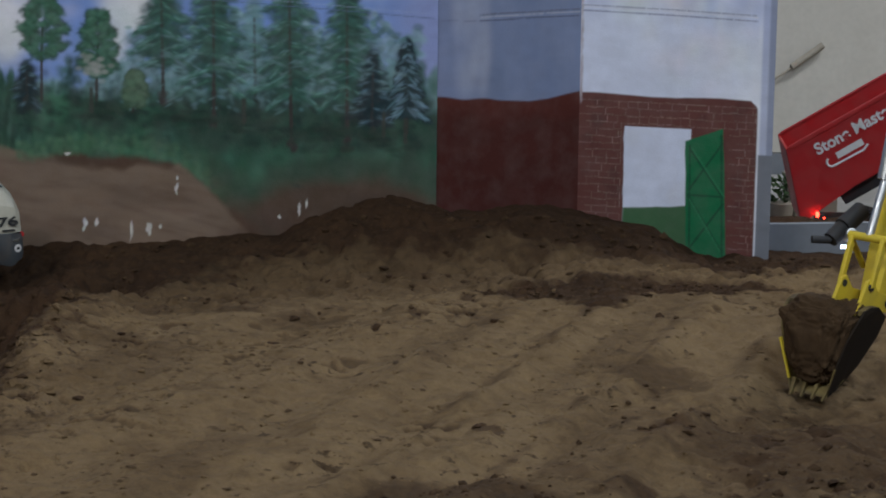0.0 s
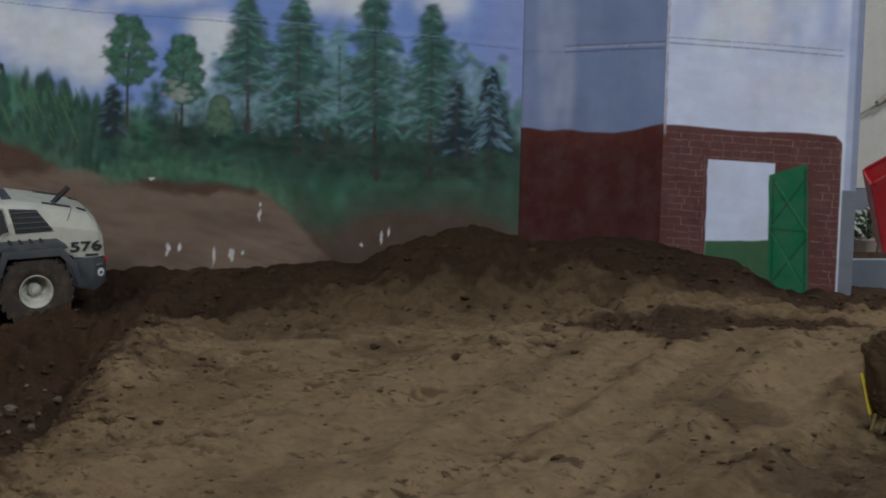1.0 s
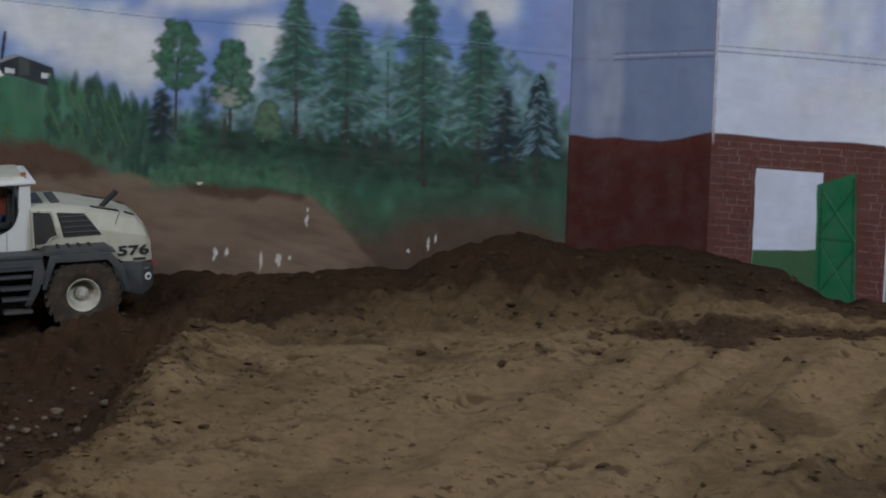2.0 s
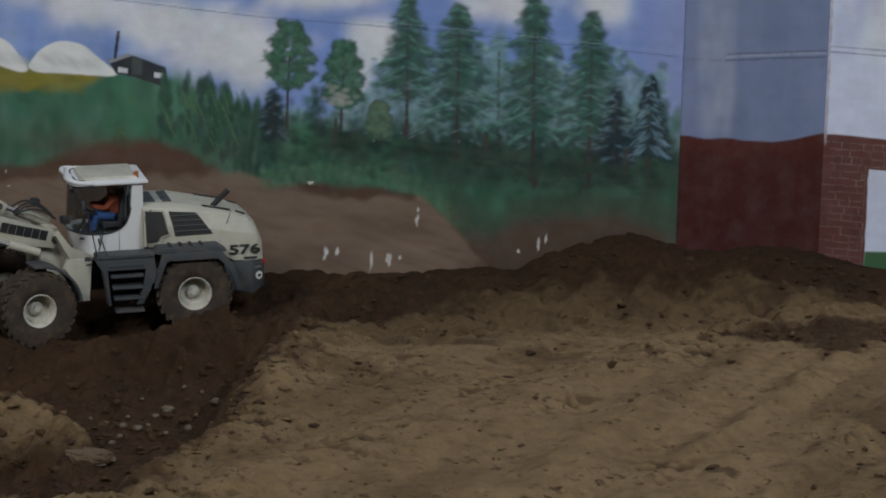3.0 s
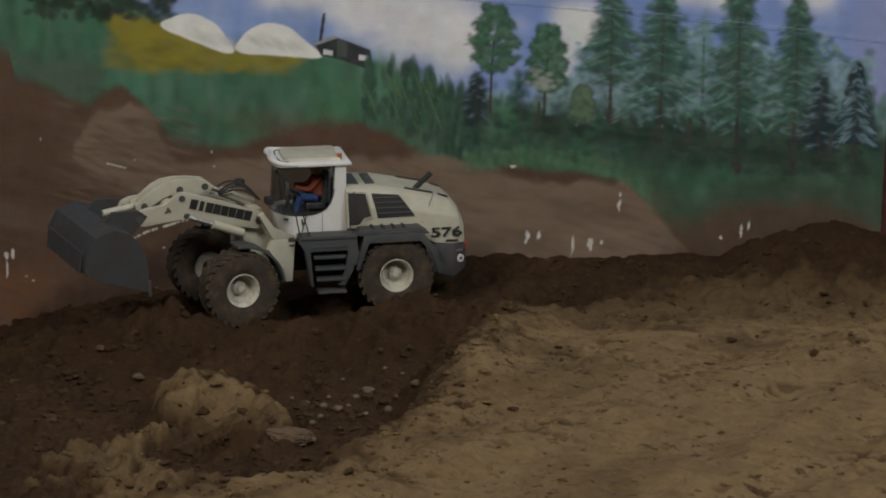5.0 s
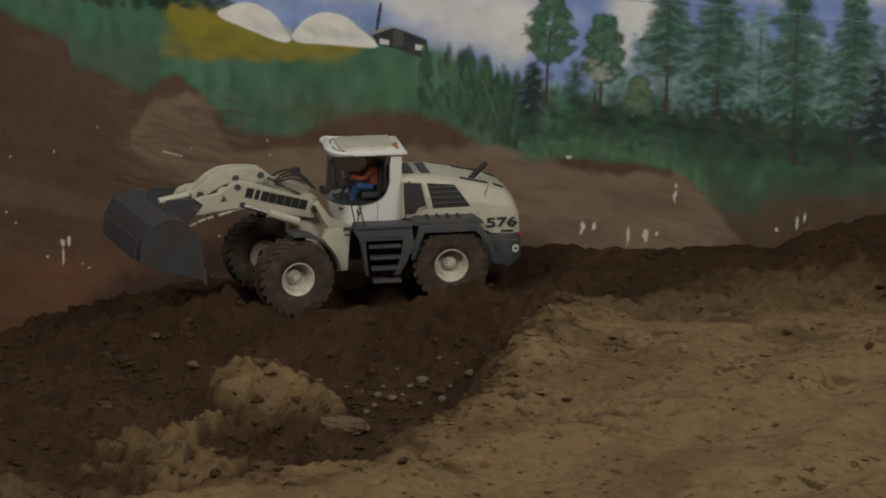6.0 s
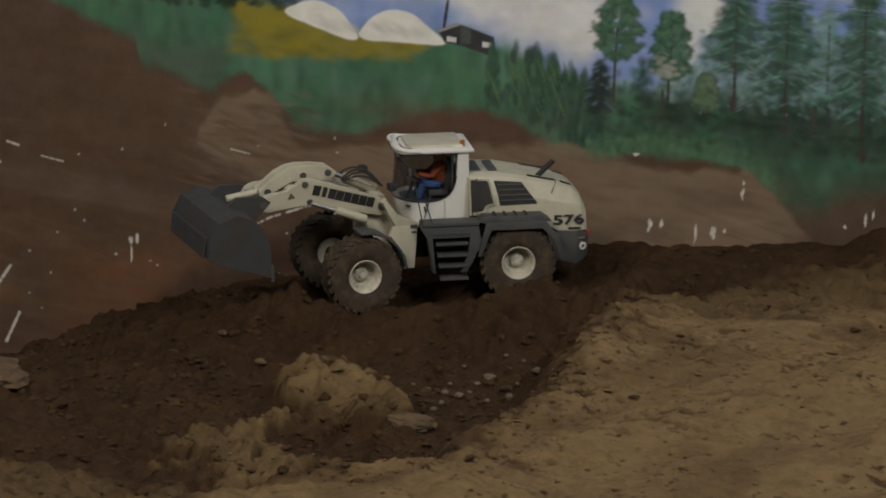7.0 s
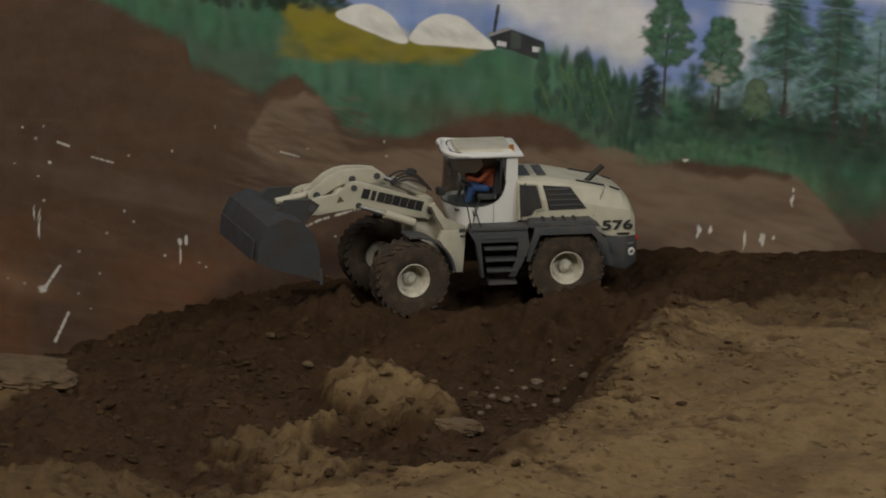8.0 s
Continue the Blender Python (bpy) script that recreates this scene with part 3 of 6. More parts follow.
def paint_mural():
    cv = Canvas(-1.32, 0.556, -0.38, 0.482, 0.0018, (0.20, 0.30, 0.62))
    sky_on(cv, (0.175, 0.280, 0.62), (0.37, 0.465, 0.71), 11)
    for u, z, ru, rz, n in ((-0.20, 0.36, 0.10, 0.05, 230), (-0.13, 0.33, 0.05, 0.04, 70), (0.062, 0.365, 0.028, 0.028, 70), (0.27, 0.435, 0.07, 0.018, 60), (-0.40, 0.405, 0.07, 0.02, 70), (0.43, 0.435, 0.04, 0.015, 40), (-0.07, 0.44, 0.08, 0.012, 40), (-0.52, 0.44, 0.1, 0.02, 60), (-0.30, 0.385, 0.06, 0.025, 70), (0.02, 0.45, 0.06, 0.015, 50), (0.03, 0.30, 0.03, 0.04, 25)):
        cloud(cv, u, z, ru, rz, n)
    # violet sky at the end of the wall
    cv.lay(0.6 * smooth(0.44, 0.55, cv.U), (0.33, 0.34, 0.56))
    # far wash of teal trees
    cv.begin("painted_woods", "misty teal painted woods")
    for _ in range(1700):
        u = random.uniform(0.06, 0.53)
        cv.dab(u, random.uniform(0.18, 0.345 + 0.02 * math.sin(u * 60)), random.uniform(0.004, 0.012), random.uniform(0.003, 0.008), random.uniform(-0.7, 0.7), tone(random.choice(((0.06, 0.135, 0.125), (0.12, 0.235, 0.23), (0.26, 0.39, 0.47), (0.24, 0.36, 0.42), (0.035, 0.088, 0.072)))), 0.55)
    for _ in range(1700):
        u = random.uniform(-0.16, 0.56)
        hgt = 0.10 * (0.55 + 0.45 * math.sin(u * 40) * math.sin(u * 17 + 1))
        z = 0.19 + hgt * random.random() * (1.3 if u > 0.1 else 0.9)
        cv.dab(u, z, random.uniform(0.004, 0.010), random.uniform(0.008, 0.02), 0, tone(random.choice(((0.09, 0.19, 0.17), (0.19, 0.31, 0.32), (0.05, 0.12, 0.09), (0.28, 0.40, 0.46)))), 0.45)
    for _ in range(44):
        u, tip, wide = random.uniform(-0.15, 0.54), random.uniform(0.225, 0.29), random.uniform(0.008, 0.018)
        hue = random.choice(((0.022, 0.055, 0.045), (0.035, 0.085, 0.070), (0.055, 0.12, 0.11)))
        for _ in range(34):
            f = random.random()
            cv.dab(u + random.gauss(0, wide * (0.25 + 0.75 * f) * 0.6), tip - f * 0.085, random.uniform(0.003, 0.007), random.uniform(0.004, 0.009), random.uniform(-0.6, 0.6), tone(hue), 0.4, 1.2)
    cv.lay(0.50 * smooth(-0.12, 0.06, cv.U) * smooth(0.54, 0.46, cv.U) * smooth(0.205, 0.24, cv.Z) * smooth(0.35, 0.29, cv.Z) * smooth(-0.25, 0.35, fbm(cv.U * 1.3, cv.Z, 0.05, 161, 4)), (0.25, 0.37, 0.42))
    fir(cv, 0.262, 0.386, 0.25, 0.035, 0.2, ((0.12, 0.22, 0.24), (0.16, 0.28, 0.30), (0.24, 0.36, 0.38)), 0.6, 0.5)
    # hillside green between its upper and lower edge
    cv.begin("painted_hillside", "green painted slope with brushed grass")
    top = np.interp(cv.U, TOP_U, TOP_Z) + 0.008 * fbm(cv.U, cv.Z, 0.05, 71, 3)
    cv.area[top > cv.Z] = cv.now
    cv.lay(smooth(-0.006, 0.008, top - cv.Z), (0.040, 0.115, 0.070))
    for _ in range(2600):
        u = random.uniform(-1.3, 0.56)
        a, b = float(np.interp(u, LOW_U, LOW_Z)), float(np.interp(u, TOP_U, TOP_Z))
        f = random.random()
        z = a + (b - a) * f - 0.01
        hue = (0.055, 0.17, 0.095) if random.random() < 0.45 else (0.035, 0.095, 0.055) if random.random() < 0.6 else (0.10, 0.21, 0.15)
        if u > -0.15 and random.random() < 0.5:
            hue = (0.022, 0.055, 0.038) if f > 0.45 else (0.045, 0.125, 0.065)
        cv.dab(u, z, random.uniform(0.006, 0.016), random.uniform(0.012, 0.035), random.uniform(-0.25, 0.25), tone(hue), 0.4, 1.0)
    # dusty patch and bare greyish green
    cv.poly([(-0.89, 0.28), (-0.72, 0.27), (-0.73, 0.22), (-0.765, 0.19), (-0.88, 0.24)], (0.085, 0.118, 0.088), 0.045, 0.014, strength=0.75)
    # meadow, storage domes, hut
    cv.begin("painted_meadow", "yellow-green painted meadow")
    cv.poly([(-0.735, 0.36), (-0.617, 0.345), (-0.52, 0.305), (-0.369, 0.303), (-0.40, 0.28), (-0.52, 0.268), (-0.665, 0.258), (-0.70, 0.295)], (0.25, 0.215, 0.022), 0.02, 0.008)
    for _ in range(160):
        cv.dab(random.uniform(-0.72, -0.42), random.uniform(0.262, 0.31), 0.014, 0.006, random.uniform(-0.4, 0.2), tone((0.21, 0.19, 0.03), 0.4), 0.35, 1.0)
    cv.begin("painted_bushes", "dark green painted bushes")
    for _ in range(200):
        cv.dab(random.uniform(-0.86, -0.61), random.uniform(0.345, 0.42), random.uniform(0.005, 0.012), random.uniform(0.004, 0.012), 0.3, tone((0.014, 0.035, 0.022), 0.4), 0.7)
    white = (0.82, 0.81, 0.77)
    cv.begin("painted_dome", "white painted dome")
    cv.poly(rounded([(-0.640, 0.334), (-0.614, 0.352), (-0.585, 0.360), (-0.560, 0.355), (-0.538, 0.342), (-0.522, 0.324), (-0.503, 0.296), (-0.526, 0.294), (-0.575, 0.311)]), white, 0.004, 0.002)
    cv.begin("painted_dome", "white painted dome")
    cv.poly(rounded([(-0.514, 0.296), (-0.497, 0.322), (-0.478, 0.340), (-0.45, 0.350), (-0.42, 0.344), (-0.40, 0.332), (-0.377, 0.313), (-0.350, 0.290), (-0.43, 0.294)]), white, 0.004, 0.002)
    cv.now = None
    for u, z in ((-0.56, 0.32), (-0.46, 0.315), (-0.42, 0.31), (-0.53, 0.315)):
        for _ in range(12):
            cv.dab(u + random.uniform(-0.02, 0.02), z + random.uniform(-0.006, 0.01), 0.012, 0.004, -0.5, (0.58, 0.57, 0.55), 0.25, 1.0)
    cv.begin("painted_hut", "black painted hut with a chimney")
    cv.poly([(-0.374, 0.319), (-0.338, 0.329), (-0.279, 0.311), (-0.276, 0.276), (-0.33, 0.292), (-0.362, 0.297)], (0.028, 0.032, 0.038), 0.003, 0.0015)
    cv.poly([(-0.376, 0.318), (-0.340, 0.331), (-0.335, 0.327), (-0.37, 0.314)], (0.30, 0.30, 0.32), 0.002, 0.001)
    cv.poly([(-0.335, 0.326), (-0.318, 0.320), (-0.318, 0.296), (-0.335, 0.296)], (0.06, 0.075, 0.07), 0.003, 0.001)
    for u, z in ((-0.350, 0.303), (-0.291, 0.297)):
        cv.poly([(u - 0.008, z + 0.005), (u + 0.008, z + 0.003), (u + 0.008, z - 0.005), (u - 0.008, z - 0.004)], (0.6, 0.6, 0.62), 0.002, 0.001)
    cv.line([(-0.357, 0.366), (-0.363, 0.322)], 0.003, (0.035, 0.035, 0.045), 0.9)
    # hedge of slim dark trees
    cv.begin("painted_hedge", "dark green painted hedge")
    for _ in range(26):
        u = random.uniform(-0.29, -0.10)
        t = float(np.interp(u, [-0.29, -0.242, -0.2, -0.145, -0.1], [0.30, 0.318, 0.30, 0.272, 0.25])) - random.uniform(0, 0.03)
        for k in range(26):
            f = random.random()
            cv.dab(u + random.gauss(0, 0.006) * (0.4 + f), t - f * 0.10, 0.005, 0.012, 0, tone(random.choice(((0.028, 0.08, 0.05), (0.05, 0.12, 0.08), (0.02, 0.055, 0.04)))), 0.6)
    for _ in range(46):
        u, z = random.uniform(-0.37, -0.16), random.uniform(0.21, 0.285)
        cv.line([(u, z), (u + 0.012, z - 0.03)], 0.0022, (0.09, 0.18, 0.06), 0.3, 0.45)
    cv.begin("painted_tree", "small dark painted fir")
    fir(cv, -0.103, 0.279, 0.207, 0.02, 0.205, DARK_FIR, 0.5)
    # bare earth of the pit wall
    cv.begin("painted_earth", "brown painted pit slope with chips")
    low = np.interp(cv.U, LOW_U, LOW_Z) + 0.014 * fbm(cv.U, cv.Z, 0.05, 81, 4, 0.6)
    cv.area[low > cv.Z] = cv.now
    edge = np.interp(cv.U, [-1.4, -0.9, -0.5, 0.0, 0.12, 0.24, 0.56], [0.022, 0.030, 0.026, 0.016, 0.016, 0.05, 0.07])
    cv.lay(smooth(0, 1, (low - cv.Z) / edge + 0.5), (0.088, 0.050, 0.031))
    cv.lay(0.5 * smooth(-0.1, 0.5, fbm(cv.U * 0.5, cv.Z * 2.2, 0.12, 91, 5)) * smooth(0, 0.02, low - cv.Z), (0.125, 0.068, 0.040))
    cv.lay(0.55 * smooth(-0.60, -0.85, cv.U) * smooth(0.02, -0.12, cv.Z) * smooth(-0.4, 0.4, fbm(cv.U, cv.Z * 1.6, 0.22, 95, 4) + 0.1), (0.185, 0.078, 0.034))
    cv.lay(0.6 * bump(cv.U, cv.Z, -0.36, 0.165, 0.15, 0.03, -6), (0.12, 0.055, 0.032))
    cv.begin("painted_sand_face", "tan painted sand face with streaks")
    tan = (0.212, 0.150, 0.104)
    cv.poly([(-0.785, 0.10), (-0.765, 0.155), (-0.725, 0.188), (-0.683, 0.207), (-0.645, 0.18), (-0.622, 0.124), (-0.564, 0.103), (-0.45, 0.125), (-0.33, 0.124), (-0.24, 0.134), (-0.146, 0.139), (-0.09, 0.12), (0.0, 0.108), (0.077, 0.116), (0.14, 0.104), (0.18, 0.075), (0.235, 0.02), (0.27, -0.06), (-0.05, -0.08), (-0.30, -0.02), (-0.45, -0.01), (-0.52, 0.025), (-0.64, 0.035)], tan, 0.014, 0.016, 0.05, strength=0.85)
    cv.now = None
    for _ in range(150):
        u, z = random.uniform(-0.80, -0.58), random.uniform(0.03, 0.20)
        cv.dab(u, z, random.uniform(0.012, 0.035), random.uniform(0.002, 0.005), random.uniform(-0.5, 0.1), tone(random.choice(((0.10, 0.062, 0.040), (0.20, 0.145, 0.10), (0.085, 0.05, 0.033)))), 0.4, 1.0)
    for _ in range(420):
        u, z = random.uniform(-1.3, 0.2), random.uniform(-0.3, 0.13)
        cv.dab(u, z, random.uniform(0.02, 0.07), random.uniform(0.002, 0.007), random.uniform(-0.35, 0.05), tone(random.choice(((0.10, 0.060, 0.038), (0.075, 0.043, 0.028), (0.14, 0.085, 0.055)))), 0.28, 1.0)
    cv.now = None
    streak = fbm(cv.U * 0.35 + cv.Z * 0.12, cv.Z * 1.7, 0.05, 101, 5)
    inside = smooth(0.0, 0.03, cv.U + 0.79) * smooth(0.30, 0.2, cv.U) * smooth(0.01, 0.04, low - cv.Z)
    cv.lay(0.45 * smooth(0.05, 0.5, streak) * inside, (0.12, 0.076, 0.05))
    cv.lay(0.35 * smooth(0.1, 0.6, -streak) * inside * smooth(-0.7, -0.2, cv.U), (0.25, 0.18, 0.13))
    for u, z, ru, rz, q in ((-0.42, -0.03, 0.10, 0.03, 0.8), (-0.30, -0.02, 0.02, 0.05, 0.75), (-0.62, -0.01, 0.13, 0.02, 0.5), (-0.24, -0.075, 0.06, 0.015, 0.6), (0.26, -0.02, 0.06, 0.05, 0.6), (-0.15, 0.02, 0.06, 0.012, 0.35), (-0.55, -0.09, 0.12, 0.03, 0.5), (-0.33, 0.155, 0.05, 0.02, 0.5)):
        cv.lay(q * smooth(0.3, 0.7, bump(cv.U, cv.Z, u, z, ru, rz) + 0.2 * fbm(cv.U, cv.Z, 0.03, 111, 3)), (0.075, 0.042, 0.027))
    cv.lay(0.35 * bump(cv.U, cv.Z, -1.0, 0.02, 0.28, 0.02, -8) + 0.2 * bump(cv.U, cv.Z, -0.95, -0.005, 0.2, 0.006, -7), (0.17, 0.12, 0.085))
    cv.lay(0.5 * bump(cv.U, cv.Z, -1.2, -0.16, 0.1, 0.02, -14), (0.28, 0.16, 0.09))
    cv.lay(0.7 * smooth(0.30, 0.80, bump(cv.U, cv.Z, -0.72, -0.125, 0.22, 0.055, 27) + 0.2 * fbm(cv.U, cv.Z, 0.05, 121, 3)), (0.040, 0.022, 0.016))
    # grass tufts at the edge
    for _ in range(420):
        u = random.uniform(-0.12, 0.2)
        z = float(np.interp(u, LOW_U, LOW_Z)) + random.uniform(0.0, 0.03)
        cv.dab(u, z, 0.005, random.uniform(0.003, 0.008), 0, tone((0.085, 0.17, 0.09), 0.4), 0.2)
    # murky olive that thins into brown earth below the last trees
    foot = np.interp(cv.U, [0.13, 0.19, 0.23, 0.27, 0.32, 0.40, 0.47, 0.55], [0.115, 0.10, 0.065, 0.066, 0.090, 0.106, 0.098, 0.078])
    past = smooth(-0.03, 0.04, cv.U - 0.165 - (0.113 - cv.Z) + 0.03 * fbm(cv.U, cv.Z, 0.06, 141, 3))
    depth = foot - cv.Z + 0.018 * fbm(cv.U, cv.Z, 0.05, 143, 4)
    cv.lay(0.75 * past * smooth(-0.055, -0.005, depth), (0.046, 0.066, 0.044))
    cv.lay(0.85 * past * smooth(-0.012, 0.035, depth), (0.092, 0.049, 0.032))
    cv.lay(0.35 * past * smooth(0.0, 0.05, depth) * smooth(0, 0.5, fbm(cv.U, cv.Z * 1.5, 0.06, 145, 4)), (0.055, 0.034, 0.026))
    cv.lay(0.6 * smooth(0.13, 0.2, cv.U) * smooth(0.125, 0.15, cv.Z + 0.02 * fbm(cv.U, cv.Z, 0.05, 151, 3)) * smooth(0.235, 0.20, cv.Z), (0.026, 0.050, 0.038))
    cv.lay(0.30 * smooth(-0.06, 0.06, cv.U) * smooth(0.125, 0.15, cv.Z) * smooth(0.215, 0.19, cv.Z) * smooth(-0.3, 0.4, fbm(cv.U, cv.Z * 1.6, 0.05, 153, 4)), (0.024, 0.044, 0.033))
    # dark strokes between the trunks
    for _ in range(420):
        u = random.uniform(-0.12, 0.54)
        z = random.gauss(0.205, 0.022) if u < 0.25 else random.gauss(0.20, 0.032)
        cv.dab(u, z, random.uniform(0.004, 0.012), random.uniform(0.003, 0.009), random.uniform(-0.5, 0.5), tone((0.012, 0.030, 0.024), 0.4), 0.42, 1.2)
    for _ in range(160):
        cv.dab(random.uniform(0.05, 0.52), random.uniform(0.20, 0.30), random.uniform(0.004, 0.010), random.uniform(0.002, 0.004), random.uniform(-0.6, 0.6), tone((0.16, 0.28, 0.30), 0.3), 0.4, 1.5)
    # the wood
    cv.begin("painted_tree", "tall painted fir")
    fir(cv, 0.114, 0.436, 0.276, 0.048, 0.215, FIR)
    cv.begin("painted_tree", "tall painted fir")
    fir(cv, 0.318, 0.448, 0.222, 0.056, 0.139, FIR, 1.1)
    cv.begin("painted_tree", "tall painted fir")
    fir(cv, 0.410, 0.423, 0.222, 0.05, 0.143, FIR)
    cv.begin("painted_tree", "tall painted fir")
    fir(cv, 0.197, 0.426, 0.240, 0.061, 0.179, FIR, 1.1)
    cv.begin("painted_tree", "painted leafy tree with a thin trunk")
    broadleaf(cv, -0.076, 0.39, 0.287, 0.044, 0.213, LEAF)
    cv.begin("painted_tree", "painted leafy tree with a thin trunk")
    broadleaf(cv, 0.012, 0.36, 0.258, 0.036, 0.206, LEAF)
    cv.now = None
    for _ in range(30):
        cv.dab(0.004 + random.gauss(0, 0.012), 0.272 + random.gauss(0, 0.01), 0.006, 0.004, 0, (0.36, 0.36, 0.33), 0.4)
    cv.begin("painted_tree", "painted leafy tree with a thin trunk")
    broadleaf(cv, 0.07, 0.262, 0.21, 0.02, 0.195, ((0.035, 0.07, 0.04), (0.06, 0.10, 0.06), (0.1, 0.16, 0.1)))
    cv.begin("painted_tree", "tall painted fir")
    fir(cv, 0.452, 0.30, 0.18, 0.032, 0.16, DARK_FIR, 0.8)
    cv.begin("painted_tree", "tall painted fir")
    spruce(cv, 0.507, 0.322, 0.195, 0.031, 0.165, DARK_FIR, 1.0)
    cv.now = None
    for u, z in ((0.02, 0.2), (0.16, 0.19), (0.245, 0.18), (0.36, 0.165), (0.44, 0.16)):
        for _ in range(30):
            cv.dab(u + random.gauss(0, 0.03), z + random.gauss(0, 0.008), 0.014, 0.005, 0, tone((0.018, 0.042, 0.028), 0.4), 0.5)
    for u, z in ((0.245, 0.2), (0.0, 0.215), (0.505, 0.17), (0.47, 0.18)):
        cv.line([(u, z + 0.02), (u, z - 0.02)], 0.004, (0.04, 0.045, 0.035), 0.7)
    # pale wisps dragged between the boughs
    for _ in range(170):
        u, z = random.uniform(0.03, 0.50), random.gauss(0.278, 0.024)
        cv.dab(u, z, random.uniform(0.004, 0.011), random.uniform(0.0015, 0.0035), random.uniform(-0.6, 0.6), tone((0.21, 0.33, 0.35), 0.25), 0.32, 1.1)
    # board joint filled and painted over
    for off in (0.0, 0.007):
        pts = [(-0.42, 0.423 + off), (-0.29, 0.412 + off), (-0.127, 0.398 + off), (0.071, 0.389 + off), (0.202, 0.381 + off), (0.383, 0.368 + off), (0.55, 0.355 + off)]
        cv.line(pts, 0.0012, (0.10, 0.14, 0.26) if off == 0 else (0.36, 0.42, 0.62), 0.42 if off == 0 else 0.2, 0.25)
    cv.bristle(501, 0.10)
    # scratches down to the white plaster
    chips = (0.62, 0.59, 0.54)
    for u, z, w, h in ((-0.013, 0.012, 0.004, 0.009), (0.006, 0.014, 0.003, 0.008), (0.062, 0.006, 0.002, 0.016), (0.09, 0.004, 0.004, 0.012), (0.109, 0.008, 0.003, 0.004), (0.135, 0.075, 0.003, 0.008), (0.137, 0.09, 0.002, 0.004), (0.302, 0.027, 0.003, 0.003), (0.334, 0.04, 0.0018, 0.012), (0.346, 0.05, 0.0018, 0.008), (-0.04, 0.128, 0.006, 0.0025), (-0.9, -0.07, 0.004, 0.008), (-0.9, -0.09, 0.002, 0.012), (-1.157, -0.06, 0.002, 0.02), (-1.166, -0.036, 0.0015, 0.012), (-1.137, 0.055, 0.004, 0.003), (-1.15, -0.17, 0.010, 0.007), (-0.64, -0.115, 0.003, 0.006), (-0.89, -0.066, 0.004, 0.010)):
        for _ in range(9):
            cv.dab(u + random.gauss(0, w * 0.25), z + random.gauss(0, h * 0.4), w * random.uniform(0.4, 0.7), h * random.uniform(0.3, 0.6), random.uniform(-0.3, 0.3), tone(chips, 0.15), 0.85)
    for pts, w, gaps in (([(-1.145, -0.165), (-1.118, -0.125)], 0.003, 0.15), ([(-1.128, -0.262), (-1.103, -0.208)], 0.003, 0.1), ([(-0.715, -0.047), (-0.656, -0.014), (-0.53, 0.031)], 0.0022, 0.45), ([(-0.73, -0.02), (-0.70, -0.06)], 0.002, 0.5), ([(-1.125, 0.093), (-1.10, 0.086)], 0.0022, 0.3), ([(-0.725, 0.100), (-0.69, 0.093)], 0.0015, 0.3), ([(-1.03, -0.30), (-0.97, -0.28)], 0.002, 0.3), ([(-1.06, 0.07), (-1.02, 0.062)], 0.0018, 0.4)):
        cv.line(pts, w, chips, 0.85, gaps)
    for _ in range(36):
        cv.dab(random.uniform(-1.25, -0.45), random.uniform(-0.28, 0.14), random.uniform(0.0012, 0.003), random.uniform(0.0012, 0.003), 0, tone(chips, 0.3), 0.75)
    return cv


cv = paint_mural()
P = np.stack([cv.U, wall_y(cv.U) - 0.003, cv.Z], -1)
mural = tagged(new("mural"), "hand-painted mural of conifers, domes and bare pit slopes", "mural", kind="structure")
cv.pieces(mural, P)


def prism(name, corners, z0, z1, material, label):
    """A wall piece standing on the plan corners."""
    bm = bmesh.new()
    low = [bm.verts.new((x, y, z0)) for x, y in corners]
    high = [bm.verts.new((x, y, z1)) for x, y in corners]
    n = len(corners)
    bm.faces.new(low), bm.faces.new(high)
    for i in range(n):
        bm.faces.new((low[i], low[(i + 1) % n], high[(i + 1) % n], high[i]))
    return tagged(finish(bm, name, material), label, "wall", kind="structure")


SKY = paint("plain_sky_paint", (0.26, 0.34, 0.60), 0.6, much=0.15, dirt=(0.5, 0.5, 0.55), scale=7)
A2, A3, A4 = (0.5555, 4.292), (0.803, 4.361), (1.10, 4.229)
prism("wall_north", [(-3.2, wall_y(-3.2)), (0.556, wall_y(0.556)), (0.556, 4.50), (-3.2, 5.0)], -0.75, 3.4, SKY, "board wall painted with a sky")
prism("wall_pier", [(0.558, A2[1] + 0.003), (A3[0], A3[1] + 0.003), (A4[0], A4[1] + 0.003), (1.10, 4.50), (0.558, 4.50)], -0.75, 3.4, SKY, "angled board wall painted with a brick shed")


def on_wall(a, b, cv, proud=0.0):
    a, b = Vector((*a, 0)), Vector((*b, 0))
    d = (b - a).normalized()
    n = Vector((d.y, -d.x, 0))
    return np.stack([a.x + d.x * cv.U + n.x * proud, a.y + d.y * cv.U + n.y * proud, cv.Z], -1)


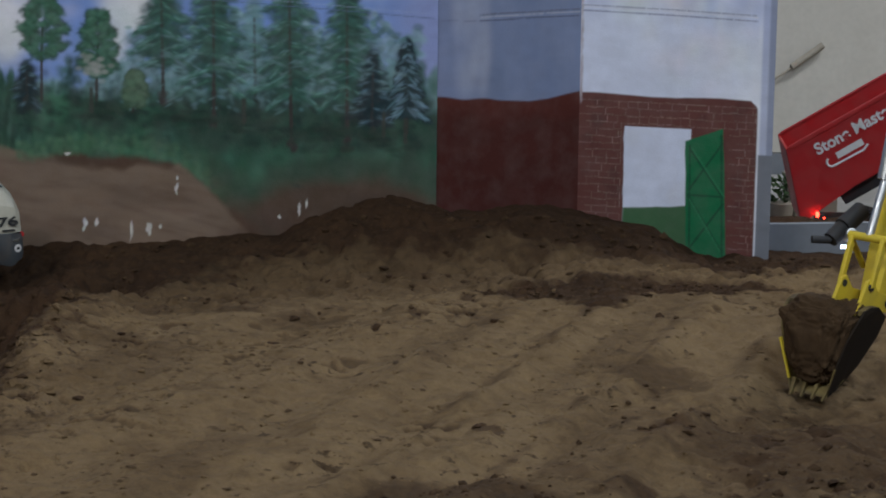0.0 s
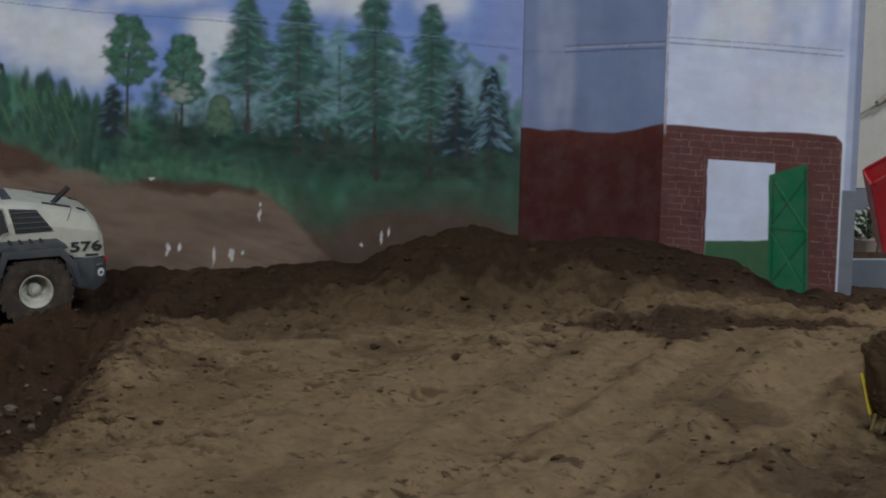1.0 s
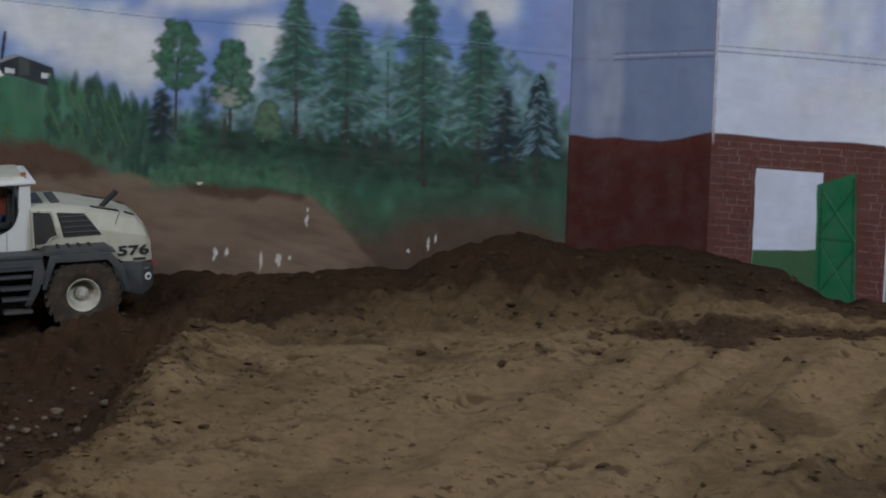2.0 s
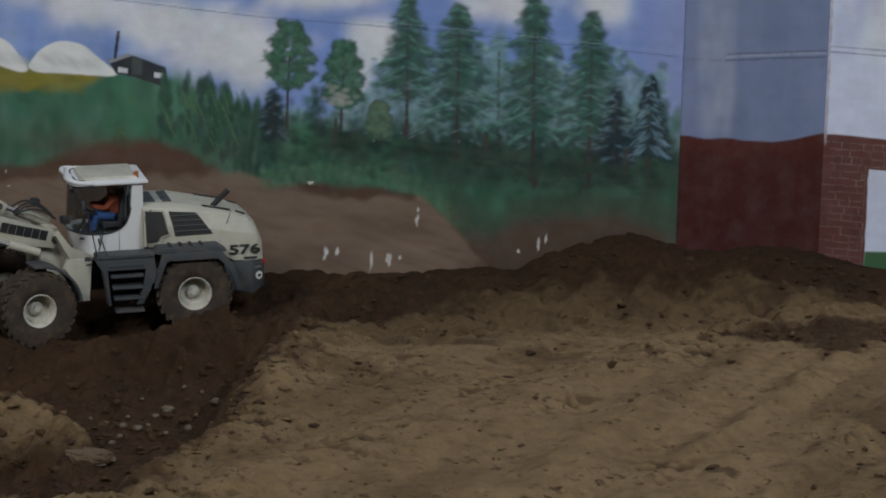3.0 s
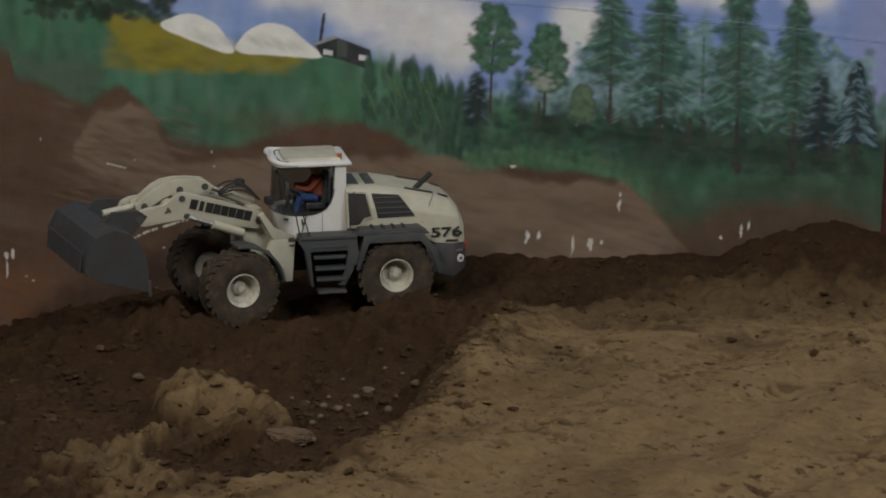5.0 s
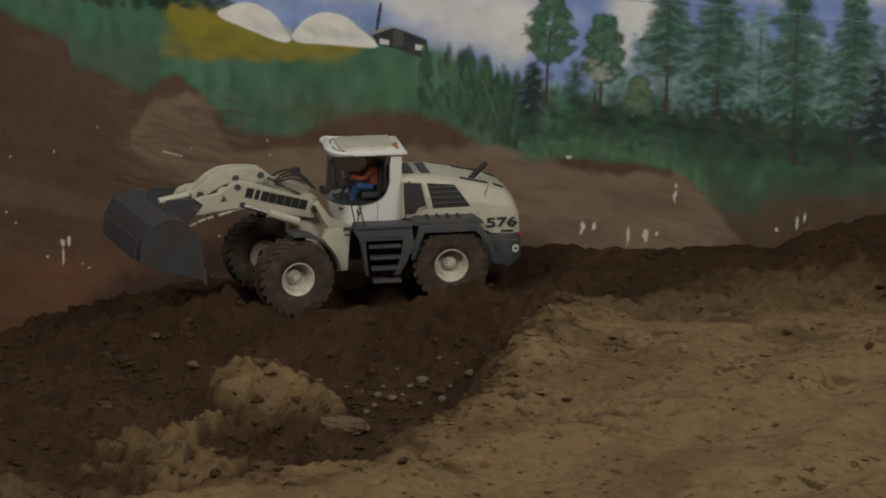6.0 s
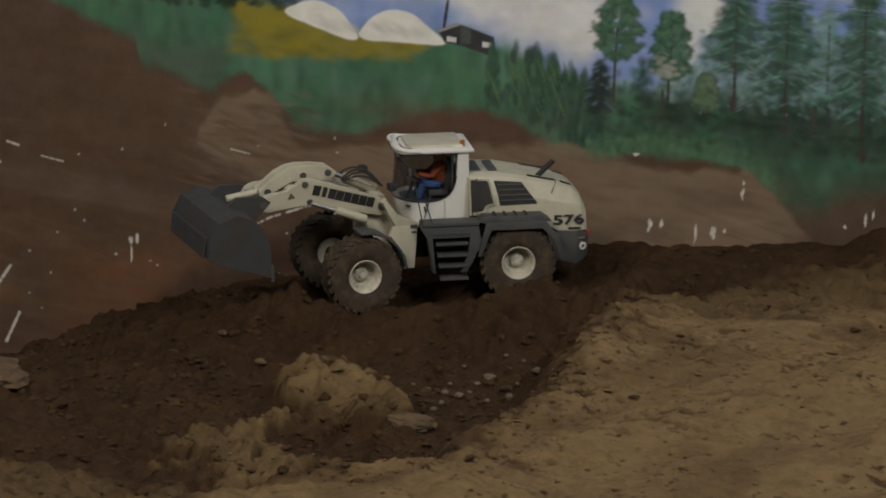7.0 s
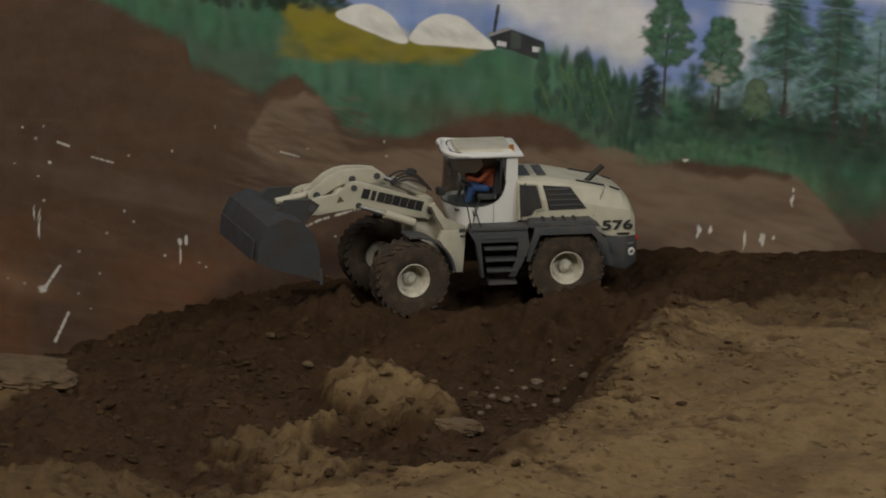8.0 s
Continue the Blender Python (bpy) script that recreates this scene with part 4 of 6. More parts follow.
def paint_shade_side():
    # sky tones well below the front's: this face's shade is mixed into the paint
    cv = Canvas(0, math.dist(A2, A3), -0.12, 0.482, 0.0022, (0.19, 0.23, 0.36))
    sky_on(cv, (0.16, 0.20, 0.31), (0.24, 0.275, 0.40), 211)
    for _ in range(60):
        cv.dab(0.03 + random.random() * 0.06, random.uniform(0.24, 0.45), 0.008, 0.03, 0, (0.36, 0.38, 0.48), 0.2, 1.0)
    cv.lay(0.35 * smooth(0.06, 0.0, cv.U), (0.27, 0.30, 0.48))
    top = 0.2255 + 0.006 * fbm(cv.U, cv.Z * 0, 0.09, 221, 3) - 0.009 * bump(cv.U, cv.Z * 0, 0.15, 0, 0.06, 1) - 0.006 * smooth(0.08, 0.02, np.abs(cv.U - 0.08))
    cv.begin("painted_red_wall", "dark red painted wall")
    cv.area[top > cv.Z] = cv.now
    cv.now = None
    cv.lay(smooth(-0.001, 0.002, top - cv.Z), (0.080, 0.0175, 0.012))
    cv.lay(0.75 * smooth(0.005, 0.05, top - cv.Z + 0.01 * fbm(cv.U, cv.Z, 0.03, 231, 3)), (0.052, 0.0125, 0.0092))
    for off, c in ((0, (0.09, 0.10, 0.16)), (0.006, (0.40, 0.41, 0.5)), (0.010, (0.12, 0.13, 0.18))):
        cv.line([(0.075, 0.348 + off), (0.15, 0.350 + off), (0.255, 0.3515 + off)], 0.0016, c, 0.6, 0.15)
    cv.line([(0.0, 0.352), (0.07, 0.348)], 0.0012, (0.15, 0.16, 0.24), 0.35, 0.4)
    cv.bristle(601, 0.09)
    return cv


def paint_shed_front():
    cv = Canvas(0, math.dist(A3, A4), -0.14, 0.482, 0.0016, (0.66, 0.69, 0.82))
    sky_on(cv, (0.55, 0.60, 0.79), (0.79, 0.80, 0.85), 311)
    cloud(cv, 0.12, 0.42, 0.10, 0.06, 120, 0.4)
    cloud(cv, 0.2, 0.3, 0.12, 0.05, 60, 0.2)
    for _ in range(40):
        cv.dab(random.choice((0.05, 0.20, 0.27)) + random.gauss(0, 0.02), random.uniform(0.36, 0.48), 0.012, 0.03, 0, (0.30, 0.36, 0.62), 0.2, 1.0)
    top = 0.224 + 0.003 * fbm(cv.U, cv.Z * 0, 0.08, 321, 3)
    right = 0.299 - 0.012 * smooth(0.205, 0.226, cv.Z) ** 2
    brick = smooth(-0.001, 0.002, top - cv.Z) * smooth(-0.001, 0.0015, right - cv.U)
    cv.begin("painted_brickwork", "painted dark red brickwork with freehand mortar")
    cv.area[brick > 0.5] = cv.now
    cv.now = None
    cv.lay(brick, (0.118, 0.041, 0.033))
    cv.lay(brick * 0.5 * smooth(0, 0.5, fbm(cv.U, cv.Z, 0.03, 331, 4)), (0.064, 0.023, 0.020))
    # the mortar was drawn freehand
    mortar = (0.25, 0.18, 0.155)
    for row in range(24):
        z = 0.212 - row * 0.0118 + random.uniform(-0.001, 0.001)
        spans = [(0.0, 0.298)] if row < 4 else [(0.0, 0.072), (0.254, 0.298)]
        for a, b in spans:
            u = a + (0.012 if row % 2 else 0.0)
            while u < b:
                l = random.uniform(0.014, 0.026)
                cv.line([(u, z + random.uniform(-0.001, 0.001)), (min(u + l, b), z + random.uniform(-0.0015, 0.0015))], 0.0011, tone(mortar), random.uniform(0.15, 0.45), 0.3)
                if row and random.random() < 0.8:
                    cv.line([(min(u + l, b), z), (min(u + l, b), z + 0.011)], 0.001, tone(mortar), random.uniform(0.15, 0.48), 0.25)
                u += l
    # doorway, with pale sky and meadow behind, and the open green leaf
    cv.begin("painted_doorway", "pale painted doorway with a green meadow")
    cv.poly([(0.077, 0.170), (0.19, 0.172), (0.19, -0.2), (0.078, -0.2)], (0.66, 0.69, 0.82), 0.002, 0.0015)
    cv.lay(0.4 * smooth(0.1, 0.5, fbm(cv.U, cv.Z, 0.06, 341, 3)) * smooth(0.078, 0.082, cv.U) * smooth(0.19, 0.186, cv.U) * smooth(0.17, 0.165, cv.Z), (0.68, 0.69, 0.76))
    cv.poly([(0.0775, 0.034), (0.187, 0.043), (0.187, -0.2), (0.0775, -0.2)], (0.055, 0.125, 0.055), 0.003, 0.002)
    cv.begin("painted_door", "open green painted door with cross braces")
    cv.poly([(0.180, 0.152), (0.243, 0.175), (0.2535, -0.04), (0.2535, -0.2), (0.187, -0.2), (0.186, -0.03)], (0.012, 0.135, 0.050), 0.002, 0.001)
    for pts in ([(0.188, 0.14), (0.246, 0.06)], [(0.242, 0.15), (0.188, 0.07)], [(0.188, 0.06), (0.246, -0.03)], [(0.246, 0.05), (0.19, -0.03)], [(0.186, 0.062), (0.246, 0.062)], [(0.188, 0.145), (0.192, -0.04)], [(0.240, 0.165), (0.247, -0.04)]):
        cv.line(pts, 0.0022, (0.006, 0.065, 0.026), 0.6, 0.05)
    for pts in ([(0.192, 0.14), (0.248, 0.062)], [(0.190, 0.055), (0.244, -0.03)]):
        cv.line(pts, 0.0016, (0.03, 0.21, 0.085), 0.5, 0.1)
    cv.now = None
    # blue edge strip and the grey foot below it
    cv.lay(0.65 * smooth(0.300, 0.306, cv.U), (0.30, 0.34, 0.52))
    cv.lay(0.7 * smooth(0.312, 0.317, cv.U), (0.20, 0.22, 0.30))
    cv.lay(smooth(0.137, 0.134, cv.Z) * smooth(0.300, 0.303, cv.U), (0.18, 0.19, 0.215))
    for off, c in ((0, (0.22, 0.24, 0.36)), (0.006, (0.66, 0.66, 0.74)), (0.009, (0.30, 0.32, 0.42))):
        cv.line([(0.004, 0.360 + off), (0.15, 0.358 + off), (0.295, 0.354 + off)], 0.0015, c, 0.6, 0.15)
    for _ in range(150):
        cv.dab(random.uniform(0.0, 0.004), random.uniform(0.21, 0.46), 0.002, random.uniform(0.003, 0.009), 0, tone((0.42, 0.36, 0.38), 0.3), 0.3)
    cv.bristle(701, 0.09)
    return cv


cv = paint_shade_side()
side = tagged(new("painted_side"), "painted side of a shed, sky darkened to grey-blue for shade, dark red below", "mural", kind="structure")
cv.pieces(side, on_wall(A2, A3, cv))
cv = paint_shed_front()
shed = tagged(new("painted_shed"), "painted brick shed with a green door under clouds", "mural", kind="structure")
cv.pieces(shed, on_wall(A3, A4, cv))

# hall wall behind, with its grey dado, and a low board that ends the bed
plain_box("wall_hall", 1.12, 5, 5.9, 6.0, -0.143, 3.4, BEIGE, "beige painted hall wall", "wall")
plain_box("dado", 1.12, 5, 5.896, 6.0, -0.75, -0.145, DADO, "grey painted foot of the hall wall", "wall")
plain_box("bed_board", 1.11, 2.2, 4.318, 4.332, -0.75, 0.004, DADO, "grey board that ends the soil bed", "board")


# ---- wheel loader: x forward from the rear axle, y to its left, z up ----
def arc_plate(r0, r1, a0, a1, y0, y1, cx, cz, steps=18):
    """A mudguard: part of a ring round the axle at (cx, cz)."""
    bm = bmesh.new()
    rings = []
    for k in range(steps + 1):
        a = radians(a0 + (a1 - a0) * k / steps)
        c, s = math.cos(a), math.sin(a)
        rings.append([bm.verts.new((cx + r * c, y, cz + r * s)) for r, y in ((r0, y0), (r1, y0), (r1, y1), (r0, y1))])
    for a, b in zip(rings, rings[1:]):
        for k in range(4):
            bm.faces.new((a[k], a[(k + 1) % 4], b[(k + 1) % 4], b[k]))
    bm.faces.new(rings[0])
    bm.faces.new(rings[-1][::-1])
    bmesh.ops.bevel(bm, geom=list(bm.edges), offset=0.0007, segments=1, affect="EDGES")
    return bm


def loft(sections, bevel=0.0):
    """A hull through closed outlines of the same number of points, capped at both ends."""
    bm = bmesh.new()
    rings = [[bm.verts.new(p) for p in s] for s in sections]
    n = len(rings[0])
    for a, b in zip(rings, rings[1:]):
        for k in range(n):
            bm.faces.new((a[k], a[(k + 1) % n], b[(k + 1) % n], b[k]))
    bm.faces.new(rings[0])
    bm.faces.new(rings[-1][::-1])
    if bevel:
        bmesh.ops.bevel(bm, geom=list(bm.edges), offset=bevel, segments=2, affect="EDGES", profile=0.6)
    return bm


def pipe(pts, r, n=8):
    """A bent hose: one skin along the points."""
    rings = []
    for k, p in enumerate(pts):
        d = (pts[min(k + 1, len(pts) - 1)] - pts[max(k - 1, 0)]).normalized()
        s = d.cross(Vector((0, 1, 0))).normalized()
        q = d.cross(s)
        rings.append([p + r * (math.cos(a) * s + math.sin(a) * q) for a in (2 * math.pi * i / n for i in range(n))])
    return loft(rings)


def tyre_mesh(side):
    r, w = 0.0605, 0.045
    prof = [(0.0235, -0.016), (0.0260, -0.0195), (0.036, -0.0222), (0.047, -0.0224), (0.0545, -0.0205), (0.0572, -0.0155), (0.0583, -0.008), (0.0586, 0.0), (0.0583, 0.008), (0.0572, 0.0155), (0.0545, 0.0205), (0.047, 0.0224), (0.036, 0.0222), (0.0260, 0.0195), (0.0235, 0.016)]
    bm = spun(prof + [(0.0230, 0.0), prof[0]], 72, closed=True)
    for k in range(26):
        for hand in (-1, 1):
            a = 2 * math.pi * (k + (0.5 if hand > 0 else 0)) / 26
            m = Matrix.Rotation(-a, 4, "Y") @ Matrix.Translation((0.0570, hand * 0.0105, 0)) @ Matrix.Rotation(hand * 0.55, 4, "X")
            box(0.0040, 0.023, 0.0062, m, 0.0009, bm)
            m = Matrix.Rotation(-a - hand * 0.0, 4, "Y") @ Matrix.Translation((0.0540, hand * 0.0200, -0.0055)) @ Matrix.Rotation(hand * 0.5, 4, "Z")
            box(0.0060, 0.0022, 0.0056, m, 0.0006, bm)
    return bm


def rim_mesh(side):
    prof = [(0.0235, -0.016), (0.0235, 0.0150), (0.0245, 0.0178), (0.0258, 0.0190), (0.0263, 0.0206), (0.0255, 0.0214), (0.0238, 0.0204), (0.0220, 0.0165), (0.0205, 0.0060), (0.0196, -0.0010), (0.0150, -0.0030), (0.0112, -0.0025), (0.0104, 0.0030), (0.0086, 0.0050), (0.0058, 0.0056), (0.0048, 0.0086), (0.0008, 0.0090)]
    bm = spun(prof, 48)
    for k in range(16):
        a = 2 * math.pi * k / 16
        tube(0.0010, 0.0010, 0.0022, Matrix.Translation((0.0130 * math.cos(a), -0.0020, 0.0130 * math.sin(a))) @ Matrix.Rotation(math.pi / 2, 4, "X"), 6, bm)
    if side < 0:
        bmesh.ops.transform(bm, matrix=Matrix.Diagonal((1, -1, 1, 1)), verts=bm.verts)
    return bm


def wheel_loader(place, bend):
    root = new("wheel_loader")
    tagged(root, "cream and grey model wheel loader, dusty, tipping its bucket", "wheel loader")
    joint = Matrix.Translation((0.1275, 0, 0.08)) @ Matrix.Rotation(radians(bend), 4, "Z") @ Matrix.Rotation(radians(-2.4), 4, "Y") @ Matrix.Translation((0.1475, 0, -0.08))
    axle = joint @ Matrix.Translation((-0.010, 0, -0.009))

    # four wheels
    for front in (0, 1):
        for side in (1, -1):
            m = (axle if front else Matrix()) @ Matrix.Translation((0, side * 0.0775, 0.0605)) @ Matrix.Rotation(radians(7 * front + 11 * side), 4, "Y")
            tyre = part("wheel", tyre_mesh(side), RUBBER, root, "dusty black rubber tyre with deep lugs", m, 40)
            part("rim", rim_mesh(side), RIM, tyre, "cream dished wheel rim", m, 40)

    # rear frame, axle, tank side
    part("rear_frame", box(0.17, 0.075, 0.035, Matrix.Translation((0.03, 0, 0.075)), 0.003), BLACK, root)
    part("rear_axle", rod((0, -0.06, 0.0605), (0, 0.06, 0.0605), 0.011), BLACK, root)
    part("front_axle", rod((0, -0.06, 0.0605), (0, 0.06, 0.0605), 0.011), BLACK, root, at=axle)

    # engine hood: a hull that narrows upward and falls away at the tail
    def section(x, bottom, side, top, hw_low, hw_mid, hw_top):
        return [(x, -hw_low, bottom), (x, -hw_mid, side), (x, -hw_top, top - 0.004), (x, -hw_top + 0.012, top), (x, hw_top - 0.012, top), (x, hw_top, top - 0.004), (x, hw_mid, side), (x, hw_low, bottom)]

    hood = part("hood", loft([
        section(0.072, 0.132, 0.165, 0.199, 0.070, 0.068, 0.058),
        section(0.02, 0.130, 0.165, 0.197, 0.072, 0.069, 0.057),
        section(-0.03, 0.126, 0.158, 0.187, 0.073, 0.069, 0.055),
        section(-0.065, 0.103, 0.150, 0.179, 0.073, 0.068, 0.052),
        section(-0.092, 0.101, 0.145, 0.169, 0.0725, 0.066, 0.048),
        section(-0.105, 0.101, 0.141, 0.157, 0.071, 0.063, 0.044),
        section(-0.113, 0.101, 0.130, 0.140, 0.066, 0.058, 0.040)], 0.0016), CREAM, root, "cream engine hood with dark side grilles", smooth_by=50)
    for side in (1, -1):
        y = side * 0.0655
        tilt = Matrix.Translation((0, y, 0)) @ Matrix.Translation((0, 0, 0.165)) @ Matrix.Rotation(side * 0.20, 4, "X") @ Matrix.Translation((0, 0, -0.165))
        part("side_window", slab([(0.068, 0.190), (0.043, 0.188), (0.035, 0.152), (0.046, 0.150), (0.052, 0.140), (0.067, 0.139)], 0.008, tilt, 0.001), BLACK, hood, "dark hood window")
        rimmed = [Vector(tilt @ Vector((x, side * 0.0045, z))) for x, z in ((0.0705, 0.192), (0.0415, 0.1905), (0.0330, 0.1500), (0.0445, 0.1475), (0.0505, 0.1375), (0.0705, 0.1365))]
        part("hood_trim", pipe(rimmed + rimmed[:1], 0.0011, 6), CREAM, hood, "cream trim round the hood window", smooth_by=50)
        grille = part("grille", slab([(0.032, 0.188), (-0.010, 0.184), (-0.034, 0.149), (0.024, 0.148)], 0.009, tilt, 0.001), BLACK, hood, "black louvred hood grille")
        for k in range(4):
            z = 0.155 + k * 0.0085
            x0, x1 = 0.024 + (z - 0.148) * 0.2, -0.034 + (z - 0.149) * 0.68
            bm = box(x0 - x1 - 0.004, 0.002, 0.0018, tilt @ Matrix.Translation(((x0 + x1) / 2, side * 0.0052, z)) @ Matrix.Rotation(side * 0.5, 4, "X"), 0.0004)
            part("louvre", bm, GREY, root, smooth_by=None)
        part("hood_vent", box(0.045, 0.008, 0.0016, Matrix.Translation((-0.045, side * 0.040, 0.1845)) @ Matrix.Rotation(-0.22, 4, "Y"), 0.0005), BLACK, hood, "dark slot in the hood", smooth_by=None)
        part("rear_vent", box(0.016, 0.008, 0.0016, Matrix.Translation((-0.084, side * 0.036, 0.1730)) @ Matrix.Rotation(-0.36, 4, "Y"), 0.0005), BLACK, hood, "dark slot in the hood", smooth_by=None)
        # numbers and a small illegible line beneath
        turn = Matrix.Rotation(math.pi if side > 0 else 0, 4, "Z") @ Matrix.Rotation(math.pi / 2, 4, "X")
        at = Matrix.Translation((-0.083, side * 0.0728, 0.1195)) @ Matrix.Rotation(side * 0.13, 4, "X") @ Matrix.Rotation(side * 0.02, 4, "Z") @ turn
        text_part("576", 0.0205, at, INK, hood, "model_number", stretch=1.62, bold=0.0005)
        at2 = Matrix.Translation((-0.092, side * 0.0742, 0.1065)) @ Matrix.Rotation(side * 0.11, 4, "X") @ turn
        part("small_print", box(0.020, 0.0028, 0.0006, at2), INK, hood, "small dark line of print", smooth_by=None)
        part("door_seam", rod((-0.045, side * 0.0708, 0.135), (-0.066, side * 0.0555, 0.181), 0.0005, 6), GREY, hood, smooth_by=None)
        # mudguard, tail weight, ladder
        guard = arc_plate(0.0655, 0.0715, 18, 128, side * 0.058, side * 0.099, 0, 0.0605)
        part("rear_mudguard", guard, GREY, root, "dark grey mudguard over the rear wheel")
        part("guard_deck", loft([[(0.062, side * yy, 0.128), (0.055, side * yy, 0.1365), (-0.038, side * yy, 0.1365), (-0.052, side * yy, 0.126), (-0.030, side * yy, 0.122), (0.040, side * yy, 0.122)] for yy in (0.062, 0.097)], 0.001), GREY, root, "dark grey deck over the wheel", smooth_by=30)
        skirt = slab([(0.064, 0.075), (0.051, 0.128), (-0.042, 0.128), (-0.062, 0.102), (-0.070, 0.066), (-0.063, 0.064), (-0.055, 0.098), (-0.037, 0.1175), (0.044, 0.1175), (0.058, 0.075)], 0.005, Matrix.Translation((0, side * 0.1035, 0)), 0.0012)
        part("mudguard_skirt", skirt, GREY, root, "dark grey outer lip of the mudguard", smooth_by=30)
        for k in range(4):
            part("tread_bar", box(0.004, 0.03, 0.0025, Matrix.Translation((0.035 - k * 0.016, side * 0.080, 0.1375)), 0.0006), BLACK, root, smooth_by=None)
        lad = slab([(0.150, 0.128), (0.062, 0.128), (0.064, 0.090), (0.070, 0.068), (0.078, 0.050), (0.128, 0.048), (0.136, 0.095), (0.150, 0.118)], 0.006, Matrix.Translation((0, side * 0.070, 0)), 0.001)
        part("ladder_panel", lad, BLACK, root, "black panel behind the steps")
        cheek = slab([(0.150, 0.128), (0.062, 0.128), (0.058, 0.100), (0.068, 0.072), (0.080, 0.050), (0.090, 0.050), (0.078, 0.078), (0.074, 0.106), (0.134, 0.106), (0.128, 0.050), (0.133, 0.050), (0.140, 0.104), (0.150, 0.118)], 0.026, Matrix.Translation((0, side * 0.085, 0)), 0.0008)
        part("ladder_frame", cheek, GREY, root, "dark grey steps frame", smooth_by=30)
        for k, z in enumerate((0.112, 0.095, 0.077, 0.060, 0.040)):
            part("step", box(0.052 - 0.002 * k, 0.026, 0.0042, Matrix.Translation((0.104 - 0.001 * k, side * 0.086, z)), 0.0007), GREY, root, smooth_by=None)
        part("deck_plate", box(0.088, 0.032, 0.006, Matrix.Translation((0.105, side * 0.084, 0.127)), 0.001), GREY, root, "dark grey walkway plate", smooth_by=None)
        # handrails by the door
        rail = rod((0.148, side * 0.097, 0.128), (0.160, side * 0.092, 0.20), 0.0011, 8)
        rod((0.160, side * 0.092, 0.20), (0.166, side * 0.070, 0.205), 0.0011, 8, rail)
        part("handrail", rail, BLACK, root, "thin black handrail")
        rail = rod((0.133, side * 0.098, 0.128), (0.143, side * 0.090, 0.165), 0.0010, 8)
        part("handrail", rail, BLACK, root, "thin black handrail")
        rail = rod((0.070, side * 0.088, 0.137), (0.071, side * 0.084, 0.186), 0.0009, 8)
        rod((0.071, side * 0.084, 0.186), (0.060, side * 0.070, 0.194), 0.0009, 8, rail)
        part("handrail", rail, BLACK, root, "thin black handrail")

    for x, w in ((0.058, 0.020), (0.030, 0.014)):
        part("top_grille", box(w, 0.070, 0.0016, Matrix.Translation((x, 0, 0.1985)) @ Matrix.Rotation(0.02, 4, "Y"), 0.0004), GREY, hood, "dark grille on the hood top", smooth_by=None)
    weight = loft([
        [(-0.050, y, z) for y, z in ((-0.074, 0.102), (0.074, 0.102), (0.074, 0.060), (-0.074, 0.060))],
        [(-0.095, y, z) for y, z in ((-0.074, 0.102), (0.074, 0.102), (0.074, 0.048), (-0.074, 0.048))],
        [(-0.114, y, z) for y, z in ((-0.064, 0.098), (0.064, 0.098), (0.064, 0.058), (-0.064, 0.058))],
        [(-0.118, y, z) for y, z in ((-0.050, 0.090), (0.050, 0.090), (0.050, 0.064), (-0.050, 0.064))]], 0.003)
    tail = part("counterweight", weight, GREY, root, "dark grey rear counterweight", smooth_by=45)
    for side in (1, -1):
        part("badge", tube(0.0062, 0.0062, 0.0016, Matrix.Translation((-0.106, side * 0.0690, 0.076)) @ Matrix.Rotation(side * 0.5, 4, "Z") @ Matrix.Rotation(math.pi / 2, 4, "X"), 24), PALE, tail, "round white badge", smooth_by=30)
        part("badge_mark", box(0.005, 0.0012, 0.004, Matrix.Translation((-0.106, side * 0.0698, 0.076)) @ Matrix.Rotation(side * 0.5, 4, "Z"), 0), INK, tail, smooth_by=None)
        part("tail_lamp", box(0.006, 0.012, 0.006, Matrix.Translation((-0.115, side * 0.056, 0.095)), 0.0012), LENS_RED, tail, "small red tail lamp")
        part("reflector", box(0.012, 0.0012, 0.003, Matrix.Translation((-0.104, side * 0.0700, 0.089)) @ Matrix.Rotation(side * 0.5, 4, "Z"), 0.0004), CHROME, tail, "bright strip", smooth_by=None)
    part("exhaust", rod((-0.040, 0.022, 0.180), (-0.068, 0.022, 0.208), 0.0044, 16), BLACK, root, "slanting black exhaust pipe")

    # cab: a tub with a rounded nose and one wrapped pane above it
    def plan(nose, half, start, setback=0.0, square=1.0):
        """Half of the outline from the rear corner round to the middle of the nose."""
        line = [(start, half), (0.078, half), (0.084, half), (0.0865, half), (0.089, half), (0.092, half), (0.096, half), (0.101, half), (0.108, half), (0.118, half), (0.132, half)]
        return line + [(0.145 + (nose - setback - 0.145) * math.sin(q) ** square, half * max(0.0, math.cos(q)) ** square) for q in (math.pi / 2 * k / 8 for k in range(9))]

    def round_trip(half_line):
        return half_line + [(x, -y) for x, y in half_line[-2::-1]]

    def sill(x):
        return float(np.interp(x, [0.0865, 0.089, 0.092, 0.096, 0.101, 0.108, 0.118, 0.132, 0.15, 0.195], [0.236, 0.196, 0.182, 0.172, 0.165, 0.160, 0.156, 0.154, 0.1545, 0.158]))

    def skin(levels, thick):
        """A wall round the outline: levels of (points, heights), closed on the inside."""
        bm = bmesh.new()
        rings = []
        for pts, zs in levels:
            rings.append([bm.verts.new((x, y, z)) for (x, y), z in zip(pts, zs)])
        for pts, zs in levels[::-1]:
            rings.append([bm.verts.new((0.12 + (x - 0.12) * (1 - thick / 0.07), y * (1 - thick / 0.054), z)) for (x, y), z in zip(pts, zs)])
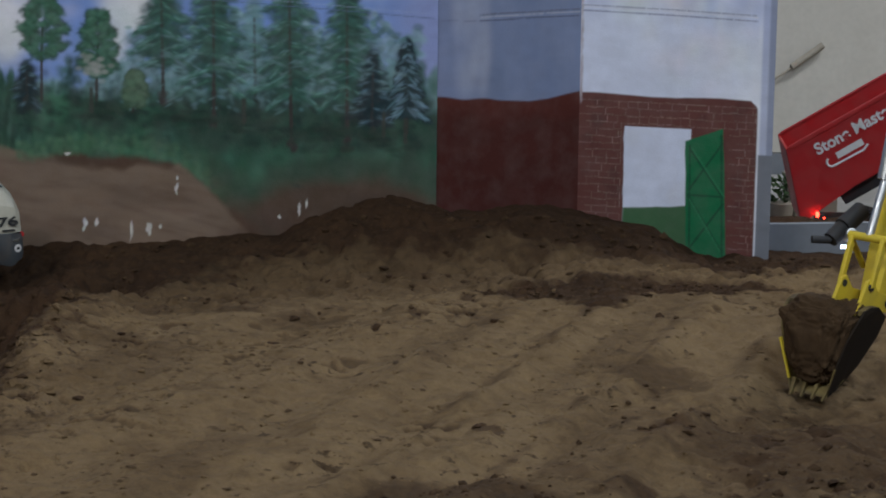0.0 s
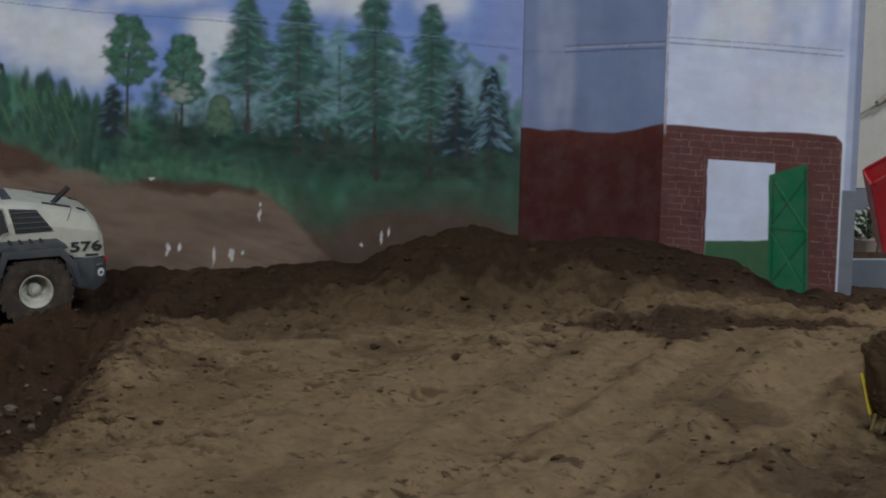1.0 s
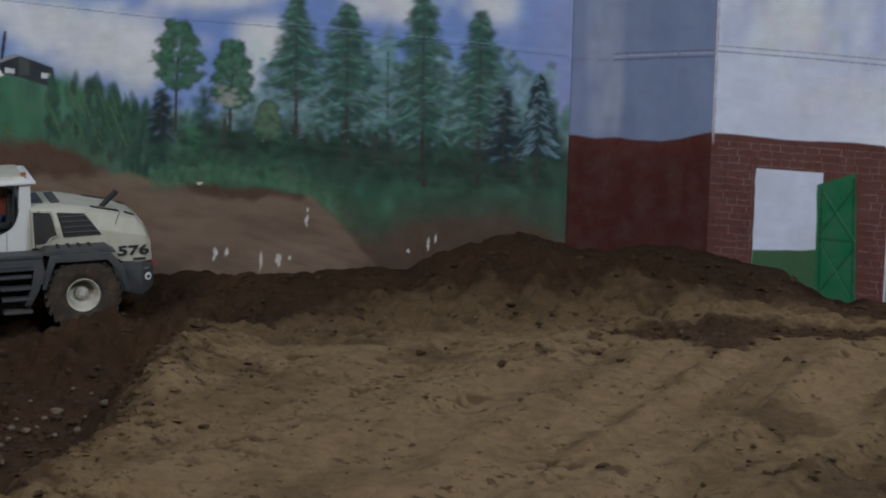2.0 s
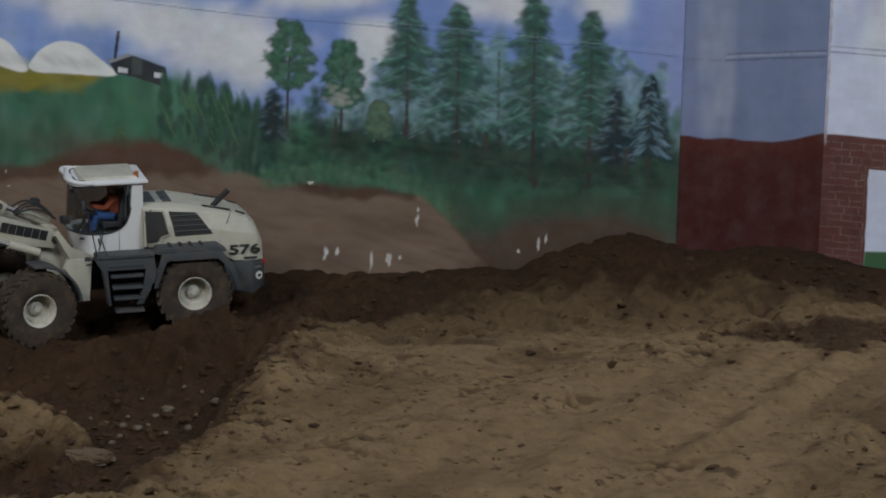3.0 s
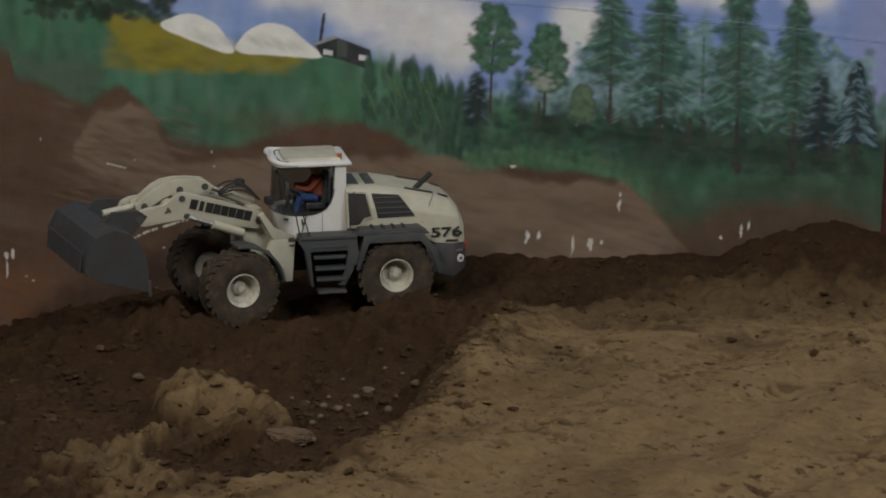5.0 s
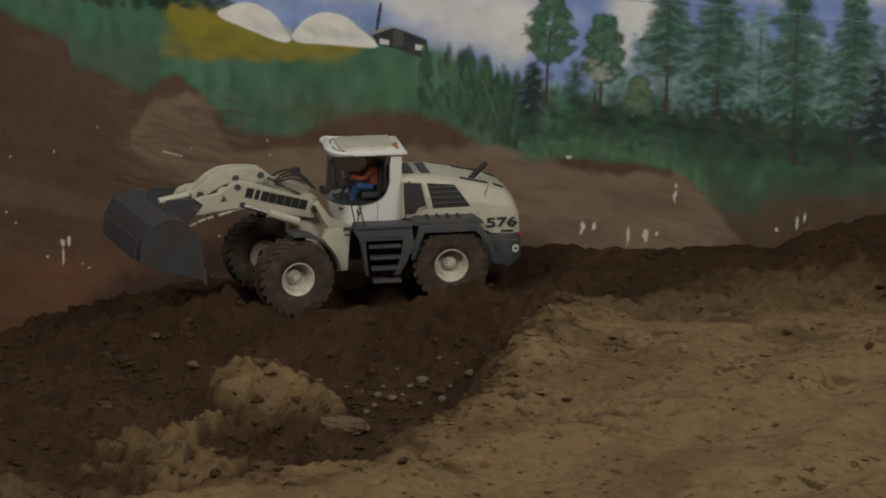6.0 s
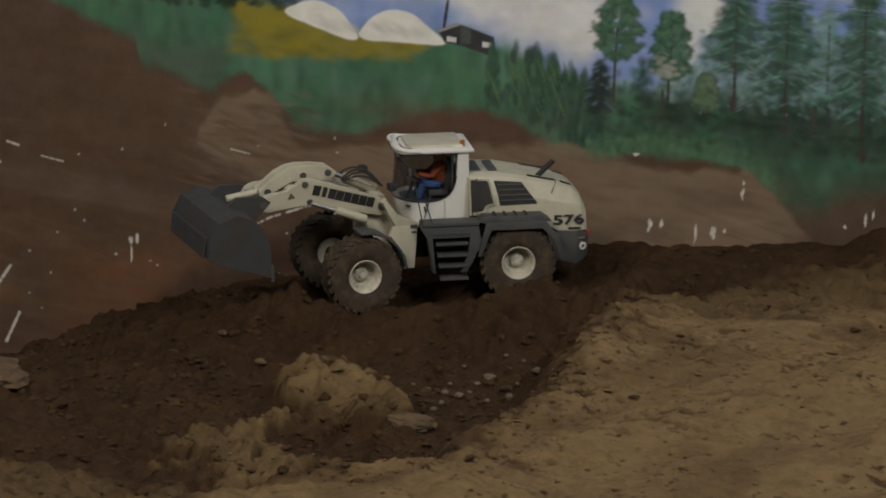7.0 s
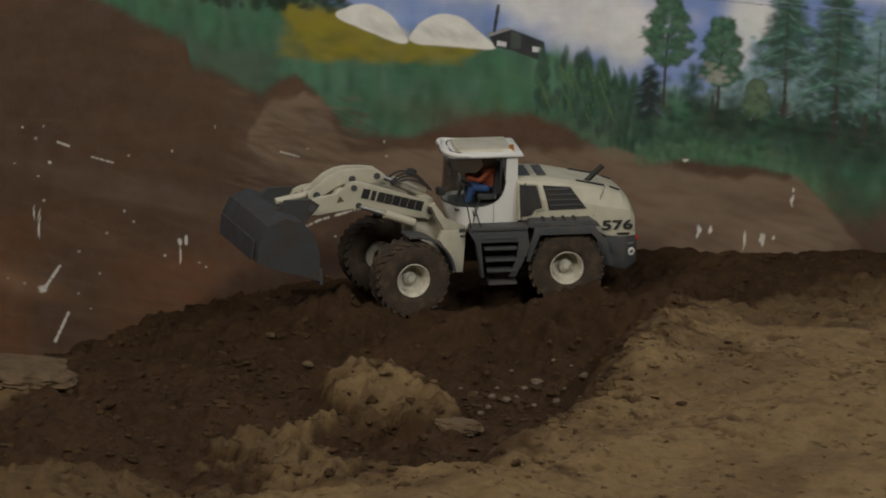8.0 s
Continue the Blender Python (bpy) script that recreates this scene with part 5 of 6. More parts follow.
        for r, t in zip(rings, rings[1:] + rings[:1]):
            for k in range(len(r) - 1):
                bm.faces.new((r[k], r[k + 1], t[k + 1], t[k]))
        bmesh.ops.recalc_face_normals(bm, faces=bm.faces)
        return bm

    low, mid, high = (round_trip(plan(0.1830, 0.054, 0.070, d)) for d in (0.017, 0.006, 0.0))
    rim = [sill(x) for x, y in high]
    cab = part("cab", skin([(low, [0.112] * len(low)), (mid, [0.128] * len(mid)), (high, rim)], 0.0016), WHITE, root, "white cab tub with a rounded nose", smooth_by=40)
    glazed = [k for k, (x, y) in enumerate(high) if x > 0.086]
    foot = [high[k] for k in glazed]
    head = [(x - 0.006 * smooth(0.145, 0.19, x), y * 0.97) for x, y in foot]
    pane = skin([(foot, [sill(x) for x, y in foot]), (head, [0.2345] * len(head))], 0.0012)
    wind = part("windscreen", pane, GLASS, cab, "tinted windscreen wrapped round the cab", smooth_by=60)
    wind.visible_shadow = False
    part("window_seal", pipe([Vector((0.12 + (x - 0.12) * 1.006, y * 1.006, sill(x))) for x, y in foot[1:-1]], 0.0010, 6), BLACK, cab, "black window seal", smooth_by=50)
    for side in (1, -1):
        part("door_frame", slab([(0.0955, 0.166), (0.0985, 0.164), (0.0965, 0.234), (0.0935, 0.234)], 0.003, Matrix.Translation((0, side * 0.0515, 0)), 0.0005), BLACK, cab, smooth_by=None)
        part("grab_rail", pipe([Vector((0.140 - 0.010 * f, side * (0.0565 + 0.003 * math.sin(3.14 * f)), 0.128 + 0.040 * f)) for f in (i / 6 for i in range(7))], 0.0009, 6), BLACK, cab, "thin black grab rail")
        part("door_handle", box(0.0022, 0.003, 0.010, Matrix.Translation((0.139, side * 0.0555, 0.143)) @ Matrix.Rotation(0.15, 4, "Y"), 0.0005), BLACK, cab, "black door handle", smooth_by=None)
        part("door_gap", rod((0.108, side * 0.0542, 0.126), (0.108, side * 0.0542, 0.156), 0.0004, 6), GREY, cab, smooth_by=None)
        # mirror on its stalk
        stalk = rod((0.174, side * 0.050, 0.228), (0.168, side * 0.072, 0.220), 0.0010, 8)
        rod((0.168, side * 0.072, 0.220), (0.166, side * 0.072, 0.205), 0.0010, 8, stalk)
        arm = part("mirror_stalk", stalk, BLACK, cab)
        part("mirror", box(0.005, 0.011, 0.021, Matrix.Translation((0.164, side * 0.072, 0.205)), 0.0015), GREY, root, "grey wing mirror")
    back = part("rear_glass", box(0.0012, 0.096, 0.058, Matrix.Translation((0.074, 0, 0.203))), GLASS, cab, "cab rear window", smooth_by=None)
    back.visible_shadow = False
    lids = [[(x, y, z) for x, y in round_trip(plan(nose, half, back_x, 0, 0.5))] for nose, half, back_x, z in ((0.1785, 0.0550, 0.066, 0.2340), (0.1830, 0.0585, 0.062, 0.2362), (0.1830, 0.0585, 0.062, 0.2392), (0.1780, 0.0540, 0.067, 0.2415), (0.1700, 0.0470, 0.074, 0.2422))]
    roof = part("roof", loft(lids), WHITE, root, "white cab roof with a thick front visor", smooth_by=40)
    part("roof_pad", loft([[(x, y, z) for x, y in round_trip(plan(nose, half, start, 0, 0.45))] for nose, half, start, z in ((0.1650, 0.0455, 0.076, 0.2418), (0.1630, 0.0435, 0.078, 0.2462), (0.1580, 0.0385, 0.083, 0.2476))]), CREAM, roof, "pale raised roof hatch", smooth_by=40)
    part("visor", pipe([Vector((x, y, 0.2395 + 0.0045 * float(smooth(0.155, 0.187, x)))) for x, y in round_trip(plan(0.1835, 0.0560, 0.066, 0, 0.5)) if x > 0.14], 0.0042, 10), WHITE, roof, "thick white front visor", smooth_by=60)
    part("roof_edge", pipe([Vector((x, y, 0.2335)) for x, y in round_trip(plan(0.1795, 0.0555, 0.068, 0, 0.5)) if x > 0.14], 0.0017, 6), BLACK, roof, "dark front edge", smooth_by=50)
    part("roof_gap", pipe([Vector((x, y, 0.2425)) for x, y in round_trip(plan(0.1715, 0.0475, 0.074, 0, 0.5)) if x > 0.15], 0.0011, 6), BLACK, roof, "dark seam behind the visor", smooth_by=50)
    for y in (-0.040, -0.024, 0.024, 0.040):
        part("work_lamp", tube(0.0055, 0.0045, 0.006, Matrix.Translation((0.178, y, 0.2310)) @ Matrix.Rotation(math.pi / 2, 4, "Y"), 16), GREY, roof, "round work lamp", smooth_by=40)
    part("beacon", tube(0.0042, 0.0036, 0.010, Matrix.Translation((0.078, 0.040, 0.2470)), 16), AMBER, roof, "small amber beacon", smooth_by=40)
    part("cab_floor", box(0.090, 0.098, 0.003, Matrix.Translation((0.122, 0, 0.1475)), 0.0006), GREY, cab, "dark cab floor", smooth_by=None)
    part("rear_panel", box(0.003, 0.100, 0.060, Matrix.Translation((0.0765, 0, 0.164)), 0.0006), GREY, cab, "dark panel behind the seat", smooth_by=None)
    seat = box(0.030, 0.036, 0.010, Matrix.Translation((0.112, 0, 0.160)), 0.002)
    box(0.010, 0.036, 0.050, Matrix.Translation((0.096, 0, 0.188)) @ Matrix.Rotation(-0.12, 4, "Y"), 0.003, seat)
    part("seat", seat, GREY, cab, "dark driver's seat")
    column = rod((0.166, 0, 0.135), (0.148, 0, 0.180), 0.003, 10)
    bmesh.ops.create_cone(column, cap_ends=True, segments=20, radius1=0.014, radius2=0.014, depth=0.002, matrix=Matrix.Translation((0.147, 0, 0.181)) @ Matrix.Rotation(-0.5, 4, "Y"))
    part("steering_wheel", column, BLACK, cab)

    # front frame, swung toward the side
    fr = slab([(-0.105, 0.116), (-0.070, 0.116), (-0.058, 0.142), (-0.045, 0.160), (-0.053, 0.166), (-0.070, 0.138), (-0.108, 0.122)], 0.012, Matrix.Translation((0, 0.058, 0)), 0.0015)
    slab([(-0.105, 0.119), (-0.066, 0.119), (-0.060, 0.104), (-0.078, 0.085), (-0.084, 0.052), (-0.102, 0.052)], 0.010, Matrix.Translation((0, 0.060, 0)), 0.0012, fr)
    bm2 = fr.copy()
    bmesh.ops.transform(bm2, matrix=Matrix.Diagonal((1, -1, 1, 1)), verts=bm2.verts)
    core = part("front_frame", fr, CREAM, root, "cream front frame plate", joint, 40)
    part("front_frame", bm2, CREAM, root, "cream front frame plate", joint, 40)
    part("tower", slab([(-0.09, 0.06), (-0.045, 0.06), (-0.035, 0.10), (-0.032, 0.132), (-0.043, 0.166), (-0.060, 0.166), (-0.074, 0.118)], 0.07, Matrix(), 0.003), CREAM, root, "cream loader tower", joint, 40)
    part("print_square", box(0.010, 0.0008, 0.006, Matrix.Translation((-0.098, 0.0655, 0.118))), GREY, core, "small dark sticker", joint, None)
    part("print_square", box(0.008, 0.0008, 0.003, Matrix.Translation((-0.099, 0.0655, 0.109))), GREY, core, "small dark sticker", joint, None)
    part("hinge_block", box(0.05, 0.05, 0.05, Matrix.Translation((0.128, 0, 0.082)), 0.003), BLACK, root)
    for side in (1, -1):
        part("front_mudguard", arc_plate(0.0655, 0.0695, 82, 172, side * 0.058, side * 0.098, 0, 0.0605), GREY, root, "dark grey mudguard over the front wheel", axle)
        # lift arm: a cranked plate
        arm = slab([(-0.056, 0.162), (-0.062, 0.147), (-0.050, 0.135), (-0.030, 0.139), (0.056, 0.161), (0.080, 0.158), (0.128, 0.150), (0.142, 0.152), (0.147, 0.163), (0.142, 0.174), (0.126, 0.180), (0.100, 0.182), (0.088, 0.190), (0.076, 0.202), (0.064, 0.202), (0.0, 0.182), (-0.044, 0.166)], 0.010, Matrix.Translation((0, side * 0.042, 0)), 0.0014)
        arm_ob = part("lift_arm", arm, CREAM, root, "cream cranked lift arm", joint, 40)
        for x, z, r in ((-0.052, 0.149, 0.006), (0.0645, 0.1635, 0.0050), (0.138, 0.163, 0.0062), (0.073, 0.193, 0.0050)):
            part("pin", tube(r, r, 0.013, Matrix.Translation((x, side * 0.042, z)) @ Matrix.Rotation(math.pi / 2, 4, "X"), 20), GREY, arm_ob, "grey pivot pin", joint, 40)
        tri = slab([(0.088, 0.172), (0.100, 0.170), (0.095, 0.181)], 0.0006, Matrix.Translation((0, side * 0.0474, 0)))
        part("warning_sign", tri, STONE, arm_ob, "small warning triangle", joint, None)
        slope = math.atan2(0.033, 0.108)
        for k in range(8):
            c = 0.060 - (k + 0.5) * 0.0124
            m = Matrix.Translation((c, side * 0.0475, 0.1835 - (0.058 - c) * 0.275)) @ Matrix.Rotation(-slope * 0.85, 4, "Y")
            part("maker_mark", box(0.0070 if k == 1 else 0.0119, 0.0008, 0.0160, m), INK, arm_ob, "black mark", joint, None)
        barrel = rod((-0.022, side * 0.056, 0.133), (0.026, side * 0.056, 0.150), 0.0072, 20)
        lift = part("lift_cylinder", barrel, CREAM, root, "cream hydraulic cylinder", joint)
        part("piston_rod", rod((0.026, side * 0.056, 0.150), (0.0645, side * 0.056, 0.1635), 0.0032, 14), CHROME, lift, "bright piston rod", joint)
    part("cross_tube", rod((0.085, -0.042, 0.176), (0.085, 0.042, 0.176), 0.011, 20), CREAM, root, "cream cross tube", joint)
    for side in (1, -1):
        rocker = slab([(0.134, 0.171), (0.136, 0.180), (0.120, 0.191), (0.104, 0.2055), (0.088, 0.2135), (0.071, 0.2165), (0.045, 0.2155), (0.024, 0.213), (0.012, 0.204), (0.016, 0.194), (0.034, 0.192), (0.052, 0.188), (0.064, 0.178), (0.074, 0.186), (0.078, 0.194), (0.090, 0.190), (0.104, 0.180), (0.116, 0.170), (0.126, 0.167)], 0.008, Matrix.Translation((0, side * 0.012, 0)), 0.0012)
        rocker_ob = part("rocker", rocker, CREAM, root, "cream curved tilt lever", joint, 40)
        for x, z in ((0.122, 0.176), (0.066, 0.200), (0.026, 0.203)):
            part("pin", tube(0.0055, 0.0055, 0.010, Matrix.Translation((x, side * 0.012, z)) @ Matrix.Rotation(math.pi / 2, 4, "X"), 18), GREY, rocker_ob, "grey pivot pin", joint, 40)
    part("tilt_cylinder", rod((-0.056, 0, 0.168), (-0.005, 0, 0.190), 0.0085, 20), CREAM, root, "cream tilt cylinder", joint)
    part("piston_rod", rod((-0.005, 0, 0.190), (0.026, 0, 0.203), 0.0036, 14), CHROME, root, "bright piston rod", joint)
    part("link_rod", rod((0.122, 0, 0.176), (0.182, 0, 0.1650), 0.0058, 14), CREAM, root, "cream bucket link", joint)
    for k, (y, h) in enumerate(((0.018, 0.020), (0.010, 0.024), (-0.012, 0.022), (0.024, 0.014))):
        pts = [Vector((-0.060 + 0.062 * f, y + 0.004 * math.sin(6 * f), 0.178 + h * math.sin(math.pi * f) * (1 - 0.3 * f) + 0.012 * f)) for f in (i / 9 for i in range(10))]
        part("hose", pipe(pts, 0.0018), BLACK, root, "thin black hydraulic hose", joint)
    part("head_lamp", box(0.012, 0.016, 0.012, Matrix.Translation((-0.060, 0.066, 0.186)), 0.002), BLACK, root, "black head lamp on a bracket", joint)
    part("head_lamp", box(0.012, 0.016, 0.012, Matrix.Translation((-0.060, -0.066, 0.186)), 0.002), BLACK, root, "black head lamp on a bracket", joint)

    # bucket, tipped about its hinge: shell, two cheeks, cutting edge
    tipped = joint @ Matrix.Translation((0.142, 0, 0.163)) @ Matrix.Rotation(radians(38), 4, "Y") @ Matrix.Diagonal((1.24, 0.92, 1.24, 1)) @ Matrix.Translation((-0.142, 0, -0.163))
    prof = [(0.238, 0.168), (0.222, 0.186), (0.200, 0.197), (0.176, 0.190), (0.164, 0.172), (0.162, 0.152), (0.171, 0.127), (0.192, 0.096)]
    inner = [(0.237, 0.1645), (0.221, 0.1825), (0.201, 0.1935), (0.179, 0.187), (0.1675, 0.170), (0.1655, 0.153), (0.174, 0.129), (0.194, 0.100)]
    ring = prof + inner[::-1]
    shell = part("bucket", slab(ring, 0.218, Matrix(), 0.0), BUCKET_GREY, root, "dark grey steel bucket, tipped and dusty", tipped, 40)
    cheek = [(0.238, 0.168), (0.222, 0.186), (0.200, 0.197), (0.176, 0.190), (0.164, 0.172), (0.162, 0.152), (0.171, 0.127), (0.192, 0.096), (0.204, 0.116), (0.216, 0.132), (0.229, 0.150)]
    for side in (1, -1):
        part("cheek_plate", slab(cheek, 0.004, Matrix.Translation((0, side * 0.110, 0)), 0.0008), BUCKET_GREY, shell, at=tipped, smooth_by=None)
        part("bracket", slab([(0.130, 0.158), (0.172, 0.148), (0.178, 0.190), (0.160, 0.192), (0.134, 0.172)], 0.006, Matrix.Translation((0, side * 0.049, 0)), 0.001), BUCKET_GREY, shell, at=tipped, smooth_by=None)
    part("cutting_edge", box(0.020, 0.226, 0.004, Matrix.Translation((0.188, 0, 0.101)) @ Matrix.Rotation(0.98, 4, "Y"), 0.0008), GREY, shell, "worn cutting edge", tipped, None)
    part("spill_guard", box(0.026, 0.190, 0.003, Matrix.Translation((0.231, 0, 0.179)) @ Matrix.Rotation(0.80, 4, "Y"), 0.0008), BUCKET_GREY, shell, at=tipped, smooth_by=None)
    for o in root.children_recursive:
        co = np.zeros(len(o.data.vertices) * 3, np.float32)
        o.data.vertices.foreach_get("co", co)
        z = co[2::3]
        co[2::3] = np.where(z > 0.12, 0.12 + (z - 0.12) * 0.945, z)
        o.data.vertices.foreach_set("co", co)
        o.data.update()
    root.matrix_world = place
    return root


def toy_figure(place):
    """A little driver doll, one plain shape."""
    bm = bmesh.new()
    box(0.020, 0.026, 0.034, Matrix.Translation((0.108, 0, 0.186)), 0.005, bm)
    for y in (0.010, -0.010):
        rod((0.110, y, 0.169), (0.136, y * 1.2, 0.172), 0.0068, 12, bm)
        rod((0.136, y * 1.2, 0.172), (0.143, y * 1.2, 0.150), 0.0056, 12, bm)
        rod((0.108, y * 1.6, 0.198), (0.124, y * 1.8, 0.184), 0.0042, 10, bm)
        rod((0.124, y * 1.8, 0.184), (0.142, y, 0.187), 0.0036, 10, bm)
    bmesh.ops.create_uvsphere(bm, u_segments=14, v_segments=10, radius=0.0095, matrix=Matrix.Translation((0.109, 0, 0.212)))
    for f in bm.faces:
        c = f.calc_center_median()
        f.material_index = 2 if c.z > 0.2035 else 0 if c.z < 0.1795 and (c.x > 0.119 or c.z < 0.174) else 1
    ob = finish(bm, "toy_figure", [FABRIC_BLUE, FABRIC_ORANGE, DOLL_TAN], smooth_by=60)
    ob.matrix_world = place
    return tagged(ob, "small toy driver in blue trousers and orange vest", "toy figure")


# stands on its near rear hub, nose swung toward the sand and leaning a little
LOADER = Matrix.Translation((-0.2163, 4.0752, 0.0054)) @ Matrix.Rotation(radians(193), 4, "Z") @ Matrix.Rotation(radians(2.0), 4, "Y") @ Matrix.Rotation(radians(-3.0), 4, "X") @ Matrix.Translation((0, -0.0775, -0.0605))
wheel_loader(LOADER, 13)
toy_figure(LOADER)


# ---- crumbs, clods and stones ----
def ico(level):
    bm = bmesh.new()
    bmesh.ops.create_icosphere(bm, subdivisions=level, radius=1)
    co = np.array([v.co[:] for v in bm.verts])
    fa = np.array([[v.index for v in f.verts] for f in bm.faces])
    bm.free()
    return co, fa


def scatter(name, xs, ys, sizes, flat, soil, level, label, rng):
    """Many lumps in one mesh, each squashed, turned and dented by chance."""
    co, fa = ico(level)
    n, k = len(xs), len(co)
    zs = ground_z(xs, ys)
    turn = rng.uniform(0, 6.28, n)
    V = np.repeat(co[None], n, 0) * (1 + 0.26 * rng.standard_normal((n, k, 1)).clip(-1.6, 1.6))
    V[..., 0] *= rng.uniform(0.8, 1.7, (n, 1))
    V[..., 2] *= flat * rng.uniform(0.7, 1.3, (n, 1))
    c, s = np.cos(turn)[:, None], np.sin(turn)[:, None]
    V[..., 0], V[..., 1] = V[..., 0] * c - V[..., 1] * s, V[..., 0] * s + V[..., 1] * c
    V *= sizes[:, None, None]
    V += np.stack([xs, ys, zs + sizes * flat * 0.35], -1)[:, None]
    F = (fa[None] + (np.arange(n) * k)[:, None, None]).reshape(-1, 3)
    me = bpy.data.meshes.new(name)
    me.from_pydata(V.reshape(-1, 3).tolist(), [], F.tolist())
    a = me.attributes.new("soil", "FLOAT", "POINT")
    a.data.foreach_set("value", np.repeat(soil, k).astype(np.float32))
    me.materials.append(EARTH)
    return tagged(new(name, me), label, "soil", kind="stuff")


def pick(rng, number, x0, x1, y0, y1, chance):
    xs, ys = rng.uniform(x0, x1, number), rng.uniform(y0, y1, number)
    keep = rng.uniform(0, 1, number) < chance(xs, ys)
    return xs[keep], ys[keep]


rng = np.random.default_rng(4)
# dark flakes on the sand, in loose clusters
xs, ys = pick(rng, 9000, -0.5, 1.25, 2.6, 4.0, lambda x, y: 0.75 * (1 - soil_at(x, y)) * smooth(0.0, 0.55, fbm(x, y, 0.16, 401, 3) + 0.25 * grain(x, y, 0.03, 403)) + 0.05)
scatter("soil_crumbs", xs, ys, 0.0012 + 0.0027 * rng.random(len(xs)) ** 4, 0.35, rng.uniform(0.40, 0.75, len(xs)), 2, "dark crumbs of soil on the sand", rng)
# broader flakes of dried soil lying flat
xs, ys = pick(rng, 5200, -0.45, 1.25, 2.75, 3.95, lambda x, y: 0.45 * (1 - soil_at(x, y)) * smooth(-0.25, 0.5, fbm(x, y, 0.25, 405, 3)))
scatter("soil_flakes", xs, ys, 0.0026 + 0.0042 * rng.random(len(xs)) ** 3, 0.16, rng.uniform(0.35, 0.65, len(xs)), 1, "flat flakes of dried soil on the sand", rng)
# pale crumbs on the sand
xs, ys = pick(rng, 5000, -0.6, 1.25, 2.6, 4.1, lambda x, y: 0.8 * (1 - soil_at(x, y)))
scatter("sand_crumbs", xs, ys, 0.0010 + 0.0030 * rng.random(len(xs)) ** 4, 0.6, np.full(len(xs), 0.1), 1, "pale crumbs of sand", rng)
# clods in the dark soil
xs, ys = pick(rng, 26000, -1.3, 1.3, 2.7, 4.40, lambda x, y: soil_at(x, y) ** 3 * smooth(-0.5, 0.35, fbm(x, y, 0.12, 411, 3)))
keep = (ys < wall_y(xs) - 0.03) & ((ys < 4.02) | (xs > 0.0) | (xs < -0.6))
xs, ys = xs[keep], ys[keep]
scatter("soil_clods", xs, ys, 0.0016 + 0.0062 * rng.random(len(xs)) ** 5, 0.65, rng.uniform(0.82, 1.0, len(xs)), 1, "crumbled clods of dark soil", rng)
# larger lumps along the dug edge
xs, ys = pick(rng, 4200, -1.1, 0.2, 2.85, 3.98, lambda x, y: np.exp(-((np.interp(y, BANK_Y, BANK_X) - x - 0.01) / 0.07) ** 2) * 0.8 + 1.0 * smooth(0.15, 0.5, heaps(x, y)[0]) * smooth(1.0, 0.6, heaps(x, y)[0]) + 0.25 * heaps(x, y)[0] + 0.3 * heaps(x, y)[1])
scatter("earth_lumps", xs, ys, 0.0018 + 0.0075 * rng.random(len(xs)) ** 5, 0.7, np.clip(soil_at(xs, ys) * 0.9 + 0.05, 0, 1), 2, "crumbling lumps of sand and soil", rng)


def stone(x, y, r, squash=0.75, name="stone", label="pale rounded stone half buried in soil", tilt=0.0, long=1.25, sink=0.25, material=None):
    bm = bmesh.new()
    bmesh.ops.create_icosphere(bm, subdivisions=3, radius=r)
    for v in bm.verts:
        d = noise.noise(v.co * (1.1 / r) + Vector((x * 90, y * 70, 3))) * 0.30 + noise.cell(v.co * (1.6 / r) + Vector((y * 50, x * 30, 1))) * 0.10 + noise.noise(v.co * (3.0 / r) + Vector((y * 50, x * 30, 1))) * 0.10
        v.co *= 1 + d
        v.co.x *= long
        v.co.z *= squash
    ob = finish(bm, name, material or STONE, smooth_by=35)
    ob.matrix_world = Matrix.Translation((x, y, float(ground_z(x, y)) + r * squash * (1 - 2 * sink))) @ Matrix.Rotation(tilt, 4, "Y") @ Matrix.Rotation(x * 40, 4, "Z")
    return tagged(ob, label, "stone", "stones in the dug pit")


for x, y, r in ((-0.234, 3.755, 0.0075), (-0.161, 3.656, 0.0067), (-0.268, 3.624, 0.0067), (-0.257, 3.687, 0.0033), (-0.288, 3.63, 0.0059), (-0.198, 3.632, 0.0059), (-0.25, 3.728, 0.0042), (-0.288, 3.583, 0.0042), (-0.297, 3.555, 0.0042), (-0.188, 3.805, 0.0033), (-0.214, 3.82, 0.0033), (-0.273, 3.783, 0.0033), (-0.317, 3.682, 0.0042), (-0.286, 3.7, 0.0033), (-0.189, 3.673, 0.0033), (-0.227, 3.6, 0.0033), (-0.342, 3.734, 0.0033)):
    stone(x, y, r)


ROCK = paint("brown_rock", (0.120, 0.082, 0.050), 0.92, dirt=(0.055, 0.034, 0.020), much=0.8, scale=55, grit=0.002)


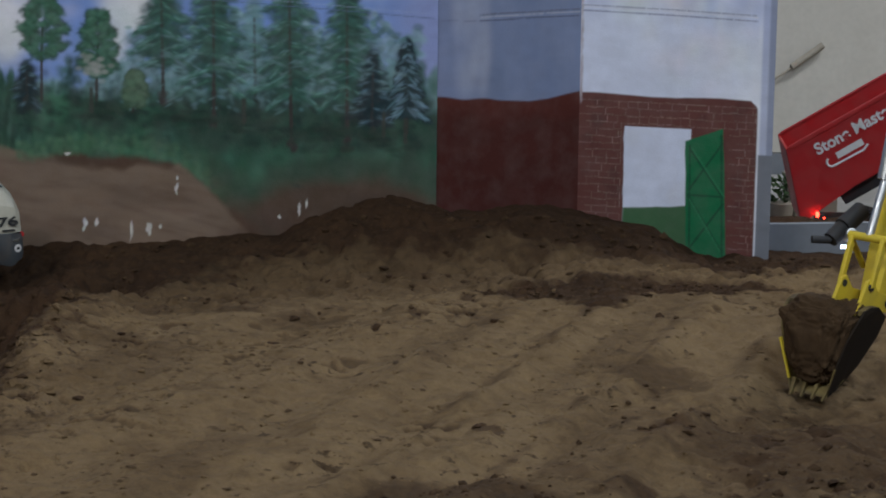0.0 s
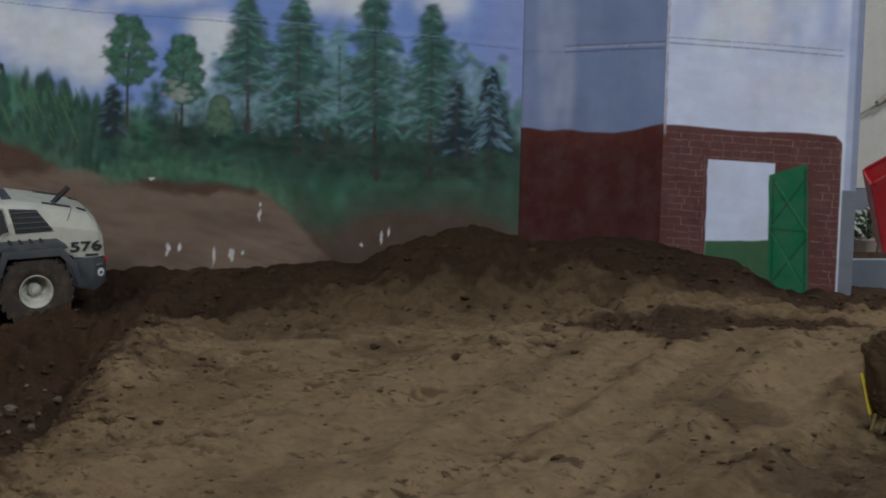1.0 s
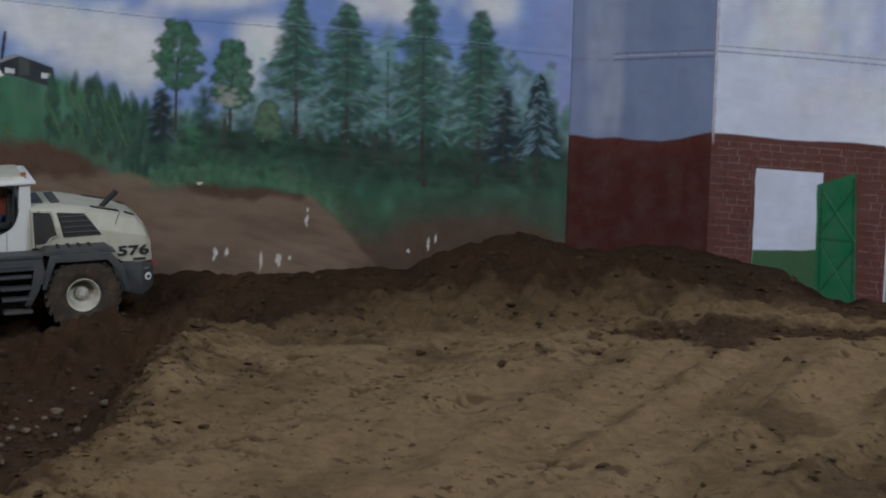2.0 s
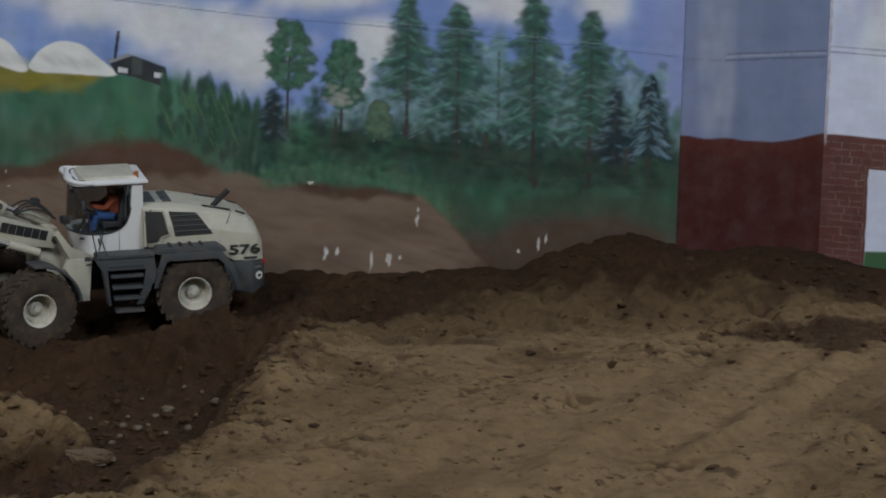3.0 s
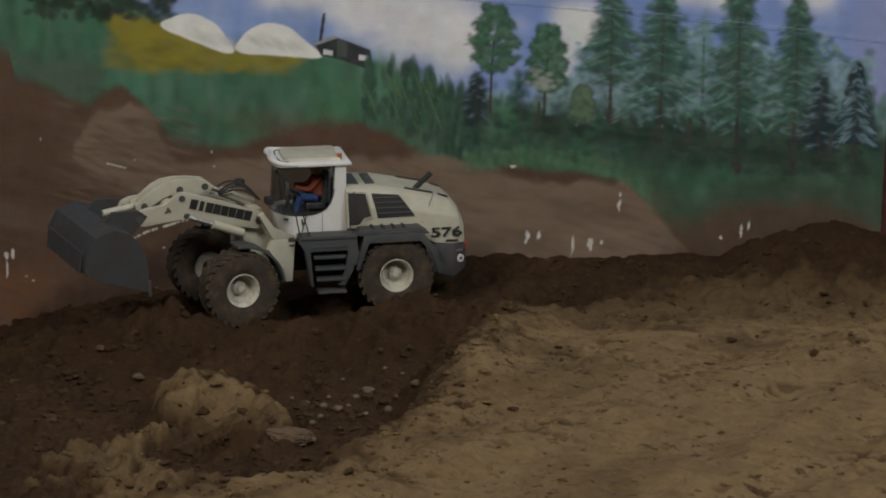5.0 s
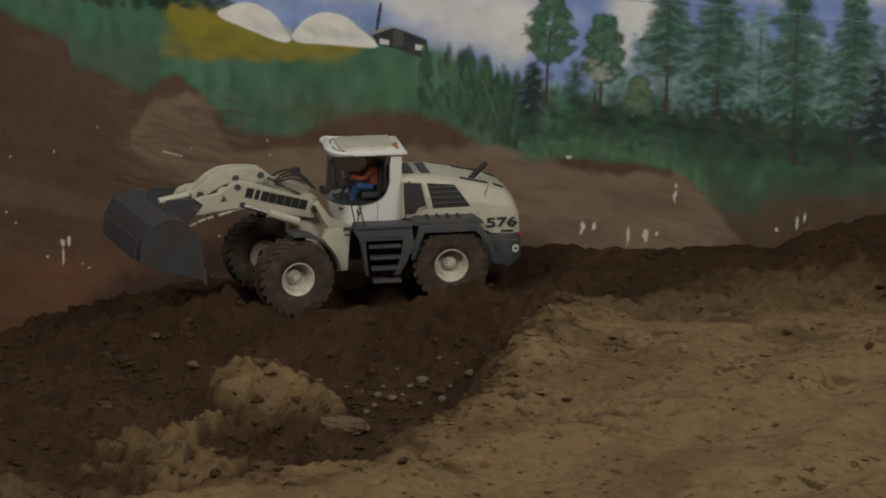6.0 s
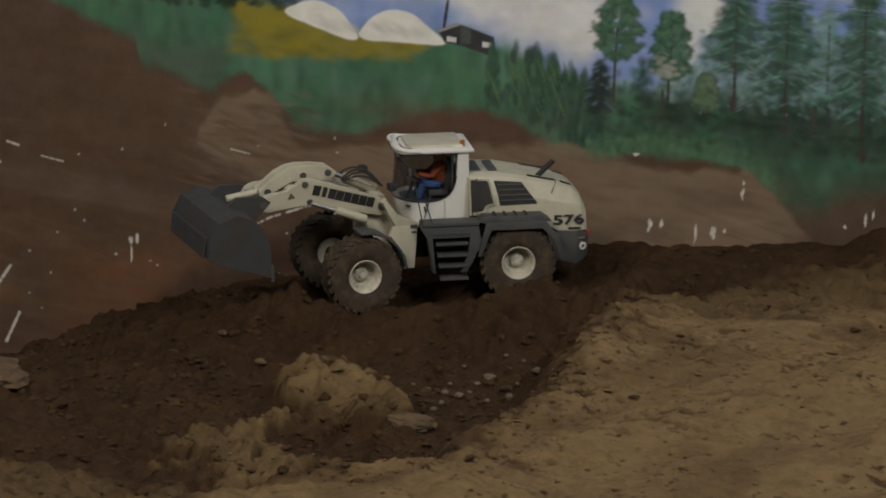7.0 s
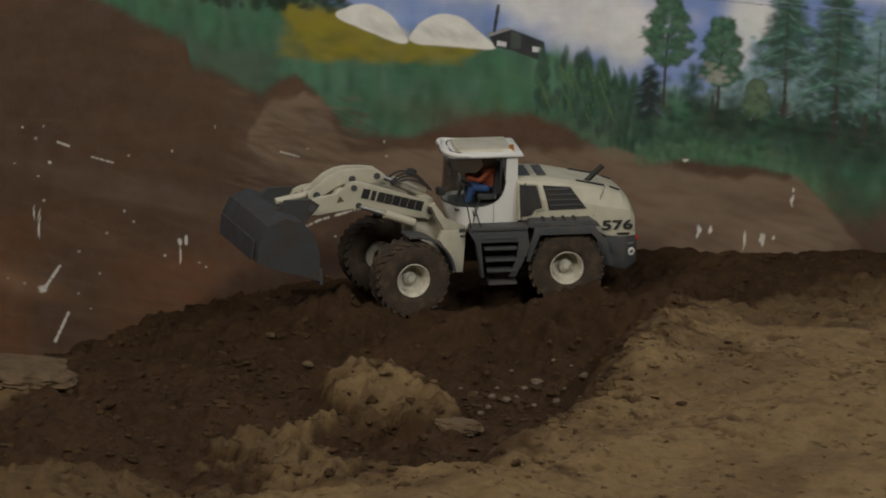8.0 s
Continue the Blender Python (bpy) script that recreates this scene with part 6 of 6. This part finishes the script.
def boulder(x, y, sx, sy, sz, turn, label):
    """A weathered rock: a lump flattened on top, cracked and pitted."""
    bm = bmesh.new()
    bmesh.ops.create_icosphere(bm, subdivisions=5, radius=1)
    for v in bm.verts:
        c = v.co.copy()
        here = c + Vector((x * 7, y * 5, 0))
        c *= 1 + 0.22 * noise.noise(here * 1.6) - 0.16 * abs(noise.noise(here * 3.1)) + 0.07 * noise.noise(here * 7) + 0.04 * noise.noise(here * 16)
        v.co = Vector((c.x * sx, c.y * sy, min(c.z, 0.62 + 0.1 * noise.noise(here * 4)) * sz))
    ob = finish(bm, "flat_rock", ROCK, smooth_by=50)
    ob.matrix_world = Matrix.Translation((x, y, float(ground_z(x, y)) + sz * 0.18)) @ Matrix.Rotation(0.08, 4, "Y") @ Matrix.Rotation(turn, 4, "Z")
    return tagged(ob, label, "rock", "flat rocks")


boulder(-0.955, 3.60, 0.085, 0.070, 0.030, 0.4, "flat grey-brown rock at the foot of the wall")
boulder(-0.319, 3.453, 0.036, 0.024, 0.013, 0.3, "flat brown rock beside the crumbling mound")
stone(-0.643, 3.885, 0.007, 0.6, "stone", "small brown stone in the soil", material=ROCK)
stone(-0.570, 3.774, 0.008, 0.6, "stone", "small brown stone in the soil", material=ROCK)


# ---- excavator arm with its bucket let down on the sand ----
def excavator_arm(place):
    root = new("excavator_arm")
    tagged(root, "yellow model excavator arm with a soil-filled bucket", "excavator")
    W = 0.128
    prof = [(0.000, 0.112), (0.000, 0.104), (0.030, 0.108), (0.062, 0.106), (0.078, 0.092), (0.074, 0.070), (0.052, 0.036), (0.026, 0.010), (0.004, -0.004), (0.000, 0.004), (0.024, 0.022), (0.046, 0.046), (0.064, 0.074), (0.068, 0.088), (0.056, 0.098), (0.030, 0.100)]
    outer = [(0.034, 0.112), (0.048, 0.115), (0.066, 0.113), (0.085, 0.096), (0.080, 0.068), (0.056, 0.030), (0.028, 0.004), (0.002, -0.008)]
    inner = [(0.006, -0.002), (0.026, 0.012), (0.050, 0.038), (0.072, 0.071), (0.077, 0.093), (0.062, 0.106), (0.048, 0.109), (0.034, 0.105)]
    turn = Matrix.Rotation(math.pi / 2, 4, "Z")
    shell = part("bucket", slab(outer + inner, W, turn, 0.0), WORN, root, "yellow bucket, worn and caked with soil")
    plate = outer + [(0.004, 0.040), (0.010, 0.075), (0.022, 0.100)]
    # right cheek gets the near-black steel: its shade is put into the colour
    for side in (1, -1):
        part("cheek_plate", slab(plate, 0.004, Matrix.Translation((side * W / 2, 0, 0)) @ turn, 0.0008), SHADED_DIRTY if side > 0 else WORN, shell, smooth_by=None)
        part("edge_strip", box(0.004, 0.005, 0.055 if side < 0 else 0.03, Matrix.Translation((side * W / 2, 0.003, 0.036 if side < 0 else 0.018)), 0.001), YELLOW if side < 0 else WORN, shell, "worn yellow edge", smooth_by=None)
    for k in range(4):
        x = -W / 2 + 0.010 + k * (W - 0.020) / 3
        tooth = loft([[(x - 0.006, 0.008, 0.010), (x + 0.006, 0.008, 0.010), (x + 0.006, 0.014, 0.004), (x - 0.006, 0.014, 0.004)], [(x - 0.003, -0.005, -0.012), (x + 0.003, -0.005, -0.012), (x + 0.003, -0.002, -0.013), (x - 0.003, -0.002, -0.013)]], 0.0005)
        part("tooth", tooth, WORN, shell, "worn bucket tooth", smooth_by=None)
    # soil that fills it
    bm = bmesh.new()
    bmesh.ops.create_icosphere(bm, subdivisions=6, radius=1)
    for v in bm.verts:
        c = v.co.copy()
        d = 1 + 0.10 * noise.noise(c * 2.3) + 0.06 * noise.noise(c * 6) + 0.05 * noise.noise(c * 13)
        q = Vector((math.copysign(abs(c.x) ** 0.55, c.x) * 0.064, math.copysign(abs(c.y) ** 0.6, c.y) * 0.044, math.copysign(abs(c.z) ** 0.6, c.z) * 0.058)) * d
        q += c * (0.004 * noise.noise(q * 45) + 0.003 * abs(noise.noise(q * 90)) + 0.003 * abs(noise.noise(q * 190)) - 0.002)
        v.co = Vector((max(-0.0618, min(0.0618, q.x)), 0.026 + q.y * (0.72 if q.y < 0 else 1.0) + 0.06 * max(0, q.z), 0.063 + q.z))
    part("soil_load", bm, CAKED, shell, "dark soil filling the bucket", smooth_by=80)
    # ears, dipper, links
    for side in (1, -1):
        ear = slab([(0.004, 0.106), (0.020, 0.120), (0.034, 0.146), (0.046, 0.148), (0.058, 0.128), (0.082, 0.122), (0.092, 0.104), (0.078, 0.098), (0.040, 0.106)], 0.005, Matrix.Translation((side * 0.020, 0, 0)) @ turn, 0.001)
        part("ear", ear, YELLOW, shell)
        for y, z in ((0.040, 0.138), (0.080, 0.110)):
            part("pin", tube(0.005, 0.005, 0.009, Matrix.Translation((side * 0.021, y, z)) @ Matrix.Rotation(math.pi / 2, 4, "Y"), 16), BLACK, shell, "dark pivot pin")
        part("link", loft([[(side * 0.024 - 0.003, 0.036, 0.138), (side * 0.024 + 0.003, 0.036, 0.138), (side * 0.024 + 0.003, 0.044, 0.138), (side * 0.024 - 0.003, 0.044, 0.138)], [(side * 0.024 - 0.003, 0.060, 0.198), (side * 0.024 + 0.003, 0.060, 0.198), (side * 0.024 + 0.003, 0.070, 0.198), (side * 0.024 - 0.003, 0.070, 0.198)]], 0.0008), YELLOW, root, "yellow bucket link")
        part("guide_link", rod((side * 0.028, 0.064, 0.196), (side * 0.028, 0.098, 0.150), 0.0042, 12), YELLOW, root, "yellow guide link")
    dipper = loft([[(-0.014, 0.068, 0.112), (0.014, 0.068, 0.112), (0.014, 0.094, 0.098), (-0.014, 0.094, 0.098)], [(-0.017, 0.092, 0.180), (0.017, 0.092, 0.180), (0.017, 0.138, 0.165), (-0.017, 0.138, 0.165)], [(-0.018, 0.150, 0.36), (0.018, 0.150, 0.36), (0.018, 0.215, 0.34), (-0.018, 0.215, 0.34)], [(-0.018, 0.21, 0.50), (0.018, 0.21, 0.50), (0.018, 0.25, 0.49), (-0.018, 0.25, 0.49)]], 0.002)
    part("dipper", dipper, YELLOW, root, "yellow dipper arm")
    cyl = part("bucket_cylinder", rod((0, 0.098, 0.270), (0, 0.140, 0.42), 0.0105, 20), CHROME, root, "grey bucket cylinder")
    part("piston_rod", rod((0, 0.066, 0.196), (0, 0.098, 0.270), 0.0055, 16), CHROME, cyl, "bright piston rod")
    part("cross_pin", rod((-0.030, 0.066, 0.197), (0.030, 0.066, 0.197), 0.0055, 16), YELLOW, root, "yellow cross pin")
    # a lit work lamp on a black bracket, held beside the arm
    back = place.inverted()
    bracket = rod((0.953, 3.440, 0.157), (0.979, 3.440, 0.156), 0.0055, 12)
    rod((0.979, 3.440, 0.156), (0.998, 3.450, 0.171), 0.011, 12, bracket)
    rod((0.998, 3.450, 0.171), (1.029, 3.470, 0.190), 0.013, 12, bracket)
    lamp = part("lamp_bracket", bracket, BLACK, root, "black bracket with a work lamp", back, 40)
    part("lamp_housing", tube(0.010, 0.007, 0.016, Matrix.Translation((1.006, 3.440, 0.163)) @ Matrix.Rotation(radians(65), 4, "X"), 20), CHROME, lamp, "bright lamp housing", back, 40)
    part("lamp_lens", box(0.012, 0.003, 0.005, Matrix.Translation((0.998, 3.435, 0.147)), 0.001), LAMP_WHITE, lamp, "lit white lamp", back, None)
    for o in shell.children_recursive + [shell]:
        if o.name.startswith(("ear", "pin")):
            continue
        for v in o.data.vertices:
            v.co.x *= 0.46 + 0.46 * min(1.0, max(0.0, v.co.z / 0.10))
            v.co.z *= 0.95
    for o in root.children_recursive:
        if o.name.startswith(("ear", "pin", "link", "guide", "dipper", "bucket_cyl", "piston", "cross")):
            for v in o.data.vertices:
                v.co += Vector((0.026, 0.022, -0.006))
    root.matrix_world = place
    return root


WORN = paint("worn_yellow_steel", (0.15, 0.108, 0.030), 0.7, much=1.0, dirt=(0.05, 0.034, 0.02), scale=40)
# for the bucket's right cheek: caked soil, blackened further to stand for shade
SHADED_DIRTY = paint("shaded_soil_caked_steel", (0.022, 0.016, 0.011), 0.9, much=0.8, dirt=(0.034, 0.022, 0.013), scale=30)
CAKED = paint("caked_soil", (0.060, 0.036, 0.017), 0.95, much=0.8, dirt=(0.028, 0.017, 0.009), scale=60, grit=0.003)
excavator_arm(Matrix.Translation((0.917, 3.30, -0.012)) @ Matrix.Rotation(radians(-50), 4, "Z"))


# ---- tipper trailer behind the bed ----
plain_box("pavement", 1.12, 2.9, 4.34, 5.88, -0.75, -0.19, CONCRETE, "grey roadway behind the board", "pavement")


def tipper_trailer(place):
    root = new("tipper_trailer")
    tagged(root, "red model tipper trailer with its body raised", "trailer")
    tip = Matrix.Translation((0.06, 0, 0.0794)) @ Matrix.Rotation(radians(-31), 4, "Y")
    L, H, W = 0.56, 0.142, 0.165
    wall = 0.005
    body = part("tub", box(L - 0.12, W - 0.012, wall, tip @ Matrix.Translation((L / 2 + 0.06, 0, 0.020)), 0.001), RED, root, "red steel tub floor")
    for side in (1, -1):
        sheet = slab([(0.044, H), (0.0, 0.0), (0.12, 0.014), (L, 0.016), (L, H)], wall, tip @ Matrix.Translation((0, side * W / 2, 0)), 0.001)
        part("side_wall", sheet, RED, body, "red side wall", smooth_by=None)
        part("top_rail", box(L - 0.05, 0.008, 0.009, tip @ Matrix.Translation((L / 2 + 0.025, side * (W / 2 + 0.0015), H - 0.003)), 0.002), RED, body, smooth_by=None)
        for k in range(4):
            part("rib", box(0.008, 0.006, H - 0.03, tip @ Matrix.Translation((0.33 + k * 0.07, side * (W / 2 + 0.004), H / 2 + 0.008)), 0.001), RED, body, smooth_by=None)
    gate = slab([(-W / 2, 0), (W / 2, 0), (W / 2, 0.143), (-W / 2, 0.143)], wall, tip @ Matrix.Rotation(0.307, 4, "Y") @ Matrix.Translation((0.001, 0, 0.003)) @ Matrix.Rotation(math.pi / 2, 4, "Z"), 0.001)
    part("tailgate", gate, RED, body, "red tailgate", smooth_by=None)
    part("front_wall", box(wall, W, H, tip @ Matrix.Translation((L, 0, H / 2)), 0.001), RED, body, smooth_by=None)
    face = tip @ Matrix.Translation((0.090, -W / 2 - 0.0035, 0.101)) @ Matrix.Rotation(math.pi / 2, 4, "X")
    text_part("Stone Master", 0.031, face, PALE, body, "lettering", bold=0.0009, align=("LEFT", "BOTTOM_BASELINE"))
    # maker's oval sign, plain
    part("maker_mark", box(0.056, 0.013, 0.0006, face @ Matrix.Translation((0.058, -0.019, 0)), 0), PALE, body, "pale maker's mark", smooth_by=None)
    swoosh = bmesh.new()
    pts = [Vector((0.016 + 0.009 * math.cos(a), -0.024 + 0.009 * math.sin(a), 0)) for a in (1.9, 2.4, 3.0, 3.6, 4.2, 4.7)] + [Vector((0.080, -0.034, 0)), Vector((0.092, -0.028, 0))]
    for a, b in zip(pts, pts[1:]):
        rod(a, b, 0.0022, 6, swoosh)
    part("maker_mark", swoosh, PALE, body, "pale maker's mark", face, None)
    part("chassis", box(0.50, 0.07, 0.030, Matrix.Translation((0.345, 0, 0.066)), 0.002), BLACK, root, "black chassis frame")
    part("subframe", box(0.42, 0.10, 0.026, tip @ Matrix.Translation((0.30, 0, -0.004)), 0.002), BLACK, root, "black tipping subframe")
    part("bumper", box(0.014, 0.15, 0.014, Matrix.Translation((0.115, 0, 0.036)), 0.002), BLACK, root, "black rear bumper")
    part("mudguard", arc_plate(0.052, 0.057, 10, 170, -0.085, -0.045, 0.195, 0.046), BLACK, root, "black mudguard")
    for y in (-0.078, 0.078):
        lamp = part("lamp_bar", box(0.010, 0.036, 0.014, Matrix.Translation((0.096, y, 0.092)), 0.002), BLACK, root)
        part("tail_lamp", box(0.006, 0.011, 0.010, Matrix.Translation((0.088, y - 0.012, 0.0985)), 0.002), LAMP_RED, lamp, "lit red tail lamp")
        part("tail_lamp", box(0.006, 0.008, 0.008, Matrix.Translation((0.099, y - 0.014, 0.0915)), 0.002), LAMP_RED, lamp, "lit red tail lamp")
    part("tip_cylinder", rod((0.40, 0, 0.07), (0.44, 0, 0.23), 0.012, 16), CHROME, root, "bright tipping cylinder")
    for x in (0.195, 0.305):
        for y in (-0.065, 0.065):
            m = Matrix.Translation((x, y, 0.044))
            tyre = part("wheel", spun([(0.022, -0.013), (0.040, -0.014), (0.044, -0.009), (0.044, 0.009), (0.040, 0.014), (0.022, 0.013)], 36), BLACK, root, "black rubber tyre", m)
            part("rim", spun([(0.022, -0.008), (0.021, -0.012), (0.008, -0.010), (0.001, -0.012)], 24), CHROME, tyre, "bright metal rim", m)
    root.matrix_world = place
    return root


tipper_trailer(Matrix.Translation((1.2906, 4.9909, -0.190)) @ Matrix.Rotation(radians(-9), 4, "Z"))


# ---- odds and ends by the hall wall ----
def card_box(x, y, z, sx, sy, sz, material, label):
    bm = box(sx, sy, sz, Matrix(), 0.002)
    ob = finish(bm, "storage_box", material)
    ob.location = (x, y, z + sz / 2)
    lid = part("lid", box(sx + 0.006, sy + 0.006, 0.008, Matrix.Translation((0, 0, sz / 2 + 0.003)), 0.002), material, ob)
    return tagged(ob, label, "box")


CARD = paint("card_brown", (0.36, 0.32, 0.25), 0.85, much=0.2)
card_box(1.475, 5.35, -0.19, 0.09, 0.10, 0.085, CARD, "small beige cardboard box by the wall")
card_box(1.43, 5.05, -0.19, 0.10, 0.06, 0.016, PALE, "flat white box lying on the roadway")


def potted_plant(x, y, z):
    root = new("potted_plant")
    tagged(root, "small dark green plant in a pot", "plant")
    part("pot", tube(0.020, 0.026, 0.045, Matrix.Translation((0, 0, 0.0225)), 20), CARD, root, "beige plant pot")
    bm = bmesh.new()
    rnd = random.Random(8)
    for k in range(70):
        a, r, h = rnd.uniform(0, 6.28), rnd.uniform(0.004, 0.03), rnd.uniform(0.045, 0.10)
        m = Matrix.Translation((r * math.cos(a), r * math.sin(a), h)) @ Euler((rnd.uniform(-1, 1), rnd.uniform(-1, 1), a)).to_matrix().to_4x4()
        slab([(-0.010, 0), (0, 0.0035), (0.010, 0), (0, -0.0035)], 0.0006, m, 0, bm)
    part("leaves", bm, GREEN_LEAF, root, smooth_by=None)
    root.location = (x, y, z)
    return root


potted_plant(1.402, 5.30, -0.19)
arm = new("wall_bracket")
tagged(arm, "slanting grey tube on a thin rod on the wall", "bracket")
part("rod", rod((1.50, 5.889, 0.008), (1.578, 5.889, 0.058), 0.0028, 10), CARD, arm)
part("tube", rod((1.570, 5.889, 0.054), (1.640, 5.889, 0.104), 0.0075, 14), CARD, arm, "pale grey tube")
part("wall_plate", box(0.010, 0.012, 0.010, Matrix.Translation((1.575, 5.894, 0.056)), 0.002), CARD, arm)
